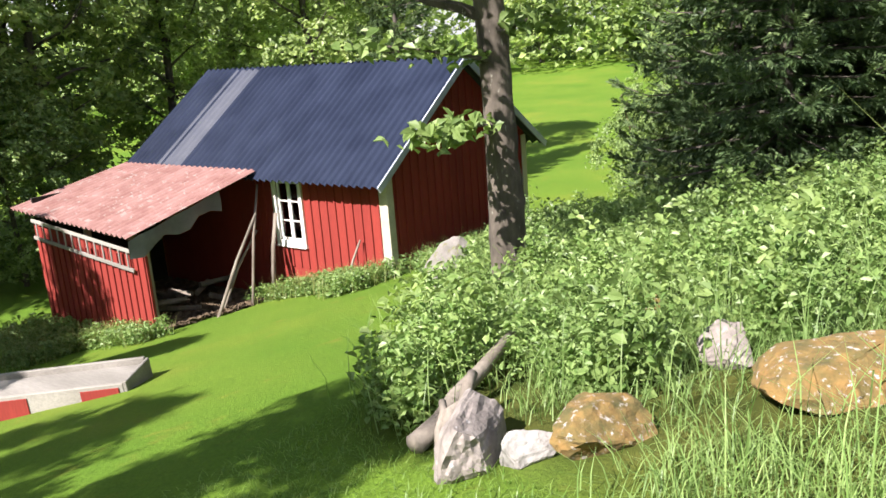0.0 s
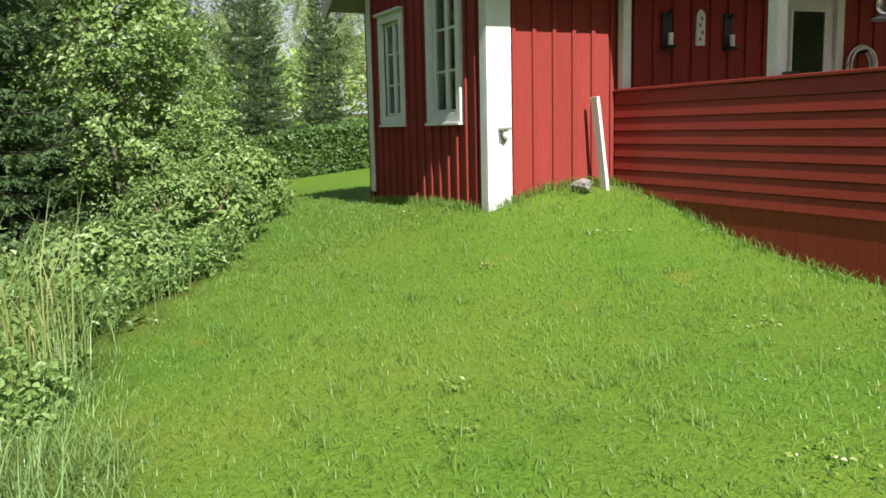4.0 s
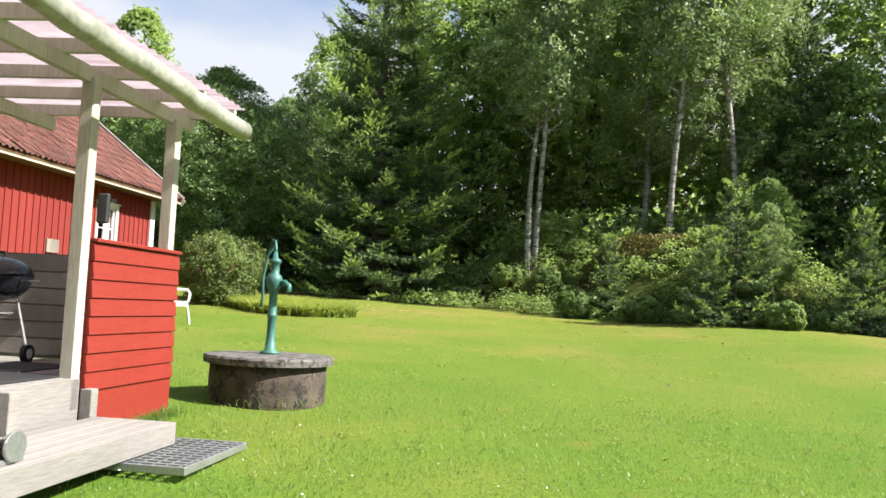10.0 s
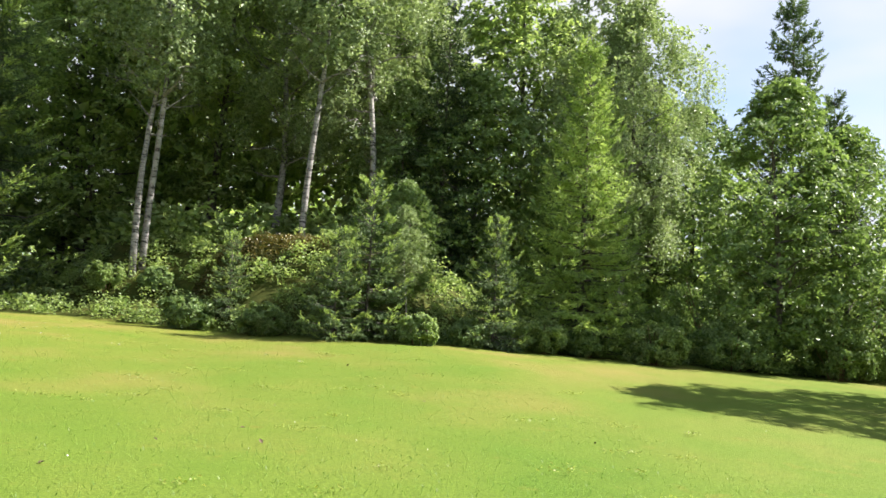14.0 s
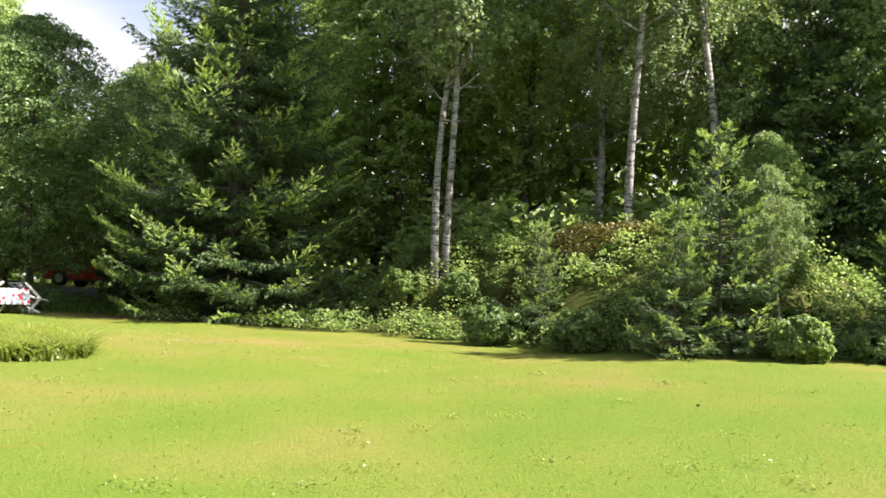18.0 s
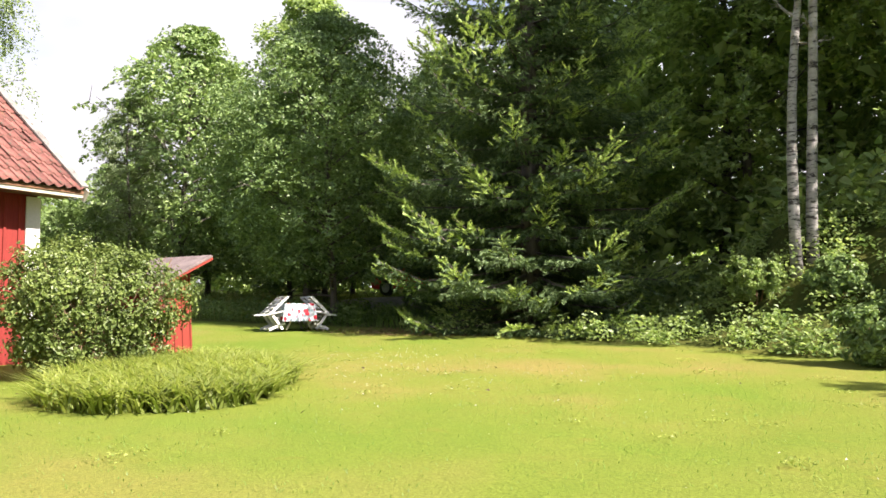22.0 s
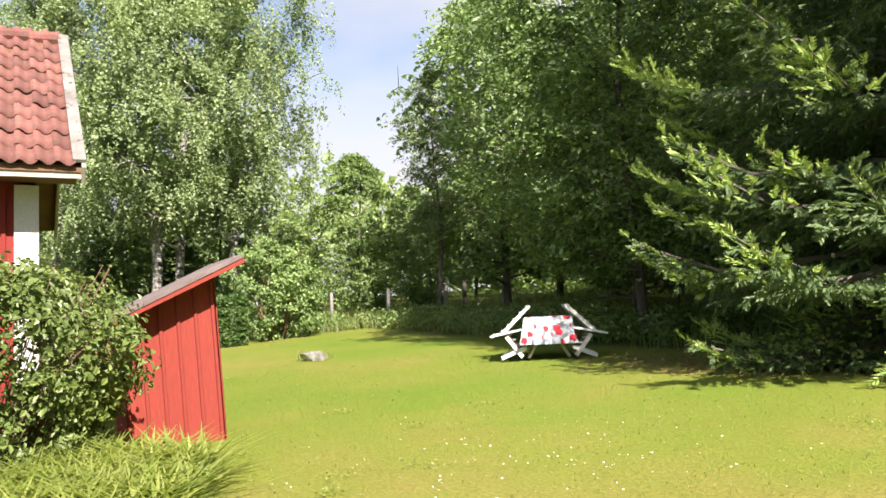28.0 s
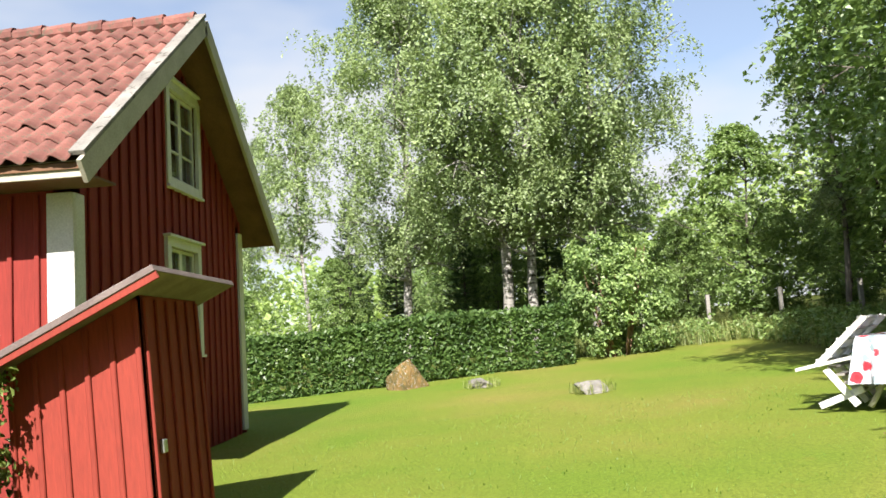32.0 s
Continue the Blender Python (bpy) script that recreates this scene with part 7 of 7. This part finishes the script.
part("body", car_shell(((-2.0, 0.25), (-2.05, 0.6), (-1.95, 0.86), (1.0, 0.9), (1.85, 0.78), (2.05, 0.55), (2.0, 0.25)), 0.84, 0.0), CAR_RED, car, "glossy red body")
part("roof", car_shell(((-1.75, 0.88), (-1.35, 1.38), (0.15, 1.42), (0.95, 0.9)), 0.80, 0.3), CAR_RED, car)
for sy in (-1, 1):
    part("side_window", boxed(CX - 1.25, CX + 0.35, CY + sy * 0.70 - 0.04, CY + sy * 0.70 + 0.04, CZ + 0.93, CZ + 1.26, 0.02), BLACK, car, "dark side window")
    for wx in (-1.25, 1.3):
        wheel = part("wheel", rod(bmesh.new(), (CX + wx, CY + sy * 0.86, CZ + 0.29), (CX + wx, CY + sy * 0.66, CZ + 0.29), 0.3, 0.3, 18), BLACK_MATT, car)
        part("rim", rod(bmesh.new(), (CX + wx, CY + sy * 0.87, CZ + 0.29), (CX + wx, CY + sy * 0.8, CZ + 0.29), 0.18, 0.18, 14), STEEL, wheel)
part("windscreen", beam(bmesh.new(), (CX + 0.93, CY, CZ + 0.94), (CX + 0.25, CY, CZ + 1.38), 1.2, 0.03), BLACK, car, "dark windscreen")
for sy in (-0.6, 0.6):
    part("headlight", boxed(CX + 1.9, CX + 2.03, CY + sy - 0.16, CY + sy + 0.16, CZ + 0.58, CZ + 0.72, 0.02), STEEL, car)

# ---------- white plastic chair on the lawn before the house ----------
QX, QY = 6.3, -19.0
QZ = land(QX, QY)
q_place = pose(QX, QY, QZ, 0, 0, 165)
plastic = surface("white_plastic", (0.72, 0.71, 0.69), (0.80, 0.79, 0.78), 3.0, 0.4, bump=0.03)
seat_chair = thing("plastic_chair", "white high-backed plastic garden chair standing on the lawn", "chair", (QX, QY, QZ))
part("seat", boxed(-0.24, 0.26, -0.24, 0.24, 0.40, 0.435, 0.014, q_place), plastic, seat_chair)
part("apron", boxed(0.235, 0.262, -0.23, 0.23, 0.34, 0.40, 0.006, q_place), plastic, seat_chair)
for sy in (-1, 1):
    part("leg", tube([q_place @ Vector(p) for p in ((0.24, sy * 0.22, 0.41), (0.27, sy * 0.25, 0.2), (0.29, sy * 0.27, 0.0))], 0.026, 6), plastic, seat_chair)
    part("leg", tube([q_place @ Vector(p) for p in ((-0.22, sy * 0.22, 0.41), (-0.28, sy * 0.24, 0.2), (-0.32, sy * 0.26, 0.0))], 0.026, 6), plastic, seat_chair)
    part("armrest", tube([q_place @ Vector(p) for p in ((0.25, sy * 0.25, 0.41), (0.26, sy * 0.28, 0.58), (0.20, sy * 0.285, 0.65), (-0.05, sy * 0.28, 0.66), (-0.28, sy * 0.25, 0.70))], 0.026, 6), plastic, seat_chair, "", True)
    part("back_post", tube([q_place @ Vector(p) for p in ((-0.23, sy * 0.22, 0.42), (-0.31, sy * 0.21, 0.75), (-0.38, sy * 0.15, 1.04))], 0.024, 6), plastic, seat_chair)
for k in range(5):
    v = -0.15 + 0.075 * k
    part("back_slat", beam(bmesh.new(), q_place @ Vector((-0.235, v, 0.44)), q_place @ Vector((-0.375, v * 0.8, 1.03)), 0.055, 0.014), plastic, seat_chair)
part("top_rail", tube([q_place @ Vector(p) for p in ((-0.375, -0.16, 1.02), (-0.39, 0.0, 1.06), (-0.375, 0.16, 1.02))], 0.026, 6), plastic, seat_chair)

# ---------- fence beyond the meadow ----------
for k in range(5):
    x, y = 27.5 - k * 1.0, -33.5 - k * 1.6
    solo("fence_post", boxed(x - 0.05, x + 0.05, y - 0.05, y + 0.05, land(x, y) - 0.2, land(x, y) + 1.1, 0.006), GREY_WOOD, "weathered grey wooden fence post in tall grass", "fence post", "fence posts in the meadow")

# ---------- low growth ----------
grow = np.random.default_rng(51)


def stuff(name, me, label, category):
    return tagged(new(name, me), label, category, kind="stuff")


def scatter(n, x0, x1, y0, y1, keep):
    out = []
    for x, y in zip(grow.uniform(x0, x1, n), grow.uniform(y0, y1, n)):
        if keep(x, y):
            out.append((x, y, land(x, y)))
    return out


def plants(spots, height, leaves, size, mat, name, label, category, spread=0.16, patchy=0.0):
    """Leafy stems: leaves in tiers round each root, joined into one object."""
    pts = []
    for x, y, z in spots:
        clump = 0.5 + 0.5 * math.sin(2.1 * x + 0.7 + 0.9 * y) * math.sin(2.6 * y + 1.1 - 0.6 * x)
        h = height * grow.uniform(0.45, 1.2) * (1 + patchy * (clump - 0.5))
        n = int(leaves * grow.uniform(0.6, 1.3) * (1 + patchy * (clump - 0.5)))
        u = grow.uniform(0.12, 1.0, n)
        a = grow.uniform(0, 2 * np.pi, n)
        lx, ly = grow.normal(size=2) * 0.12 * h
        r = spread * (1.15 - 0.6 * u) * grow.uniform(0.3, 1.2, n) * (0.6 + h)
        pts.append(np.stack([x + lx * u + r * np.cos(a), y + ly * u + r * np.sin(a), z + h * u], 1))
    return stuff(name, leaf_cards(name, np.concatenate(pts), size, mat, grow, 0.6, shapely=size < 0.06), label, category)


on_house = lambda x, y: (x > PX - 0.02 and PY0 < y < PY1 + 0.03) or (AX0 - 0.05 < x < AX1 and AY0 < y < AY1 + 0.03) or (x > HX0 - 0.05 and HY0 < y < HY1 and x < HX1)
bank = lambda x, y: wildness(x, y) > 0.45 and y > -12 and not on_house(x, y)
ROCKS = ((2.3, 1.1, 0.42), (2.75, 1.3, 0.36), (3.1, 1.45, 0.26), (2.7, 0.7, 0.42), (3.0, 0.82, 0.42), (3.35, -0.05, 0.5), (3.95, 0.58, 0.24), (4.45, -0.32, 0.26), (3.0, 1.7, 0.25), (3.55, 1.85, 0.2))
clear = lambda x, y: all((x - rx) ** 2 + (y - ry) ** 2 > rr ** 2 for rx, ry, rr in ROCKS)
near_bank = scatter(4200, 1.6, 12.5, -5.0, 6.6, lambda x, y: bank(x, y) and clear(x, y))
leafy = [p for p in near_bank if not (p[0] < 4.3 and p[1] < 0.55 + 0.25 * (p[0] - 2.6))]
leafy_set = set(leafy)
plants(leafy[::2], 0.46, 105, 0.034, WEED, "weeds", "dense light green nettles and weeds on the bank", "weeds", patchy=1.0)
plants(leafy[1::3], 0.55, 40, 0.05, LEAF_LIGHT, "weeds", "pale green flowering weeds on the bank", "weeds", patchy=1.0)
low = []
for x, y, z in scatter(1500, 1.8, 5.2, -1.6, 1.6, lambda x, y: (bank(x, y) or wildness(x, y) > 0.05) and clear(x, y)):
    for _ in range(10):
        low.append((x + grow.normal() * 0.13, y + grow.normal() * 0.13, z))
stuff("bank_grass", blade_mesh("bank_grass", low, 0.13, 0.006, WEED, grow, 1.4, 1.4), "thick uncut green grass round the boulders", "grass")
gr = []
for x, y, z in near_bank:
    for _ in range(6 if (x, y, z) in leafy_set else 3):
        gr.append((x + grow.normal() * 0.16, y + grow.normal() * 0.16, z))
stuff("tall_grass", blade_mesh("tall_grass", gr, 0.46, 0.007, WEED, grow, 1.0, 1.1), "tall seeding grass among the weeds", "grass")
tall = scatter(130, 4.9, 6.5, -1.5, -0.2, bank)
stuff("tall_grass", blade_mesh("tall_grass", tall, 1.15, 0.013, LONG_GRASS, grow, 0.5, 0.7), "clump of tall straw-coloured grass on the bank", "grass")
for x, y, s, sd in ((9.6, -2.5, (0.95, 0.8, 1.0), 61), (8.2, -1.5, (0.75, 0.7, 0.75), 62), (11.4, -3.3, (1.0, 0.8, 1.05), 63), (13.4, -3.4, (1.2, 1.0, 1.3), 66), (14.5, 4.6, (1.2, 1.2, 2.2), 69), (16.5, 6.4, (1.3, 1.2, 2.3), 70)):
    bush("wild_bush", (x, y, land(x, y)), s, 9000, 0.045, LEAF_LIGHT if sd % 2 else LEAF, sd, "loose wild bush on the overgrown bank", stems=8)

barn_foot = scatter(420, 8.6, 10.1, 8.2, 11.4, lambda x, y: x > 9.3 or y < 8.9) + scatter(300, 10.2, 14.8, 7.5, 8.45, lambda x, y: True) + scatter(420, 5.6, 7.35, 10.8, 15.4, lambda x, y: x > 6.6 or y > 12.6)
plants(barn_foot, 0.3, 44, 0.04, WEED, "barn_weeds", "nettles and weeds along the foot of the barn", "weeds")
dry_blades = []
for x, y, z in barn_foot[::2]:
    for _ in range(12):
        dry_blades.append((x + grow.normal() * 0.14, y + grow.normal() * 0.14, z))
stuff("dry_grass", blade_mesh("dry_grass", dry_blades, 0.34, 0.007, LONG_GRASS, grow, 0.8, 0.9), "dry uncut grass at the barn wall", "grass")
trash = [(x, y, z + grow.uniform(0.02, 0.07)) for x, y, z in scatter(9000, 7.5, 10.2, 10.9, 15.2, lambda x, y: y > 11.3 or x > 8.4)]
stuff("leaf_litter", leaf_cards("leaf_litter", trash, 0.09, SOIL, grow, 1.6), "dark bark and leaf litter on the lean-to floor", "litter")
# wood edge
edge = scatter(4200, -30, 9, -40, -26, lambda x, y: wood_edge(x) - 5.5 < y < wood_edge(x) + 0.1 and (x < 3.4 or y > -34.2) and ((x + 3.7) / 1.9) ** 2 + ((y + 33.2) / 0.8) ** 2 > 1)
pale = [p for p in edge[1::2] if p[0] < 0.4]
plants(edge[::2], 0.55, 62, 0.06, DEEP_LEAF, "undergrowth", "ferns and leafy undergrowth along the wood's edge", "undergrowth", 0.3)
plants(pale, 0.38, 60, 0.05, LEAF_LIGHT, "undergrowth", "light green bilberry growth along the wood's edge", "undergrowth", 0.26)
deep = scatter(1500, -34, 9, -56, -35, lambda x, y: y < wood_edge(x) - 3.5)
plants(deep, 1.3, 24, 0.2, DEEP_LEAF, "forest_floor_growth", "dark undergrowth deep in the wood", "undergrowth", 0.4)
for k, (x, y, s) in enumerate(((-1.6, -31.3, 0.80), (-3.4, -29.4, 0.72), (-7.0, -27.5, 0.66), (-8.4, -27.9, 0.6), (-11.6, -27.7, 0.66), (-13.2, -26.9, 0.96), (-15.6, -27.1, 1.28), (-18.4, -26.4, 1.28), (-10.4, -27.8, 0.80), (-21.5, -25.0, 1.44), (-14.2, -29.0, 1.3), (0.9, -34.6, 0.7), (-0.6, -34.2, 0.6), (-16.8, -29.4, 2.40), (-20, -27.6, 2.56))):
    bush("edge_bush", (x, y, land(x, y)), (s * 0.8, s * 0.75, s * 1.1), 8500, 0.052, (LEAF, LEAF_LIGHT, DEEP_LEAF)[k % 3], 80 + k, "leafy bush at the edge of the wood", stems=7)
moss_pts = []
for _ in range(5000):
    a, q = grow.uniform(0, 2 * np.pi), math.sqrt(grow.uniform())
    x, y = -3.7 + 2.5 * q * math.cos(a), -33.2 + 1.0 * q * math.sin(a)
    moss_pts.append((x, y, land(x, y) + 0.02 + 0.32 * (1 - q * q) * grow.uniform(0.3, 1.0) + grow.uniform(0.0, 0.16) * (0.5 + 0.5 * math.sin(5 * x) * math.sin(4 * y + x))))
stuff("rusty_growth", leaf_cards("rusty_growth", moss_pts, 0.06, foliage("rusty_bilberry", (0.075, 0.085, 0.022), (0.21, 0.17, 0.055), 0.3), grow, 0.9), "rusty and yellow-green low growth on the wood bank", "undergrowth")

# meadow behind the lawn
under = scatter(9000, 8.6, 19, -50, -34, lambda x, y: wildness(x, y) > 0.5)
stuff("meadow_grass", blade_mesh("meadow_grass", under, 0.28, 0.014, GRASS, grow, 0.8), "short shaded grass under the trees", "grass")
meadow = scatter(24000, 14, 34, -48, -31, lambda x, y: wildness(x, y) > 0.5 and y < -34 - 0.04 * (x - 8.5) and (x > 17 or y > -35.5) or (x > 23 and y < -31))
stuff("meadow_grass", blade_mesh("meadow_grass", meadow, 0.46, 0.016, LONG_GRASS, grow, 0.7), "tall uncut meadow grass beyond the lawn", "grass")
mb = scatter(500, 11, 26, -38, -33.5, lambda x, y: wildness(x, y) > 0.4)
plants(mb, 0.55, 30, 0.07, LEAF_LIGHT, "meadow_herbs", "light green meadow herbs at the lawn's edge", "undergrowth", 0.2)

# day-lily bed
bed = scatter(3600, 3.4, 8.2, -28.2, -22.6, lambda x, y: ((0.75 * (x - 5.9) + 0.66 * (y + 25.1)) / 1.42) ** 2 + ((-0.66 * (x - 5.9) + 0.75 * (y + 25.1)) / 2.1) ** 2 < 1 + 0.1 * math.sin(5 * math.atan2(y + 25.1, x - 5.9)))
lily_pts = []
for x, y, z in bed:
    for _ in range(7):
        lily_pts.append((x + grow.normal() * 0.03, y + grow.normal() * 0.03, z))
stuff("day_lilies", blade_mesh("day_lilies", lily_pts, 0.29, 0.038, LILY, grow, 1.7, 1.7), "oval bed of strap-leaved day lilies in the lawn", "flower bed")
# ground cover round the bush that stands behind the well
# mown grass blades
lawn_ok = lambda x, y: wildness(x, y) < 0.3 and not on_house(x, y)
g1 = scatter(150000, -5.5, 7.0, -15.5, 3.0, lambda x, y: grow.uniform() < step((y + 15.5) / 9.0) * 0.9 + 0.06 and lawn_ok(x, y))
stuff("lawn_grass", blade_mesh("lawn_grass", g1, 0.04, 0.0055, GRASS, grow, 1.8, 1.6), "short green lawn grass blades", "grass")
g2 = scatter(30000, -7.0, 14.0, -33.0, -11.5, lawn_ok)
stuff("lawn_grass", blade_mesh("lawn_grass", g2, 0.025, 0.006, GRASS, grow, 2.0, 1.5), "short green lawn grass blades", "grass")
g3 = scatter(30000, 7.0, 13.5, -6.0, -0.5, lawn_ok)
stuff("lawn_grass", blade_mesh("lawn_grass", g3, 0.045, 0.007, GRASS, grow, 1.6, 1.5), "short green lawn grass blades", "grass")
tufts = []
for x, y, z in scatter(420, -4.5, 6.5, -8.0, 1.5, lawn_ok):
    for _ in range(14):
        tufts.append((x + grow.normal() * 0.05, y + grow.normal() * 0.05, z))
for k in range(240):
    u = grow.uniform(0, 1)
    for x, y in ((PX - 0.06 + (AX0 - PX) * u, PY1 + 0.07), (PX - 0.07, PY1 - 1.5 * u), (AX0 - 0.06, AY1 - 1.5 * u), (AX0 + 3.3 * u, AY1 + 0.08), (PX - 0.07, -9.7 - 1.4 * u), (1.75 + 0.6 * u, -7.72)):
        for _ in range(3):
            tufts.append((x + grow.normal() * 0.05, y + grow.normal() * 0.05, land(x, y)))
    a = 6.28 * u
    for _ in range(1 if k % 3 == 0 else 0):
        tufts.append((WX + 0.62 * math.cos(a) + grow.normal() * 0.03, WY + 0.62 * math.sin(a) + grow.normal() * 0.03, WZ))
stuff("grass_tufts", blade_mesh("grass_tufts", tufts, 0.095, 0.006, GRASS, grow, 1.2, 1.2), "longer grass tufts in the lawn and along walls", "grass")
herb = []
for x, y, z in scatter(220, -8, 9, -32, 1.0, lawn_ok):
    r = grow.uniform(0.05, 0.13)
    for _ in range(int(16 + 160 * r)):
        herb.append((x + grow.normal() * r, y + grow.normal() * r, z + grow.uniform(0.015, 0.05)))
stuff("lawn_herbs", leaf_cards("lawn_herbs", herb, 0.02, LILY, grow, 0.8), "low clover and plantain clumps in the lawn", "weeds")
dead = [(x, y, z + 0.03) for x, y, z in scatter(55, -7, 10, -31, -3, lawn_ok)]
stuff("fallen_leaves", leaf_cards("fallen_leaves", dead, 0.035, SOIL, grow, 0.8), "few dead brown leaves lying on the lawn", "leaves")
fl = []
for cx, cy, r, n in ((1.0, -6.0, 1.6, 70), (-0.2, -8.5, 2.5, 90), (5.4, -29.2, 1.1, 220), (3.6, -27.6, 1.3, 240), (0.5, -25.5, 2.5, 80), (-2.5, -15.5, 3.5, 40)):
    for _ in range(n):
        x, y = cx + grow.normal() * r, cy + grow.normal() * r * 0.6
        if lawn_ok(x, y):
            fl.append((x, y, land(x, y) + 0.05))
stuff("clover_flowers", leaf_cards("clover_flowers", fl, 0.013, FLOWER, grow, 1.5, 1.0), "tiny white clover flowers scattered in the lawn", "flowers")

litter = [(8.6 + grow.normal() * 0.9, -33.6 + grow.normal() * 0.5, 0) for _ in range(1500)]
litter = [(x, y, land(x, y) + 0.035) for x, y, _ in litter]
stuff("needle_litter", leaf_cards("needle_litter", litter, 0.022, surface("dry_needles", (0.16, 0.09, 0.045), (0.30, 0.18, 0.10), 6.0, 0.9, bump=0.2), grow, 2.0, 2.2), "reddish brown needle litter under the spruce skirt", "litter")
